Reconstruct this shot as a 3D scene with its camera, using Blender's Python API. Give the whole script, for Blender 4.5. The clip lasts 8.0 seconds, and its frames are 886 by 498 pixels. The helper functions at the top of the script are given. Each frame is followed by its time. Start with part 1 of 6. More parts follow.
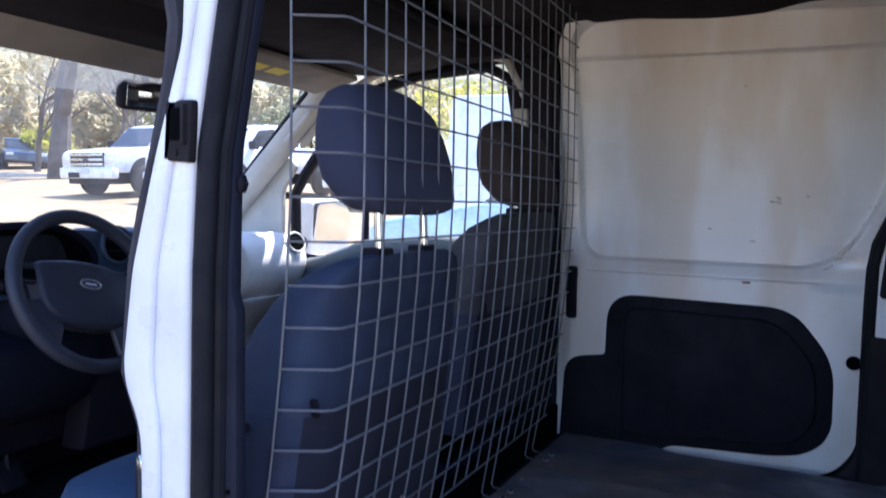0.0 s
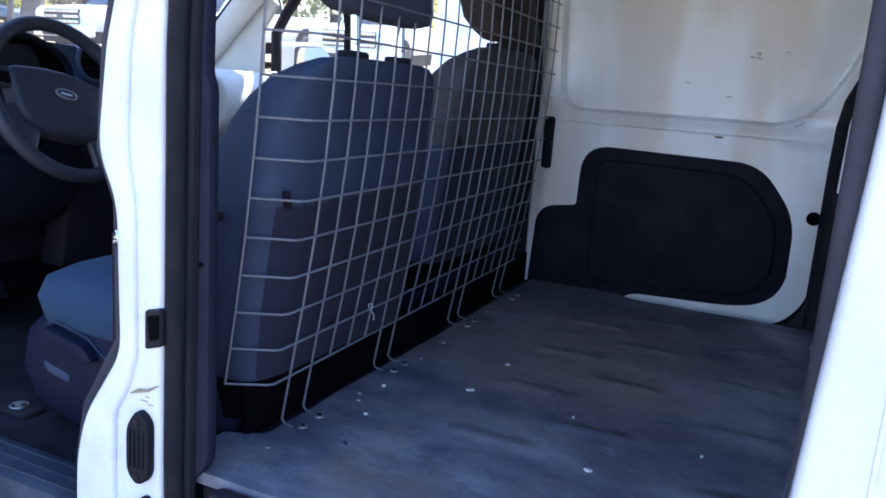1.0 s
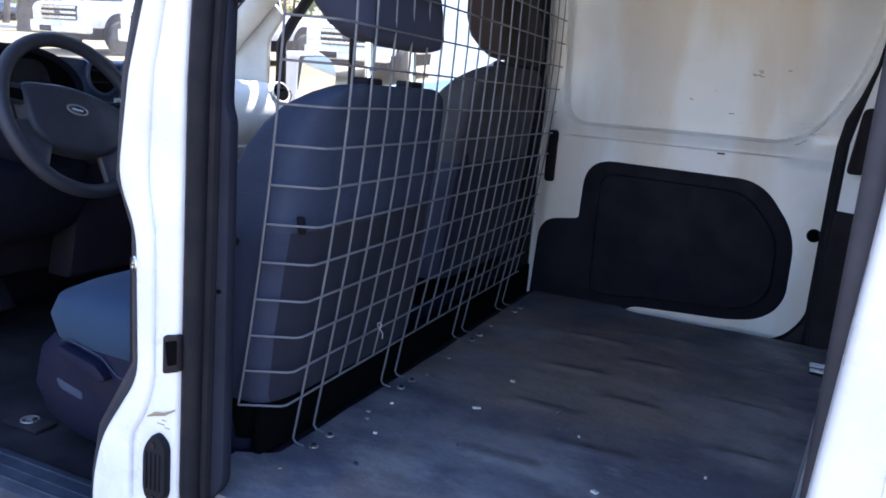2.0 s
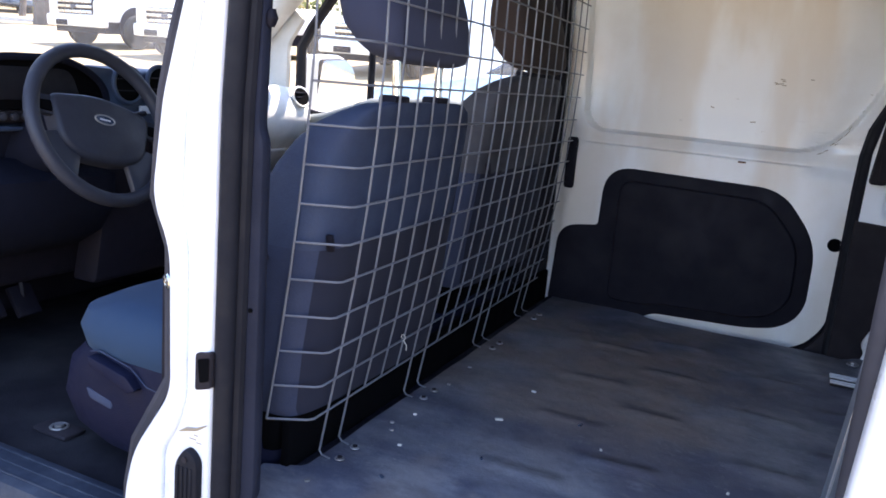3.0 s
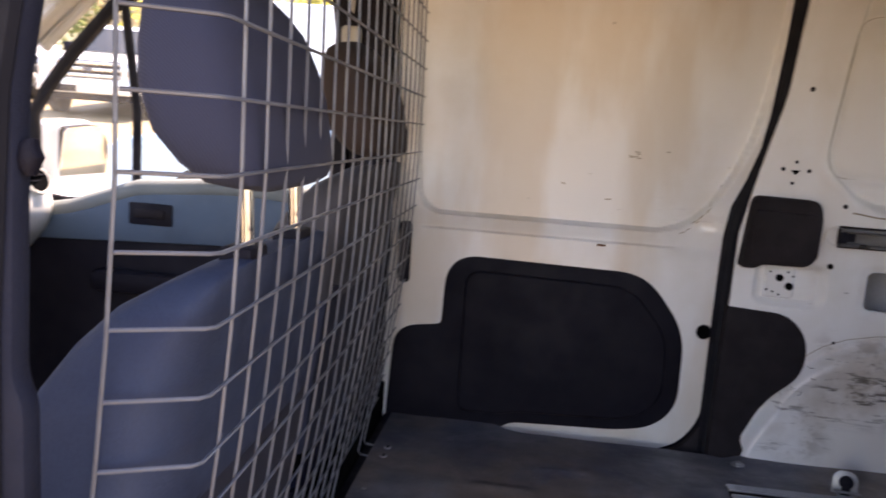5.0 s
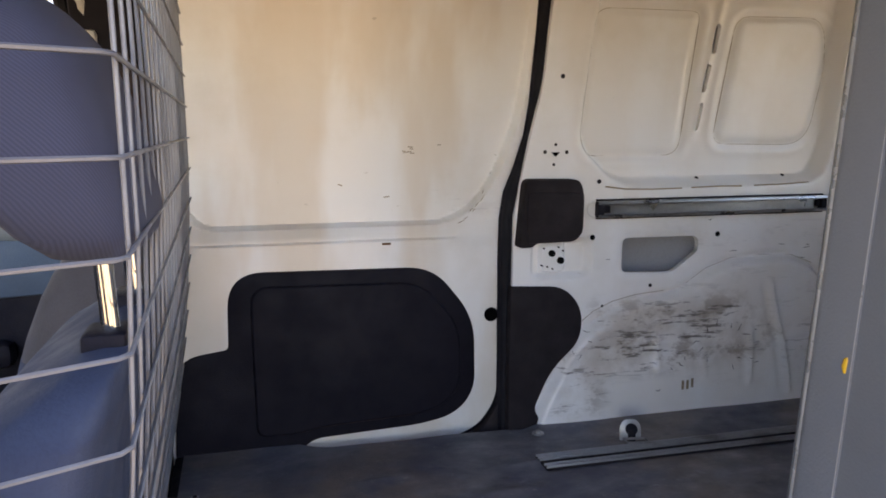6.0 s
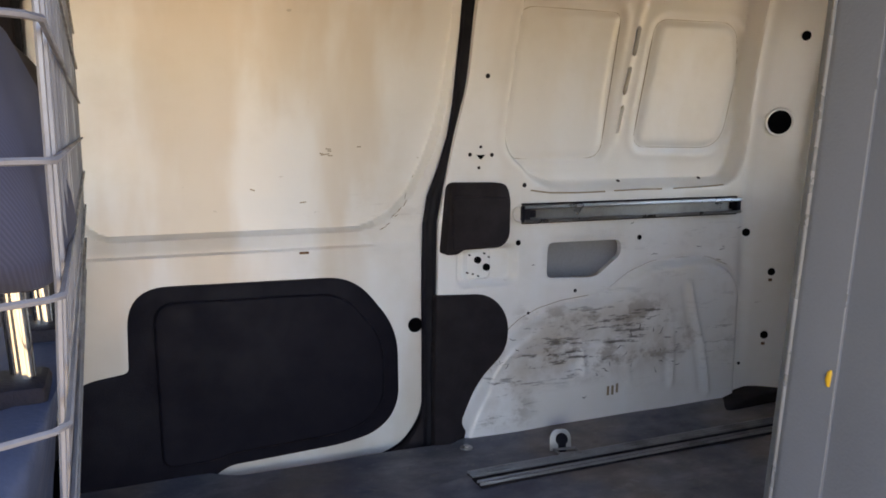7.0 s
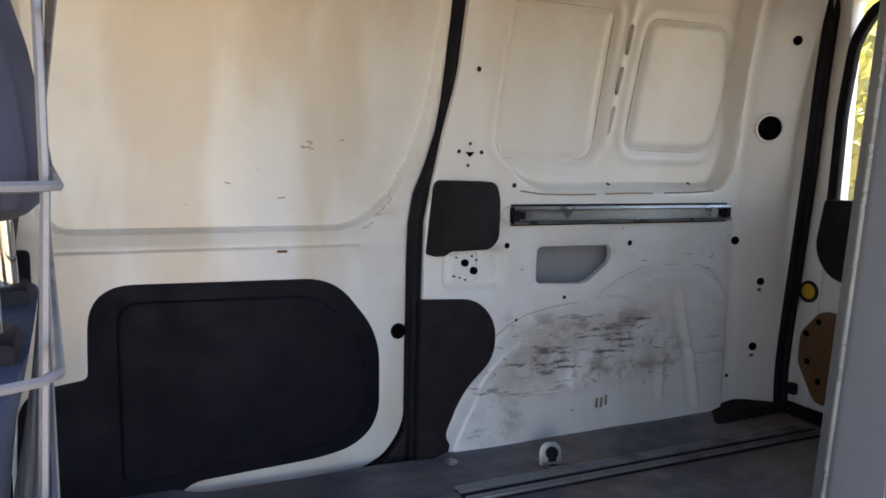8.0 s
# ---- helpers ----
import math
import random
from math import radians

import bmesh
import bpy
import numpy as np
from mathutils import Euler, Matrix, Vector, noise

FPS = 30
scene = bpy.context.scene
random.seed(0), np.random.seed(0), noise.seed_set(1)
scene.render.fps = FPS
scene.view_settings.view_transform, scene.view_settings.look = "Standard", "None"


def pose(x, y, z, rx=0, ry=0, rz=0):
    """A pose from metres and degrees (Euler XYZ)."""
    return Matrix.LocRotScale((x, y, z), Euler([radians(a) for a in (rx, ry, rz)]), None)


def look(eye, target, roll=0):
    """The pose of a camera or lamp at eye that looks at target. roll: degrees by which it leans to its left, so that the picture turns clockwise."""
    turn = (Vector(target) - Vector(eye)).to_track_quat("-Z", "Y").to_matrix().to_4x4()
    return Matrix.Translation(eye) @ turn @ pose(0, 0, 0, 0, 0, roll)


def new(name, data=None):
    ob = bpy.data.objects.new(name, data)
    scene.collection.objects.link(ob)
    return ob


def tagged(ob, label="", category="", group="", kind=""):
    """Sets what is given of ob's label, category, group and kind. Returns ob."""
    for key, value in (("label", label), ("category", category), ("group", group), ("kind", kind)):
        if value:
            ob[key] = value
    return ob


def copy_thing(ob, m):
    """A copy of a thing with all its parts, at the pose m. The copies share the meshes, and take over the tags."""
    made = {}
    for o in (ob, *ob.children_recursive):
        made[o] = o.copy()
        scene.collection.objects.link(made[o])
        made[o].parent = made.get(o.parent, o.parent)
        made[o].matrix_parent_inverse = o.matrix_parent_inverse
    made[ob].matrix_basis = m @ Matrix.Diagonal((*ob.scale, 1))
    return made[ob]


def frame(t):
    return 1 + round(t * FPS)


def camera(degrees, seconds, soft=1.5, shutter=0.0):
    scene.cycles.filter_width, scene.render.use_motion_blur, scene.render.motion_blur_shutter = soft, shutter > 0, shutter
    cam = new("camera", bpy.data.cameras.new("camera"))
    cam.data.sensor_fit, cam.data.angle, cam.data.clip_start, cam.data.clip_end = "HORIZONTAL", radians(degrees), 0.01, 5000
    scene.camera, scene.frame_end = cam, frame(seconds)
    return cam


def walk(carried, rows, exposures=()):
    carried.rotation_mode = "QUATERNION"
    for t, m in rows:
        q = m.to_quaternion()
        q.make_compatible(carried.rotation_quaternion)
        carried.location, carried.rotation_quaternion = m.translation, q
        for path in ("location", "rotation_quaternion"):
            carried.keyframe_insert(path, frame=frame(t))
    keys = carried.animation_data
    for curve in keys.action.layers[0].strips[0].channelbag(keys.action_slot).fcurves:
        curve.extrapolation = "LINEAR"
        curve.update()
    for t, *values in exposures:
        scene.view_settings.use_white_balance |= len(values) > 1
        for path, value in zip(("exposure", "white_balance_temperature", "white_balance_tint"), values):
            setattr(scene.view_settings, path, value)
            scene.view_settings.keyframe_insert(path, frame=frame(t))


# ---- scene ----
cam = camera(58.8, 8.0, soft=1.7, shutter=0.2)
PATH = [
    (0, (0.696, -0.925, 1.298), (-0.167, 0.876, 1.184), 1.4),
    (0.3, (0.745, -0.964, 1.238), (-0.118, 0.822, 1.000), 1.2),
    (0.5, (0.743, -0.965, 1.213), (-0.096, 0.825, 0.914), 1.5),
    (1, (0.74, -0.96, 1.173), (-0.053, 0.833, 0.774), 4.4),
    (2.5, (0.704, -0.996, 1.245), (-0.079, 0.8, 0.839), 5.0),
    (3, (0.694, -0.999, 1.258), (-0.111, 0.782, 0.836), 5.1),
    (3.5, (0.678, -0.983, 1.283), (-0.11, 0.803, 0.849), 5.2),
    (4, (0.625, -0.915, 1.294), (-0.139, 0.878, 0.845), 5.4),
    (4.3, (0.556, -0.817, 1.311), (-0.192, 0.990, 0.910), 4.1),
    (4.5, (0.488, -0.736, 1.331), (-0.191, 1.114, 0.991), 3.6),
    (4.75, (0.4135, -0.6455, 1.349), (-0.0805, 1.2655, 1.030), 3.7),
    (5, (0.332, -0.579, 1.353), (0.11, 1.387, 1.061), 4.2),
    (5.2, (0.254, -0.524, 1.365), (0.32, 1.457, 1.1), 4.2),
    (6.3, (0.135, -0.482, 1.388), (0.703, 1.407, 1.059), -0.5),
    (6.5, (0.124, -0.469, 1.389), (0.754, 1.398, 1.049), -0.3),
    (7, (0.099, -0.361, 1.383), (0.864, 1.464, 1.087), 0.2),
    (7.5, (0.08, -0.271, 1.336), (0.904, 1.535, 1.091), 1.6),
    (8, (0.075, -0.242, 1.317), (0.941, 1.545, 1.079), 1.3),
]
walk(cam, [(t, look(eye, target, roll)) for t, eye, target, roll in PATH],
     exposures=[(0.0, 1.96, 5450, 23), (0.5, 2.24, 5400, 20), (1.0, 2.31, 5400, 18), (2.5, 2.5, 6100, 21), (3.0, 2.72, 6300, 22), (4.0, 2.78, 6750, 26), (5.0, 2.72, 7700, 30), (6.5, 3.15, 7450, 22), (7.0, 3.12, 7700, 22), (7.5, 3.01, 7700, 21), (8.0, 2.98, 7250, 20)])

# ---------------------------------------------------------------- light
world = bpy.data.worlds.new("sky")
scene.world = world
world.use_nodes = True
wn = world.node_tree
wn.nodes.clear()
sky = wn.nodes.new("ShaderNodeTexSky")
sky.sky_type = "NISHITA"
sky.sun_disc = False
sky.sun_elevation = radians(62)
sky.sun_rotation = radians(14)
sky.dust_density = 0.4
wbg = wn.nodes.new("ShaderNodeBackground")
wbg.inputs[1].default_value = 0.15
wout = wn.nodes.new("ShaderNodeOutputWorld")
wn.links.new(sky.outputs[0], wbg.inputs[0])
wn.links.new(wbg.outputs[0], wout.inputs[0])
sun_data = bpy.data.lights.new("sun", "SUN")
sun_data.energy = 3.2
sun_data.angle = radians(0.55)
sun_data.color = (1.0, 0.93, 0.82)
sun = new("sun", sun_data)
sun.matrix_world = look((1.35, 5.4, 10.0), (0, 0, 0))


# ---------------------------------------------------------------- materials
def nodes_of(name):
    m = bpy.data.materials.new(name)
    m.use_nodes = True
    nt = m.node_tree
    return m, nt, nt.nodes["Principled BSDF"]


def noise_node(nt, vec, scale, detail=5.0, rough=0.55):
    n = nt.nodes.new("ShaderNodeTexNoise")
    n.inputs["Scale"].default_value = scale
    n.inputs["Detail"].default_value = detail
    n.inputs["Roughness"].default_value = rough
    nt.links.new(vec, n.inputs["Vector"])
    return n.outputs["Fac"]


def ramp(nt, fac, lo, hi, a=0.0, b=1.0):
    n = nt.nodes.new("ShaderNodeMapRange")
    n.interpolation_type = "SMOOTHSTEP"
    for key, v in zip((1, 2, 3, 4), (lo, hi, a, b)):
        n.inputs[key].default_value = v
    nt.links.new(fac, n.inputs[0])
    return n.outputs[0]


def calc(nt, op, a, b):
    n = nt.nodes.new("ShaderNodeMath")
    n.operation = op
    for k, v in ((0, a), (1, b)):
        if isinstance(v, (int, float)):
            n.inputs[k].default_value = v
        else:
            nt.links.new(v, n.inputs[k])
    return n.outputs[0]


def blend(nt, fac, a, b):
    n = nt.nodes.new("ShaderNodeMix")
    n.data_type = "RGBA"
    nt.links.new(fac, n.inputs[0])
    for k, v in ((6, a), (7, b)):
        if isinstance(v, tuple):
            n.inputs[k].default_value = (*v, 1)
        else:
            nt.links.new(v, n.inputs[k])
    return n.outputs[2]


def coords(nt, stretch=None):
    c = nt.nodes.new("ShaderNodeTexCoord").outputs["Object"]
    if stretch:
        mp = nt.nodes.new("ShaderNodeMapping")
        mp.inputs["Scale"].default_value = stretch
        nt.links.new(c, mp.inputs["Vector"])
        return mp.outputs["Vector"]
    return c


def add_bump(nt, bsdf, height, strength, distance=0.002):
    b = nt.nodes.new("ShaderNodeBump")
    b.inputs["Strength"].default_value = strength
    b.inputs["Distance"].default_value = distance
    nt.links.new(height, b.inputs["Height"])
    nt.links.new(b.outputs[0], bsdf.inputs["Normal"])


def surf(name, col, rough=0.5, metal=0.0, col2=None, scale=6.0, lo=0.42, hi=0.68, bump=0.15, bscale=150.0, coat=0.0, fine=0.12, rvar=0.12, stretch=None, spec=0.5):
    m, nt, p = nodes_of(name)
    v = coords(nt, stretch)
    if col2 is None:
        col2 = tuple(c * 0.82 for c in col)
    broad = ramp(nt, noise_node(nt, v, scale, 6), lo, hi)
    small = noise_node(nt, v, bscale, 3)
    c = blend(nt, broad, col, col2)
    c = blend(nt, ramp(nt, small, 0.35, 0.75, 0.0, fine), c, tuple(x * 0.3 for x in col))
    nt.links.new(c, p.inputs["Base Color"])
    nt.links.new(ramp(nt, noise_node(nt, v, scale * 3, 4), 0.3, 0.7, max(0.04, rough - rvar), min(1, rough + rvar)), p.inputs["Roughness"])
    p.inputs["Metallic"].default_value = metal
    p.inputs["Coat Weight"].default_value = coat
    p.inputs["Specular IOR Level"].default_value = spec
    p.inputs["Coat Roughness"].default_value = 0.12
    if bump:
        add_bump(nt, p, small, bump)
    return m


def paint_worn(name, col, boxes, warm_tint=0.0):
    """White body paint with brown grime and dark scuffs; boxes: (x0, x1, z0, z1, amount) where loads have rubbed it."""
    m, nt, p = nodes_of(name)
    v = coords(nt)
    sx = nt.nodes.new("ShaderNodeSeparateXYZ")
    nt.links.new(v, sx.inputs[0])
    haze = ramp(nt, noise_node(nt, v, 4.5, 7, 0.6), 0.45, 0.78, 0.0, 0.35)
    c = blend(nt, haze, col, (0.62, 0.58, 0.5))
    # Tan streaks put warm bounced light into the paint colour.
    if warm_tint:
        tan = ramp(nt, noise_node(nt, coords(nt, (4.6, 4.6, 1.2)), 1.0, 4, 0.5), 0.40, 0.60, 0.0, warm_tint)
        c = blend(nt, tan, c, (0.60, 0.47, 0.32))
    flecks = ramp(nt, noise_node(nt, coords(nt, (14, 14, 36)), 1.0, 8, 0.62), 0.70, 0.74, 0.0, 0.4)
    c = blend(nt, flecks, c, (0.30, 0.26, 0.21))
    for x0, x1, z0, z1, amount in boxes:
        w = 0.07
        k = calc(nt, "MULTIPLY", ramp(nt, sx.outputs[0], x0, x0 + w), ramp(nt, sx.outputs[0], x1 - w, x1, 1.0, 0.0))
        k = calc(nt, "MULTIPLY", k, calc(nt, "MULTIPLY", ramp(nt, sx.outputs[2], z0, z0 + w), ramp(nt, sx.outputs[2], z1 - w, z1, 1.0, 0.0)))
        grime = calc(nt, "MULTIPLY", ramp(nt, noise_node(nt, v, 6, 7, 0.6), 0.40, 0.64, 0.0, amount * 0.6), k)
        c = blend(nt, grime, c, (0.40, 0.33, 0.26))
        rubbed = calc(nt, "MULTIPLY", ramp(nt, noise_node(nt, coords(nt, (9, 9, 14)), 1.0, 9, 0.68), 0.51, 0.62, 0.0, amount * 0.60), k)
        c = blend(nt, rubbed, c, (0.20, 0.145, 0.10))
        dark = calc(nt, "MULTIPLY", ramp(nt, noise_node(nt, coords(nt, (8, 8, 54)), 1.0, 9, 0.70), 0.575, 0.63, 0.0, amount * 0.9), k)
        c = blend(nt, dark, c, (0.06, 0.047, 0.04))
    nt.links.new(c, p.inputs["Base Color"])
    nt.links.new(ramp(nt, noise_node(nt, v, 14, 4), 0.3, 0.7, 0.28, 0.5), p.inputs["Roughness"])
    p.inputs["Coat Weight"].default_value = 0.5
    p.inputs["Coat Roughness"].default_value = 0.12
    add_bump(nt, p, noise_node(nt, v, 5.0, 3), 0.35, 0.012)
    return m


def fabric(name, col, col2, period=520.0):
    m, nt, p = nodes_of(name)
    v = coords(nt)
    wv = nt.nodes.new("ShaderNodeTexWave")
    wv.wave_type, wv.bands_direction = "BANDS", "DIAGONAL"
    wv.inputs["Scale"].default_value = period / 6.28
    wv.inputs["Distortion"].default_value = 1.2
    nt.links.new(v, wv.inputs["Vector"])
    c = blend(nt, ramp(nt, wv.outputs["Fac"], 0.25, 0.75, 0.0, 0.6), col, col2)
    c = blend(nt, ramp(nt, noise_node(nt, v, 6, 5), 0.4, 0.7, 0.0, 0.35), c, tuple(x * 0.75 for x in col))
    nt.links.new(c, p.inputs["Base Color"])
    p.inputs["Roughness"].default_value = 0.9
    p.inputs["Sheen Weight"].default_value = 0.03
    p.inputs["Specular IOR Level"].default_value = 0.2
    add_bump(nt, p, wv.outputs["Fac"], 0.15, 0.0006)
    return m


def rubber_floor():
    m, nt, p = nodes_of("rubber_floor_mat")
    v = coords(nt)
    dust = ramp(nt, noise_node(nt, coords(nt, (2.6, 4.2, 3.0)), 1.0, 8, 0.6), 0.42, 0.62)
    c = blend(nt, dust, (0.082, 0.085, 0.115), (0.195, 0.193, 0.208))
    navy = ramp(nt, noise_node(nt, coords(nt, (1.7, 2.6, 2.0)), 1.0, 6, 0.62), 0.50, 0.60, 0.0, 0.7)
    c = blend(nt, navy, c, (0.078, 0.079, 0.100))
    brown = ramp(nt, noise_node(nt, v, 1.9, 4), 0.46, 0.58, 0.0, 0.7)
    c = blend(nt, brown, c, (0.200, 0.158, 0.132))
    streaks = ramp(nt, noise_node(nt, coords(nt, (3.8, 17.0, 3.0)), 1.0, 8, 0.66), 0.56, 0.66, 0.0, 0.28)
    c = blend(nt, streaks, c, (0.060, 0.060, 0.078))
    thin = ramp(nt, noise_node(nt, coords(nt, (13.0, 19.0, 3.0)), 1.0, 9, 0.72), 0.54, 0.68, 0.0, 0.24)
    c = blend(nt, thin, c, (0.045, 0.047, 0.058))
    pale = ramp(nt, noise_node(nt, coords(nt, (8, 11, 3)), 1.0, 10, 0.75), 0.58, 0.72, 0.0, 0.45)
    c = blend(nt, pale, c, (0.32, 0.32, 0.34))
    grit = ramp(nt, noise_node(nt, coords(nt, (22, 34, 20)), 1.0, 8, 0.7), 0.56, 0.70, 0.0, 0.35)
    c = blend(nt, grit, c, (0.27, 0.235, 0.20))
    gouge = ramp(nt, noise_node(nt, coords(nt, (9, 34, 20)), 1.0, 7, 0.65), 0.64, 0.70, 0.0, 0.35)
    c = blend(nt, gouge, c, (0.035, 0.035, 0.043))
    far = nt.nodes.new("ShaderNodeVectorMath")
    far.operation = "DISTANCE"
    nt.links.new(coords(nt, (1.0, 0.62, 0.0)), far.inputs[0])
    far.inputs[1].default_value = (0.40, 0.56, 0.0)
    mud = calc(nt, "MULTIPLY", ramp(nt, far.outputs["Value"], 0.10, 0.42, 0.8, 0.0), ramp(nt, noise_node(nt, v, 7, 8, 0.65), 0.36, 0.58))
    c = blend(nt, mud, c, (0.185, 0.140, 0.118))
    mottle = ramp(nt, noise_node(nt, coords(nt, (17, 24, 10)), 1.0, 9, 0.7), 0.48, 0.66, 0.0, 0.30)
    c = blend(nt, mottle, c, (0.058, 0.056, 0.070))
    speck = ramp(nt, noise_node(nt, coords(nt, (60, 75, 40)), 1.0, 5, 0.6), 0.62, 0.72, 0.0, 0.4)
    c = blend(nt, speck, c, (0.30, 0.28, 0.26))
    sx = nt.nodes.new("ShaderNodeSeparateXYZ")
    nt.links.new(v, sx.inputs[0])
    tread = calc(nt, "MULTIPLY", ramp(nt, sx.outputs[1], 0.12, 0.42, 0.55, 0.0), ramp(nt, noise_node(nt, coords(nt, (5, 9, 3)), 1.0, 8, 0.7), 0.42, 0.62))
    c = blend(nt, tread, c, (0.27, 0.265, 0.26))
    # Streaks along the ribs' far flanks: rib shade painted in, broken by noise.
    wob = calc(nt, "MULTIPLY", calc(nt, "SUBTRACT", noise_node(nt, v, 9, 4), 0.5), 0.05)
    across = calc(nt, "ADD", calc(nt, "SUBTRACT", sx.outputs[1], 0.272), wob)
    row = calc(nt, "ROUND", calc(nt, "DIVIDE", across, 0.138), 0.0)
    off = calc(nt, "ABSOLUTE", calc(nt, "SUBTRACT", across, calc(nt, "MULTIPLY", row, 0.138)), 0.0)
    odd = calc(nt, "FLOORED_MODULO", row, 2.0)
    along = calc(nt, "FLOORED_MODULO", calc(nt, "SUBTRACT", calc(nt, "SUBTRACT", sx.outputs[0], 0.215), calc(nt, "MULTIPLY", odd, 0.135)), 0.40)
    dark = calc(nt, "MULTIPLY", ramp(nt, off, 0.004, 0.026, 1.0, 0.0), calc(nt, "MULTIPLY", ramp(nt, along, 0.0, 0.09), ramp(nt, along, 0.155, 0.20, 1.0, 0.0)))
    dark = calc(nt, "MULTIPLY", dark, calc(nt, "MULTIPLY", ramp(nt, sx.outputs[0], 0.19, 0.25), ramp(nt, sx.outputs[0], 0.75, 1.2, 1.0, 0.0)))
    dark = calc(nt, "MULTIPLY", dark, calc(nt, "MULTIPLY", ramp(nt, sx.outputs[1], 0.20, 0.26), ramp(nt, sx.outputs[1], 1.16, 1.24, 0.85, 0.0)))
    dark = calc(nt, "MULTIPLY", dark, ramp(nt, noise_node(nt, coords(nt, (7, 22, 5)), 1.0, 7, 0.65), 0.32, 0.56))
    c = blend(nt, dark, c, (0.040, 0.038, 0.046))
    nt.links.new(c, p.inputs["Base Color"])
    nt.links.new(ramp(nt, noise_node(nt, v, 11, 5), 0.3, 0.7, 0.36, 0.72), p.inputs["Roughness"])
    uneven = calc(nt, "ADD", noise_node(nt, coords(nt, (11, 14, 10)), 1.0, 8, 0.6), calc(nt, "MULTIPLY", noise_node(nt, v, 160, 4), 0.15))
    add_bump(nt, p, uneven, 0.4, 0.010)
    return m


def glass(name, tint=(0.93, 0.96, 0.95), amount=0.55, dust=0.035):
    """Clear glass under a thin film of dust."""
    m = bpy.data.materials.new(name)
    m.use_nodes = True
    nt = m.node_tree
    nt.nodes.clear()
    tr = nt.nodes.new("ShaderNodeBsdfTransparent")
    tr.inputs[0].default_value = (*tint, 1)
    gl = nt.nodes.new("ShaderNodeBsdfGlossy")
    gl.inputs["Roughness"].default_value = 0.02
    fr = nt.nodes.new("ShaderNodeFresnel")
    fr.inputs[0].default_value = 1.45
    mx = nt.nodes.new("ShaderNodeMixShader")
    nt.links.new(calc(nt, "MULTIPLY", fr.outputs[0], amount), mx.inputs[0])
    nt.links.new(tr.outputs[0], mx.inputs[1])
    nt.links.new(gl.outputs[0], mx.inputs[2])
    film = nt.nodes.new("ShaderNodeBsdfTranslucent")
    film.inputs[0].default_value = (0.80, 0.79, 0.74, 1)
    dusty = nt.nodes.new("ShaderNodeMixShader")
    nt.links.new(ramp(nt, noise_node(nt, coords(nt), 9, 6, 0.6), 0.3, 0.7, dust * 0.6, dust * 1.4), dusty.inputs[0])
    nt.links.new(mx.outputs[0], dusty.inputs[1])
    nt.links.new(film.outputs[0], dusty.inputs[2])
    out = nt.nodes.new("ShaderNodeOutputMaterial")
    nt.links.new(dusty.outputs[0], out.inputs[0])
    return m


def leaf(name, col, col2):
    """Thin leaves: part of the light passes through."""
    m, nt, p = nodes_of(name)
    info = nt.nodes.new("ShaderNodeNewGeometry").outputs["Random Per Island"]
    c = blend(nt, info, col, col2)
    nt.links.new(c, p.inputs["Base Color"])
    p.inputs["Roughness"].default_value = 0.6
    tr = nt.nodes.new("ShaderNodeBsdfTranslucent")
    nt.links.new(c, tr.inputs[0])
    mx = nt.nodes.new("ShaderNodeMixShader")
    mx.inputs[0].default_value = 0.6
    nt.links.new(p.outputs[0], mx.inputs[1])
    nt.links.new(tr.outputs[0], mx.inputs[2])
    nt.links.new(mx.outputs[0], nt.nodes["Material Output"].inputs[0])
    return m


WHITE = paint_worn("white_body_paint", (0.79, 0.79, 0.77), [])
WHITE_DOOR = paint_worn("white_door_paint", (0.83, 0.83, 0.815), [(0.60, 0.88, 1.12, 1.26, 0.14)], 0.48)
WHITE_SIDE = paint_worn("white_side_paint", (0.82, 0.82, 0.81), [(1.03, 1.58, 0.68, 0.95, 0.85), (1.06, 1.36, 0.70, 0.84, 0.5), (0.92, 1.14, 0.57, 0.83, 0.65), (1.45, 1.80, 0.72, 0.86, 0.5), (1.30, 1.84, 0.62, 1.04, 0.16), (1.20, 1.84, 1.02, 1.16, 0.18)], 0.16)
WHITE_OUT = surf("white_outer_paint", (0.68, 0.685, 0.70), 0.35, coat=0.4, bump=0.0, fine=0.04, col2=(0.60, 0.605, 0.62))
BLACK_TRIM = surf("black_plastic_trim", (0.008, 0.0072, 0.0125), 0.62, col2=(0.0125, 0.0112, 0.017), bump=0.5, bscale=420, spec=0.15)
BLACK_CLAD = surf("charcoal_cladding", (0.017, 0.014, 0.0165), 0.8, col2=(0.027, 0.022, 0.025), bump=0.5, bscale=350, spec=0.18)
JAMB_RUBBER = surf("dusty_grey_rubber", (0.046, 0.044, 0.052), 0.75, col2=(0.031, 0.031, 0.038), bump=0.3, bscale=60, spec=0.2)
RUBBER = surf("black_rubber_seal", (0.008, 0.008, 0.012), 0.7, bump=0.2, bscale=90, spec=0.2)
PILLAR_TRIM = surf("midnight_pillar_plastic", (0.014, 0.016, 0.028), 0.72, bump=0.4, bscale=380, spec=0.15)
# Near-black tone that puts the shade of holes and voids into the colour.
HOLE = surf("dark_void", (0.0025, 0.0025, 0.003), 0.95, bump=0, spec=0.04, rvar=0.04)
GREY_WIRE = surf("grey_coated_wire", (0.165, 0.17, 0.19), 0.45, col2=(0.135, 0.14, 0.16), bump=0.1, bscale=500, metal=0.15)
SEAT = fabric("blue_grey_seat_cloth", (0.046, 0.050, 0.082), (0.030, 0.034, 0.058), 900.0)
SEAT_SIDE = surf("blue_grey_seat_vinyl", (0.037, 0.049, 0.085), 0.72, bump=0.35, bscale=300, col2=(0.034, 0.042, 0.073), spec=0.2)
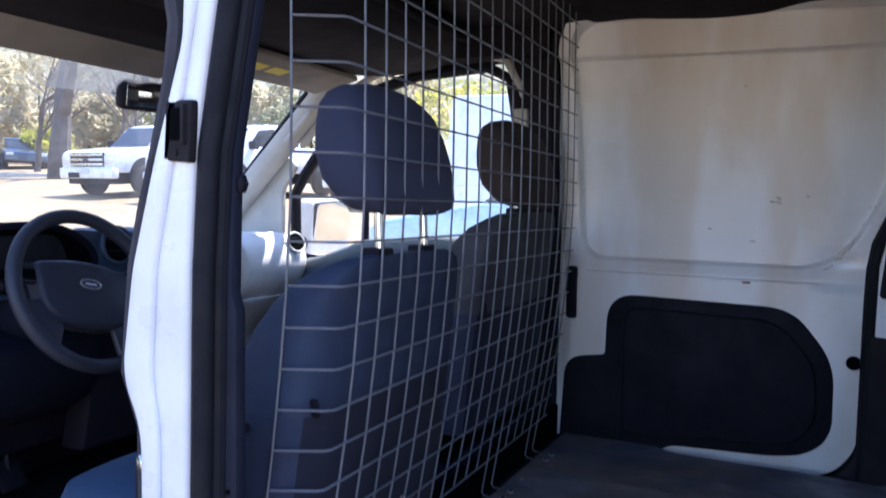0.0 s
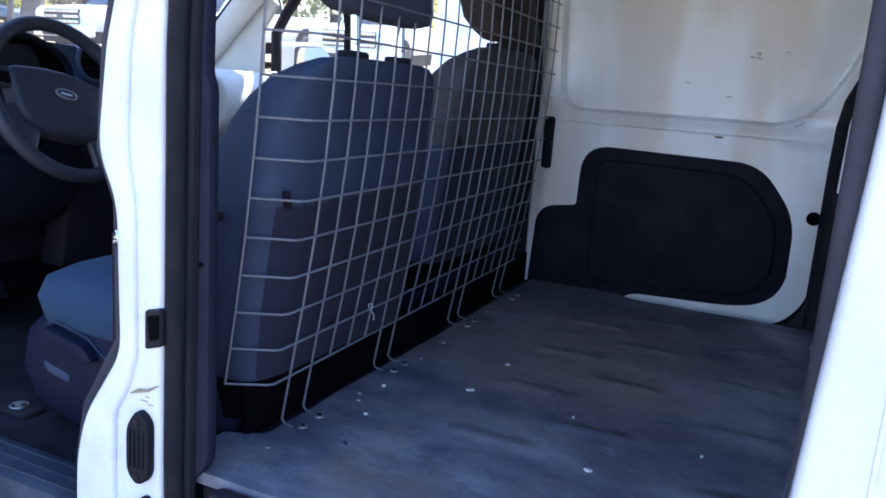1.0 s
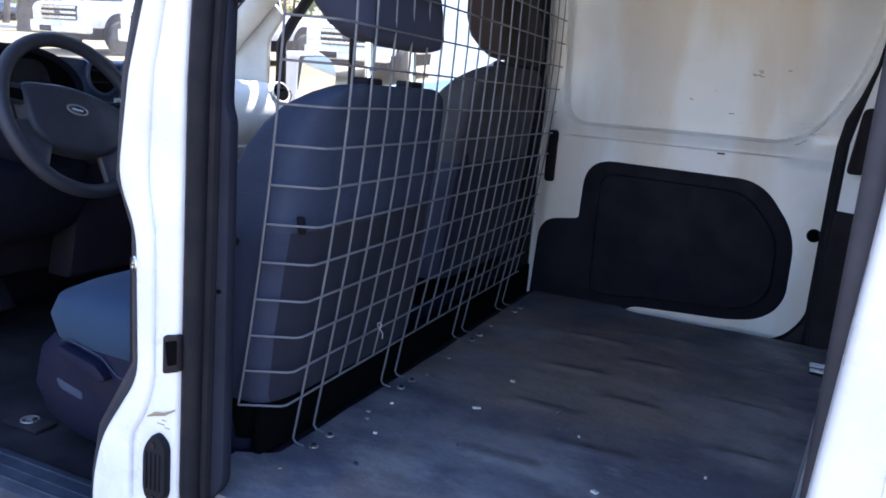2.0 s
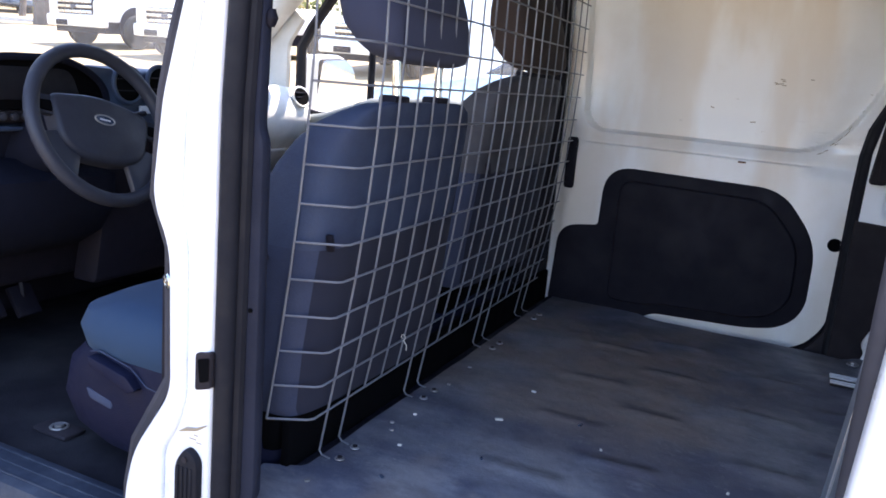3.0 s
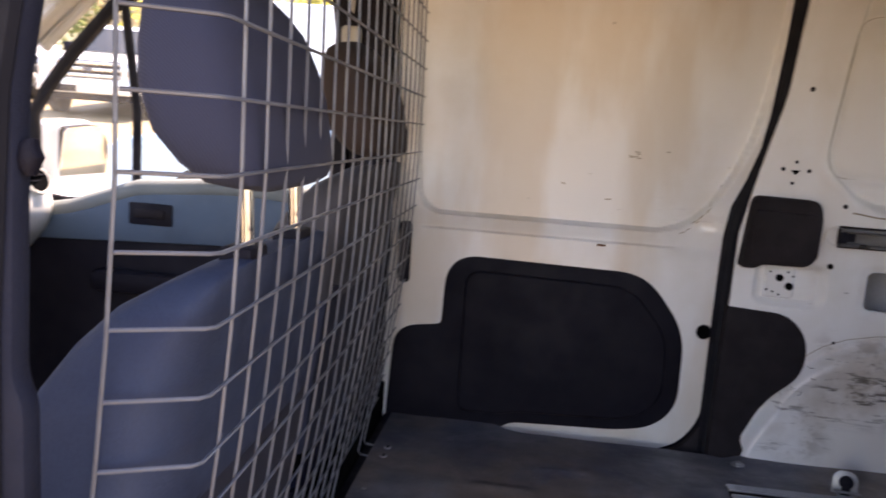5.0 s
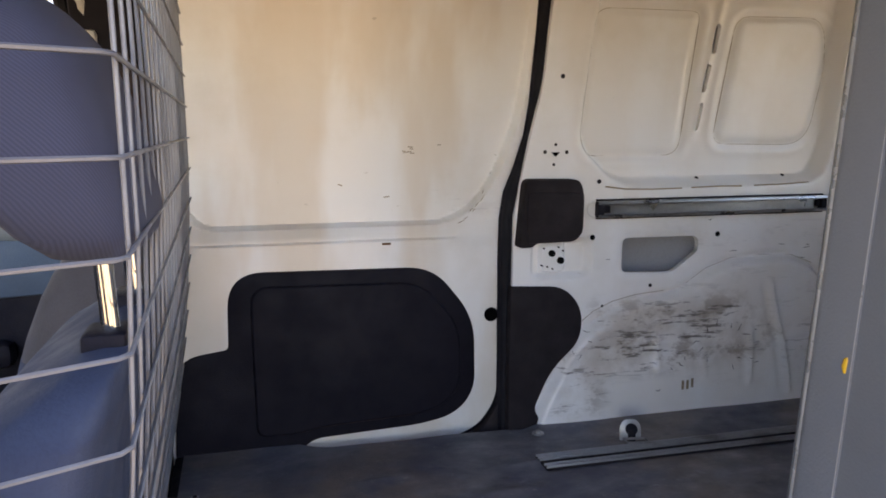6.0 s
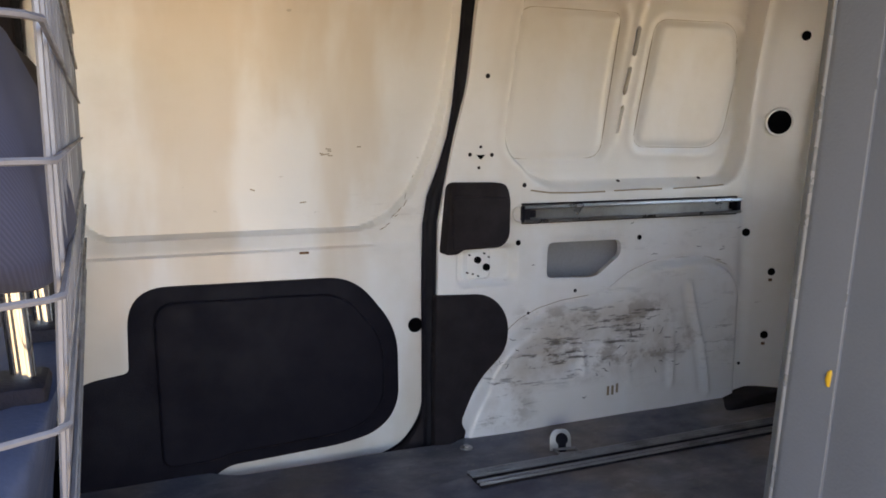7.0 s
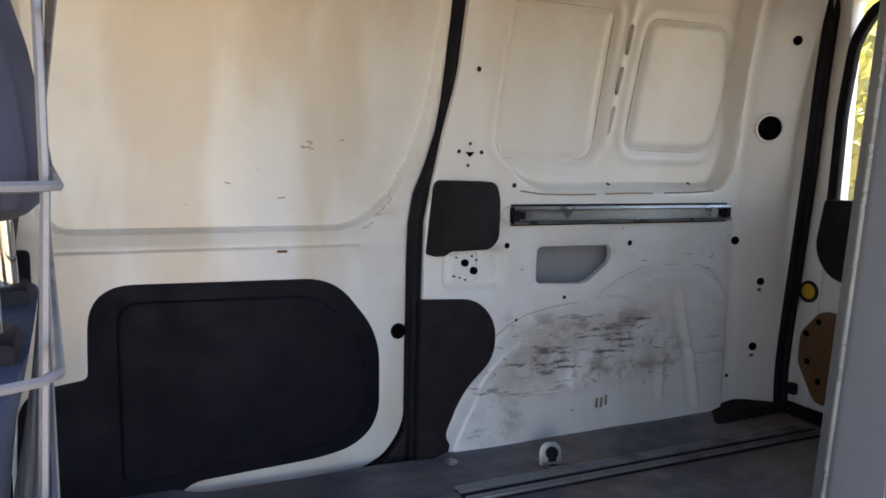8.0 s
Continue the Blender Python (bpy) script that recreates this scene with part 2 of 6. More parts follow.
# The seat vinyl again, darkened to hold the shade of the lower side.
SEAT_SHADED = surf("shaded_seat_vinyl", (0.034, 0.041, 0.071), 0.75, bump=0.35, bscale=300, col2=(0.029, 0.035, 0.061), spec=0.2)
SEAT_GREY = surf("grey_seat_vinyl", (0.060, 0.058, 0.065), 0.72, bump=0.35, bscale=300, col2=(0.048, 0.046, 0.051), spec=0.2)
CUSHION = fabric("blue_cushion_cloth", (0.023, 0.045, 0.084), (0.018, 0.037, 0.070), 900.0)
SEAT_BROWN = fabric("dark_brown_cloth", (0.045, 0.032, 0.028), (0.034, 0.024, 0.022), 900.0)
SEAT_PLASTIC = surf("navy_seat_plastic", (0.0085, 0.0095, 0.025), 0.65, bump=0.4, bscale=320, spec=0.12)
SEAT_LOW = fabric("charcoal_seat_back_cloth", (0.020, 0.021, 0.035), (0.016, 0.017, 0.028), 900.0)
# Outer skin tone behind the cutout, darker and bluer than the side panel.
SKIN_GREY = surf("blue_grey_skin", (0.42, 0.46, 0.52), 0.6, bump=0.1, col2=(0.36, 0.40, 0.46), scale=4)
CHROME = surf("chrome", (0.75, 0.75, 0.74), 0.12, metal=1.0, bump=0, fine=0.03, rvar=0.04)
STEEL = surf("galvanised_steel", (0.42, 0.42, 0.42), 0.36, metal=0.9, bump=0.15, bscale=80, col2=(0.3, 0.29, 0.28))
ZINC = surf("worn_zinc", (0.4, 0.4, 0.41), 0.45, metal=0.7, bump=0.3, bscale=120, col2=(0.22, 0.2, 0.18))
SHELF = surf("grey_powder_coat", (0.145, 0.160, 0.180), 0.42, col2=(0.132, 0.146, 0.166), bump=0.25, bscale=260, scale=3, fine=0.05)
SHELF_EDGE = surf("highlight_grey_edge", (0.29, 0.30, 0.31), 0.35, metal=0.4, bump=0.2, bscale=120)
STEP_GREY = surf("worn_step_plastic", (0.030, 0.036, 0.050), 0.7, col2=(0.055, 0.062, 0.078), scale=9, bump=0.4, bscale=90, spec=0.2)
DASH_DARK = surf("black_blue_dash", (0.009, 0.010, 0.018), 0.85, bump=0.4, bscale=380, spec=0.06)
DASH = surf("dark_blue_grey_dash", (0.034, 0.050, 0.086), 0.55, bump=0.4, bscale=380, col2=(0.027, 0.040, 0.069), spec=0.3)
DOOR_BLUE = surf("slate_blue_door_trim", (0.075, 0.115, 0.165), 0.6, bump=0.4, bscale=300, spec=0.3)
# DOOR_BLUE's trim in a paler tone that stands for sunlight on it.
DOOR_SUNLIT = surf("sunlit_door_trim", (0.17, 0.19, 0.19), 0.65, bump=0.3, bscale=300, spec=0.3)
# Same plastic as DASH; the sun on it is put into the colour.
DASH_SUNLIT = surf("sunlit_dash_tone", (0.80, 0.78, 0.71), 0.6, bump=0.3, bscale=380)
WHEEL_SATIN = surf("satin_grey_spoke", (0.032, 0.034, 0.045), 0.45, bump=0.2, bscale=420, spec=0.4)
WHEEL = surf("charcoal_wheel_skin", (0.024, 0.026, 0.037), 0.55, bump=0.3, bscale=420, spec=0.3)
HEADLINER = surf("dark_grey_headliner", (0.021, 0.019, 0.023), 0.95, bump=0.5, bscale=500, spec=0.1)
VISOR = surf("grey_beige_visor", (0.24, 0.22, 0.20), 0.85, bump=0.3, bscale=400, spec=0.2)
BEIGE = surf("beige_trim", (0.52, 0.5, 0.45), 0.7, bump=0.2, bscale=350)
FLOOR_MAT = rubber_floor()
CARPET = surf("black_cab_mat", (0.011, 0.010, 0.013), 0.9, bump=0.6, bscale=240, col2=(0.022, 0.021, 0.023), spec=0.15)
GLASS = glass("clear_glass")
TINT = glass("tinted_band_glass", (0.36, 0.37, 0.33), dust=0.10)
DARK_GLASS = surf("dark_vehicle_glass", (0.03, 0.035, 0.04), 0.08, bump=0, fine=0.0)
PALE_STEEL = surf("pale_zinc_steel", (0.55, 0.55, 0.54), 0.4, metal=0.3, bump=0.2, bscale=120, col2=(0.42, 0.41, 0.40), scale=9)
MIRROR = surf("mirror_silver", (0.85, 0.86, 0.86), 0.03, metal=1.0, bump=0, fine=0.0, rvar=0.01)
YELLOW = surf("yellow_plastic", (0.62, 0.36, 0.02), 0.5, bump=0.1)
LABEL_YELLOW = surf("yellow_label", (0.75, 0.6, 0.05), 0.6, bump=0)
BROWN = surf("brown_hardboard", (0.16, 0.075, 0.03), 0.75, col2=(0.11, 0.055, 0.025), bump=0.4, bscale=160)
BROWN_DIRT = surf("dark_rubbed_dirt", (0.07, 0.055, 0.045), 0.85, bump=0.3, bscale=200)
SCUFF = surf("grey_tan_scuff", (0.40, 0.34, 0.26), 0.8, bump=0.2, bscale=200)
TAN_DIRT = surf("tan_crease_dirt", (0.30, 0.235, 0.155), 0.85, bump=0.3, bscale=200)
ALU = surf("scuffed_aluminium", (0.40, 0.40, 0.41), 0.42, metal=0.6, bump=0.2, bscale=90, col2=(0.22, 0.215, 0.21), scale=9)
TYRE = surf("tyre_rubber", (0.02, 0.02, 0.02), 0.8, bump=0.3)
ALLOY = surf("alloy_rim", (0.6, 0.6, 0.6), 0.3, metal=0.8, bump=0)
LAMP = surf("clear_headlamp", (0.7, 0.72, 0.74), 0.12, bump=0, metal=0.3)
CAR_WHITE = surf("white_vehicle_paint", (0.8, 0.8, 0.79), 0.25, coat=0.6, bump=0, fine=0.02)
CAR_BLUE = surf("pale_blue_vehicle_paint", (0.42, 0.60, 0.74), 0.25, coat=0.6, bump=0, fine=0.02)
CAR_DARK = surf("dark_blue_vehicle_paint", (0.03, 0.05, 0.09), 0.25, coat=0.6, bump=0, fine=0.02)
ASPHALT = surf("pale_worn_asphalt", (0.345, 0.250, 0.125), 0.9, col2=(0.27, 0.195, 0.098), scale=0.7, bump=0.5, bscale=60, fine=0.3)
BARK = surf("grey_brown_bark", (0.11, 0.085, 0.065), 0.95, col2=(0.07, 0.055, 0.045), bump=0.9, bscale=14, scale=3)
TWIG = surf("pale_twigs", (0.36, 0.29, 0.20), 0.9, bump=0.2, bscale=20)
LEAF = leaf("yellow_green_leaf", (0.62, 0.55, 0.10), (0.36, 0.38, 0.08))
LEAF_PALE = leaf("dry_pale_brush", (0.62, 0.53, 0.34), (0.44, 0.40, 0.22))
LEAF_DARK = leaf("olive_leaf", (0.20, 0.23, 0.09), (0.11, 0.15, 0.06))
DRY = surf("wooded_hillside", (0.42, 0.36, 0.22), 0.95, col2=(0.20, 0.19, 0.10), scale=0.6, bump=0, lo=0.4, hi=0.6)
CONCRETE = surf("pale_kerb_concrete", (0.45, 0.43, 0.39), 0.85, bump=0.3, bscale=60)
PLATE_GREY = surf("plate_grey", (0.6, 0.62, 0.66), 0.5, bump=0)
PAPER = surf("paper_scrap", (0.62, 0.6, 0.54), 0.8, bump=0.2)


# ---------------------------------------------------------------- mesh kit
def thing(name, base, label, category, group="", kind=""):
    ob = new(name)
    ob.location = base
    ob.empty_display_size = 0.05
    ob["base"] = list(base)
    return tagged(ob, label, category, group, kind)


def link_mesh(name, me, mat, parent=None, label="", smooth=True):
    me.materials.append(mat)
    if smooth:
        me.shade_smooth()
        me.set_sharp_from_angle(angle=radians(38))
    ob = new(name, me)
    if parent is not None:
        ob.parent = parent
        if parent.type == "EMPTY":
            ob.matrix_parent_inverse = Matrix.Translation(parent.location).inverted()
    return tagged(ob, label)


def part(name, bm, mat, parent=None, label="", smooth=True):
    me = bpy.data.meshes.new(name)
    bm.normal_update()
    bm.to_mesh(me)
    bm.free()
    return link_mesh(name, me, mat, parent, label, smooth)


def rounded(bm, width, segments=2, sharp=30):
    edges = [e for e in bm.edges if len(e.link_faces) == 2 and e.calc_face_angle(0) > radians(sharp)]
    bmesh.ops.bevel(bm, geom=edges, offset=width, segments=segments, affect="EDGES", profile=0.5, clamp_overlap=True)
    return bm


def block(x0, x1, y0, y1, z0, z1, bevel=0.0, segments=2):
    bm = bmesh.new()
    bmesh.ops.create_cube(bm, size=1)
    for v in bm.verts:
        v.co = ((x0 + x1) / 2 + v.co.x * (x1 - x0), (y0 + y1) / 2 + v.co.y * (y1 - y0), (z0 + z1) / 2 + v.co.z * (z1 - z0))
    if bevel:
        rounded(bm, bevel, segments)
    return bm


def moved(bm, m):
    bmesh.ops.transform(bm, matrix=m, verts=bm.verts)
    return bm


def merged(*bms):
    out = bmesh.new()
    for b in bms:
        me = bpy.data.meshes.new("tmp")
        b.to_mesh(me)
        b.free()
        out.from_mesh(me)
        bpy.data.meshes.remove(me)
    return out


def arc_outline(corners, steps=6):
    """A closed outline from (u, v, radius) corners, each rounded by its radius."""
    pts, n = [], len(corners)
    for i, (u, v, r) in enumerate(corners):
        p, a, b = Vector((u, v)), Vector(corners[i - 1][:2]), Vector(corners[(i + 1) % n][:2])
        if r <= 0:
            pts.append((u, v))
            continue
        da, db = (a - p), (b - p)
        t = min(r, da.length * 0.48, db.length * 0.48)
        s, e = p + da.normalized() * t, p + db.normalized() * t
        for k in range(steps + 1):
            f = k / steps
            q = s * (1 - f) ** 2 + p * 2 * f * (1 - f) + e * f * f
            pts.append((q.x, q.y))
    return pts


def prism(outline, lo, hi, axis="y", bevel=0.0, segments=2):
    """A solid from a flat outline, pushed along an axis from lo to hi. y: (x, z) outline; x: (y, z); z: (x, y)."""
    bm = bmesh.new()
    place = {"y": lambda u, v, w: (u, w, v), "x": lambda u, v, w: (w, u, v), "z": lambda u, v, w: (u, v, w)}[axis]
    a = [bm.verts.new(place(u, v, lo)) for u, v in outline]
    b = [bm.verts.new(place(u, v, hi)) for u, v in outline]
    n = len(a)
    bm.faces.new(a)
    bm.faces.new(b[::-1])
    for i in range(n):
        bm.faces.new((a[i], a[(i + 1) % n], b[(i + 1) % n], b[i]))
    bmesh.ops.recalc_face_normals(bm, faces=bm.faces)
    if bevel:
        rounded(bm, bevel, segments, 50)
    bmesh.ops.triangulate(bm, faces=[f for f in bm.faces if len(f.verts) > 4])
    return bm


def tube(points, r, sides=8, closed=False, taper=None):
    """A round bar through points."""
    pts = [Vector(p) for p in points]
    n = len(pts)
    bm = bmesh.new()
    rings, up = [], None
    for i, p in enumerate(pts):
        a = pts[i - 1] if (closed or i > 0) else p
        b = pts[(i + 1) % n] if (closed or i < n - 1) else p
        d = (b - a).normalized()
        if up is None:
            up = d.orthogonal().normalized()
        up = (up - d * up.dot(d)).normalized()
        side = d.cross(up)
        rr = r if taper is None else taper[i]
        rings.append([bm.verts.new(p + up * rr * math.cos(k * math.tau / sides) + side * rr * math.sin(k * math.tau / sides)) for k in range(sides)])
    for i in range(n if closed else n - 1):
        a, b = rings[i], rings[(i + 1) % n]
        for k in range(sides):
            bm.faces.new((a[k], a[(k + 1) % sides], b[(k + 1) % sides], b[k]))
    if not closed:
        bm.faces.new(rings[0][::-1])
        bm.faces.new(rings[-1])
    bmesh.ops.recalc_face_normals(bm, faces=bm.faces)
    return bm


def disc(centre, normal, r, depth, sides=20, bevel=0.0):
    """A short round plug from the centre along the normal."""
    c, n = Vector(centre), Vector(normal).normalized()
    bm = tube([c, c + n * depth], r, sides)
    if bevel:
        rounded(bm, bevel, 2, 50)
    return bm


def ring(centre, normal, r, thick, sides=32, minor=8, squash=1.0):
    c, n = Vector(centre), Vector(normal).normalized()
    u = n.orthogonal().normalized()
    if abs(n.z) < 0.9:
        u = Vector((0, 0, 1)).cross(n).normalized()
    w = n.cross(u)
    return tube([c + u * r * math.cos(k * math.tau / sides) + w * r * squash * math.sin(k * math.tau / sides) for k in range(sides)], thick, minor, closed=True)


def loft(sections, power=4.0, sides=28):
    """A padded form through level sections: (z, x centre, y centre, half depth, half width)."""
    bm = bmesh.new()
    rings = []
    for z, xc, yc, hx, hy in sections:
        row = []
        for k in range(sides):
            a = k * math.tau / sides
            ca, sa = math.cos(a), math.sin(a)
            row.append(bm.verts.new((xc + hx * math.copysign(abs(ca) ** (2 / power), ca), yc + hy * math.copysign(abs(sa) ** (2 / power), sa), z)))
        rings.append(row)
    for a, b in zip(rings, rings[1:]):
        for k in range(sides):
            bm.faces.new((a[k], a[(k + 1) % sides], b[(k + 1) % sides], b[k]))
    bm.faces.new(rings[0][::-1])
    bm.faces.new(rings[-1])
    bmesh.ops.recalc_face_normals(bm, faces=bm.faces)
    return bm


def edge_distance(px, pz, outline):
    """Signed distance of points to a closed outline, less than nothing inside."""
    o = np.array(outline)
    a, b = o, np.roll(o, -1, axis=0)
    best = np.full(px.shape, 1e9)
    inside = np.zeros(px.shape, bool)
    for (ax, az), (bx, bz) in zip(a, b):
        dx, dz = bx - ax, bz - az
        t = np.clip(((px - ax) * dx + (pz - az) * dz) / (dx * dx + dz * dz + 1e-12), 0, 1)
        best = np.minimum(best, np.hypot(px - ax - t * dx, pz - az - t * dz))
        if abs(dz) > 1e-12:
            cross = ((az > pz) != (bz > pz)) & (px < dx * (pz - az) / dz + ax)
            inside ^= cross
    return np.where(inside, -best, best)


def smooth01(t):
    t = np.clip(t, 0, 1)
    return t * t * (3 - 2 * t)


def pressed(px, pz, outline, depth, width):
    """Depth of a pressing inside an outline, with sloped sides of that width."""
    return depth * smooth01(-edge_distance(px, pz, outline) / width)


def sheet(name, span, step, keep, height, mat, parent=None, label="", axis="y", rim=0.0):
    """Pressed sheet metal: a fine grid over span (u0, u1, v0, v1), cut along keep(u, v) < 0, with height(u, v) as its third coordinate."""
    u0, u1, v0, v1 = span
    nu, nv = int((u1 - u0) / step) + 2, int((v1 - v0) / step) + 2
    U, V = np.meshgrid(np.linspace(u0, u1, nu), np.linspace(v0, v1, nv), indexing="ij")
    if keep is not None:
        d = keep(U, V)
        e = step * 0.2
        gu, gv = (keep(U + e, V) - d) / e, (keep(U, V + e) - d) / e
        g = np.maximum(np.hypot(gu, gv), 0.3)
        near = (d > 0) & (d < step * 1.6)
        sel = d < 0
        U = np.where(near, U - d * gu / g ** 2, U)
        V = np.where(near, V - d * gv / g ** 2, V)
    else:
        sel = np.ones(U.shape, bool)
    W = height(U, V)
    co = {"y": (U, W, V), "z": (U, V, W), "x": (W, U, V)}[axis]
    verts = np.stack(co, -1).reshape(-1, 3)
    idx = np.arange(nu * nv).reshape(nu, nv)
    q = np.stack((idx[:-1, :-1], idx[1:, :-1], idx[1:, 1:], idx[:-1, 1:]), -1).reshape(-1, 4)
    ok = sel.reshape(-1)[q].any(1)
    q = q[ok]
    used, inv = np.unique(q, return_inverse=True)
    me = bpy.data.meshes.new(name)
    me.from_pydata(verts[used].tolist(), [], inv.reshape(-1, 4).tolist())
    me.update()
    if rim:
        bm = bmesh.new()
        bm.from_mesh(me)
        edges = [e for e in bm.edges if e.is_boundary]
        out = bmesh.ops.extrude_edge_only(bm, edges=edges)
        shift = {"y": Vector((0, rim, 0)), "z": Vector((0, 0, rim)), "x": Vector((rim, 0, 0))}[axis]
        bmesh.ops.translate(bm, vec=shift, verts=[v for v in out["geom"] if isinstance(v, bmesh.types.BMVert)])
        bm.to_mesh(me)
        bm.free()
    return link_mesh(name, me, mat, parent, label)


def structure(name, label, base=(0, 0, 0), category="vehicle body"):
    return thing(name, base, label, category, kind="structure")


# ---------------------------------------------------------------- ground and slope
def rise(x, y):
    """The lot climbs gently beyond the far side of the van."""
    d = y - 2.5
    return -0.027 * x + 0.039 * (d + (d * d + 4) ** 0.5) - 0.03


def ground_z(x, y):
    return float(rise(x, y))


ground = sheet("ground", (-160, 160, -160, 160), 4.0, None, lambda u, v: rise(u, v), ASPHALT, axis="z")
tagged(ground, "pale sun-bleached asphalt of a sloping parking lot", "ground", kind="structure")

# ---------------------------------------------------------------- van shell
FLOOR = 0.58
DOOR_Y, SIDE_Y = 1.50, 1.44


def lean(z):
    """How far the side walls lean in above the waist."""
    return 0.10 * (np.maximum(z - 1.15, 0) / 0.70) ** 2


# cargo floor
floor = structure("floor", "worn dark rubber cargo floor with dusty scuffed ribs", category="floor")
floor_edge = arc_outline([(-0.075, -0.10, 0), (0.80, -0.10, 0), (0.80, -0.02, 0), (2.02, -0.02, 0), (2.02, 1.42, 0), (0.86, 1.42, 0.02), (0.83, 1.432, 0), (0.33, 1.438, 0.04), (0.26, 1.492, 0.04), (-0.01, 1.492, 0), (-0.01, 0.06, 0), (-0.075, 0.03, 0)])


def floor_height(u, v):
    row = np.round((v - 0.255) / 0.138)
    off = (v - 0.255 - 0.138 * row - 0.010 * np.sin(u * 9.0 + row * 2.1)) / 0.0165
    along = (u - 0.225 - 0.135 * (row % 2) - 0.02 * np.sin(row * 2.7)) % 0.40
    dent = smooth01(along / 0.07) * smooth01((0.185 - along) / 0.05)
    rib = 0.0055 * np.exp(-off ** 2) * dent * smooth01((u - 0.18) / 0.04) * smooth01((1.25 - v) / 0.04) * smooth01((v - 0.20) / 0.04) * smooth01((1.3 - u) / 0.2)
    rib = rib + 0.0012 * np.sin(u * 19 + v * 7) * np.sin(v * 27 - u * 5)
    wave = 0.0018 * np.sin(u * 7.1 + v * 2.3) * np.sin(v * 6.3 - u * 1.7)
    turn_up = 0.012 * smooth01((v - 1.35) / 0.07) * smooth01((u - 0.86) / 0.05)
    return FLOOR + rib + wave + turn_up


sheet("floor_liner", (-0.09, 2.03, -0.11, 1.50), 0.012, lambda u, v: edge_distance(u, v, floor_edge), floor_height, FLOOR_MAT, floor, axis="z", rim=-0.02)
part("floor_pan", block(-0.005, 2.0, -0.10, 1.48, 0.50, 0.558), BLACK_TRIM, floor)
part("sill", block(0.03, 0.80, -0.135, -0.102, 0.30, 0.572, 0.008), BLACK_CLAD, floor, "dark sill edge trim")

part("corner_cove", prism(arc_outline([(1.70, 0.572, 0), (1.77, 0.598, 0.04), (1.86, 0.616, 0.05), (1.985, 0.606, 0.03), (1.985, 0.572, 0)]), 1.345, 1.432, bevel=0.014, segments=3), BLACK_CLAD, floor, "dark turned-up corner of the liner")

cab_floor = structure("cab_floor", "black rubber cab floor mat with dirt", category="floor")
part("mat", block(-1.45, -0.012, -0.02, 1.48, 0.40, 0.455, 0.01), CARPET, cab_floor)
part("step_sill", block(-1.30, -0.20, -0.135, -0.025, 0.36, 0.475, 0.02), STEP_GREY, cab_floor, "dark grey step sill tread")
for k in range(3):
    part("tread_rib", block(-1.25, -0.26, -0.112 + k * 0.028, -0.106 + k * 0.028, 0.4745, 0.4775, 0.001), STEP_GREY, cab_floor)
part("bulkhead_step", block(-0.03, -0.010, 0.06, 1.48, 0.40, 0.575), BLACK_TRIM, cab_floor)
# Added sheet: near-black colour for the shaded void below the mesh.
part("void_sheet", block(-0.050, -0.034, 0.04, 1.48, 0.46, 0.668, 0.004), HOLE, cab_floor, "near-black sheet standing in for the shade under the seats")

ceiling = structure("ceiling", "dark grey headliner cloth under the van roof", category="ceiling")
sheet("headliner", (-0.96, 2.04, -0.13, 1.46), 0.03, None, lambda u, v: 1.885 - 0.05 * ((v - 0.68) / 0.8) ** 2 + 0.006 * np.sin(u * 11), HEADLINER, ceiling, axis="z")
part("roof_skin", block(-0.98, 2.075, -0.15, 1.605, 1.895, 1.93, 0.01), WHITE_OUT, ceiling)
part("roof_rail", block(-0.20, 2.05, -0.135, -0.03, 1.80, 1.895, 0.02), WHITE, ceiling)
part("front_roof_rail", block(-0.98, -0.20, -0.135, -0.03, 1.74, 1.895, 0.02), BEIGE, ceiling)
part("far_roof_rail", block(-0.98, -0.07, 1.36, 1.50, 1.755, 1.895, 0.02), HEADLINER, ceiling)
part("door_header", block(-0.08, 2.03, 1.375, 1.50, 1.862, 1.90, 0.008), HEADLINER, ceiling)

# far sliding door, closed
door_1 = structure("door_1", "closed white sliding door with black lower trim panel", category="door")
door_edge = arc_outline([(-0.045, 0.50, 0), (0.24, 0.50, 0), (0.27, 0.545, 0.03), (0.56, 0.548, 0.03), (0.695, 0.553, 0.04), (0.762, 0.583, 0.03), (0.804, 0.640, 0.03), (0.823, 0.725, 0.03), (0.826, 1.19, 0.03), (0.90, 1.36, 0.12), (0.925, 1.60, 0.05), (0.93, 1.855, 0.08), (-0.05, 1.875, 0.12), (-0.045, 1.2, 0)], 10)
door_window = arc_outline([(0.02, 1.137, 0.085), (0.74, 1.137, 0.12), (0.865, 1.36, 0.12), (0.895, 1.60, 0.1), (0.90, 1.845, 0.10), (-0.015, 1.862, 0.12)], 10)
door_crease = arc_outline([(-0.3, 1.745, 0), (1.2, 1.735, 0), (1.2, 1.95, 0), (-0.3, 1.95, 0)])
door_trim_outline = arc_outline([(0.112, 1.036, 0.09), (0.635, 1.028, 0.07), (0.748, 0.885, 0.07), (0.750, 0.700, 0.03), (0.727, 0.650, 0.03), (0.680, 0.616, 0.03), (0.60, 0.600, 0.04), (0.315, 0.588, 0.03), (0.272, 0.556, 0.03), (-0.03, 0.556, 0.03), (-0.018, 0.826, 0.09), (0.108, 0.843, 0.012)], 8)


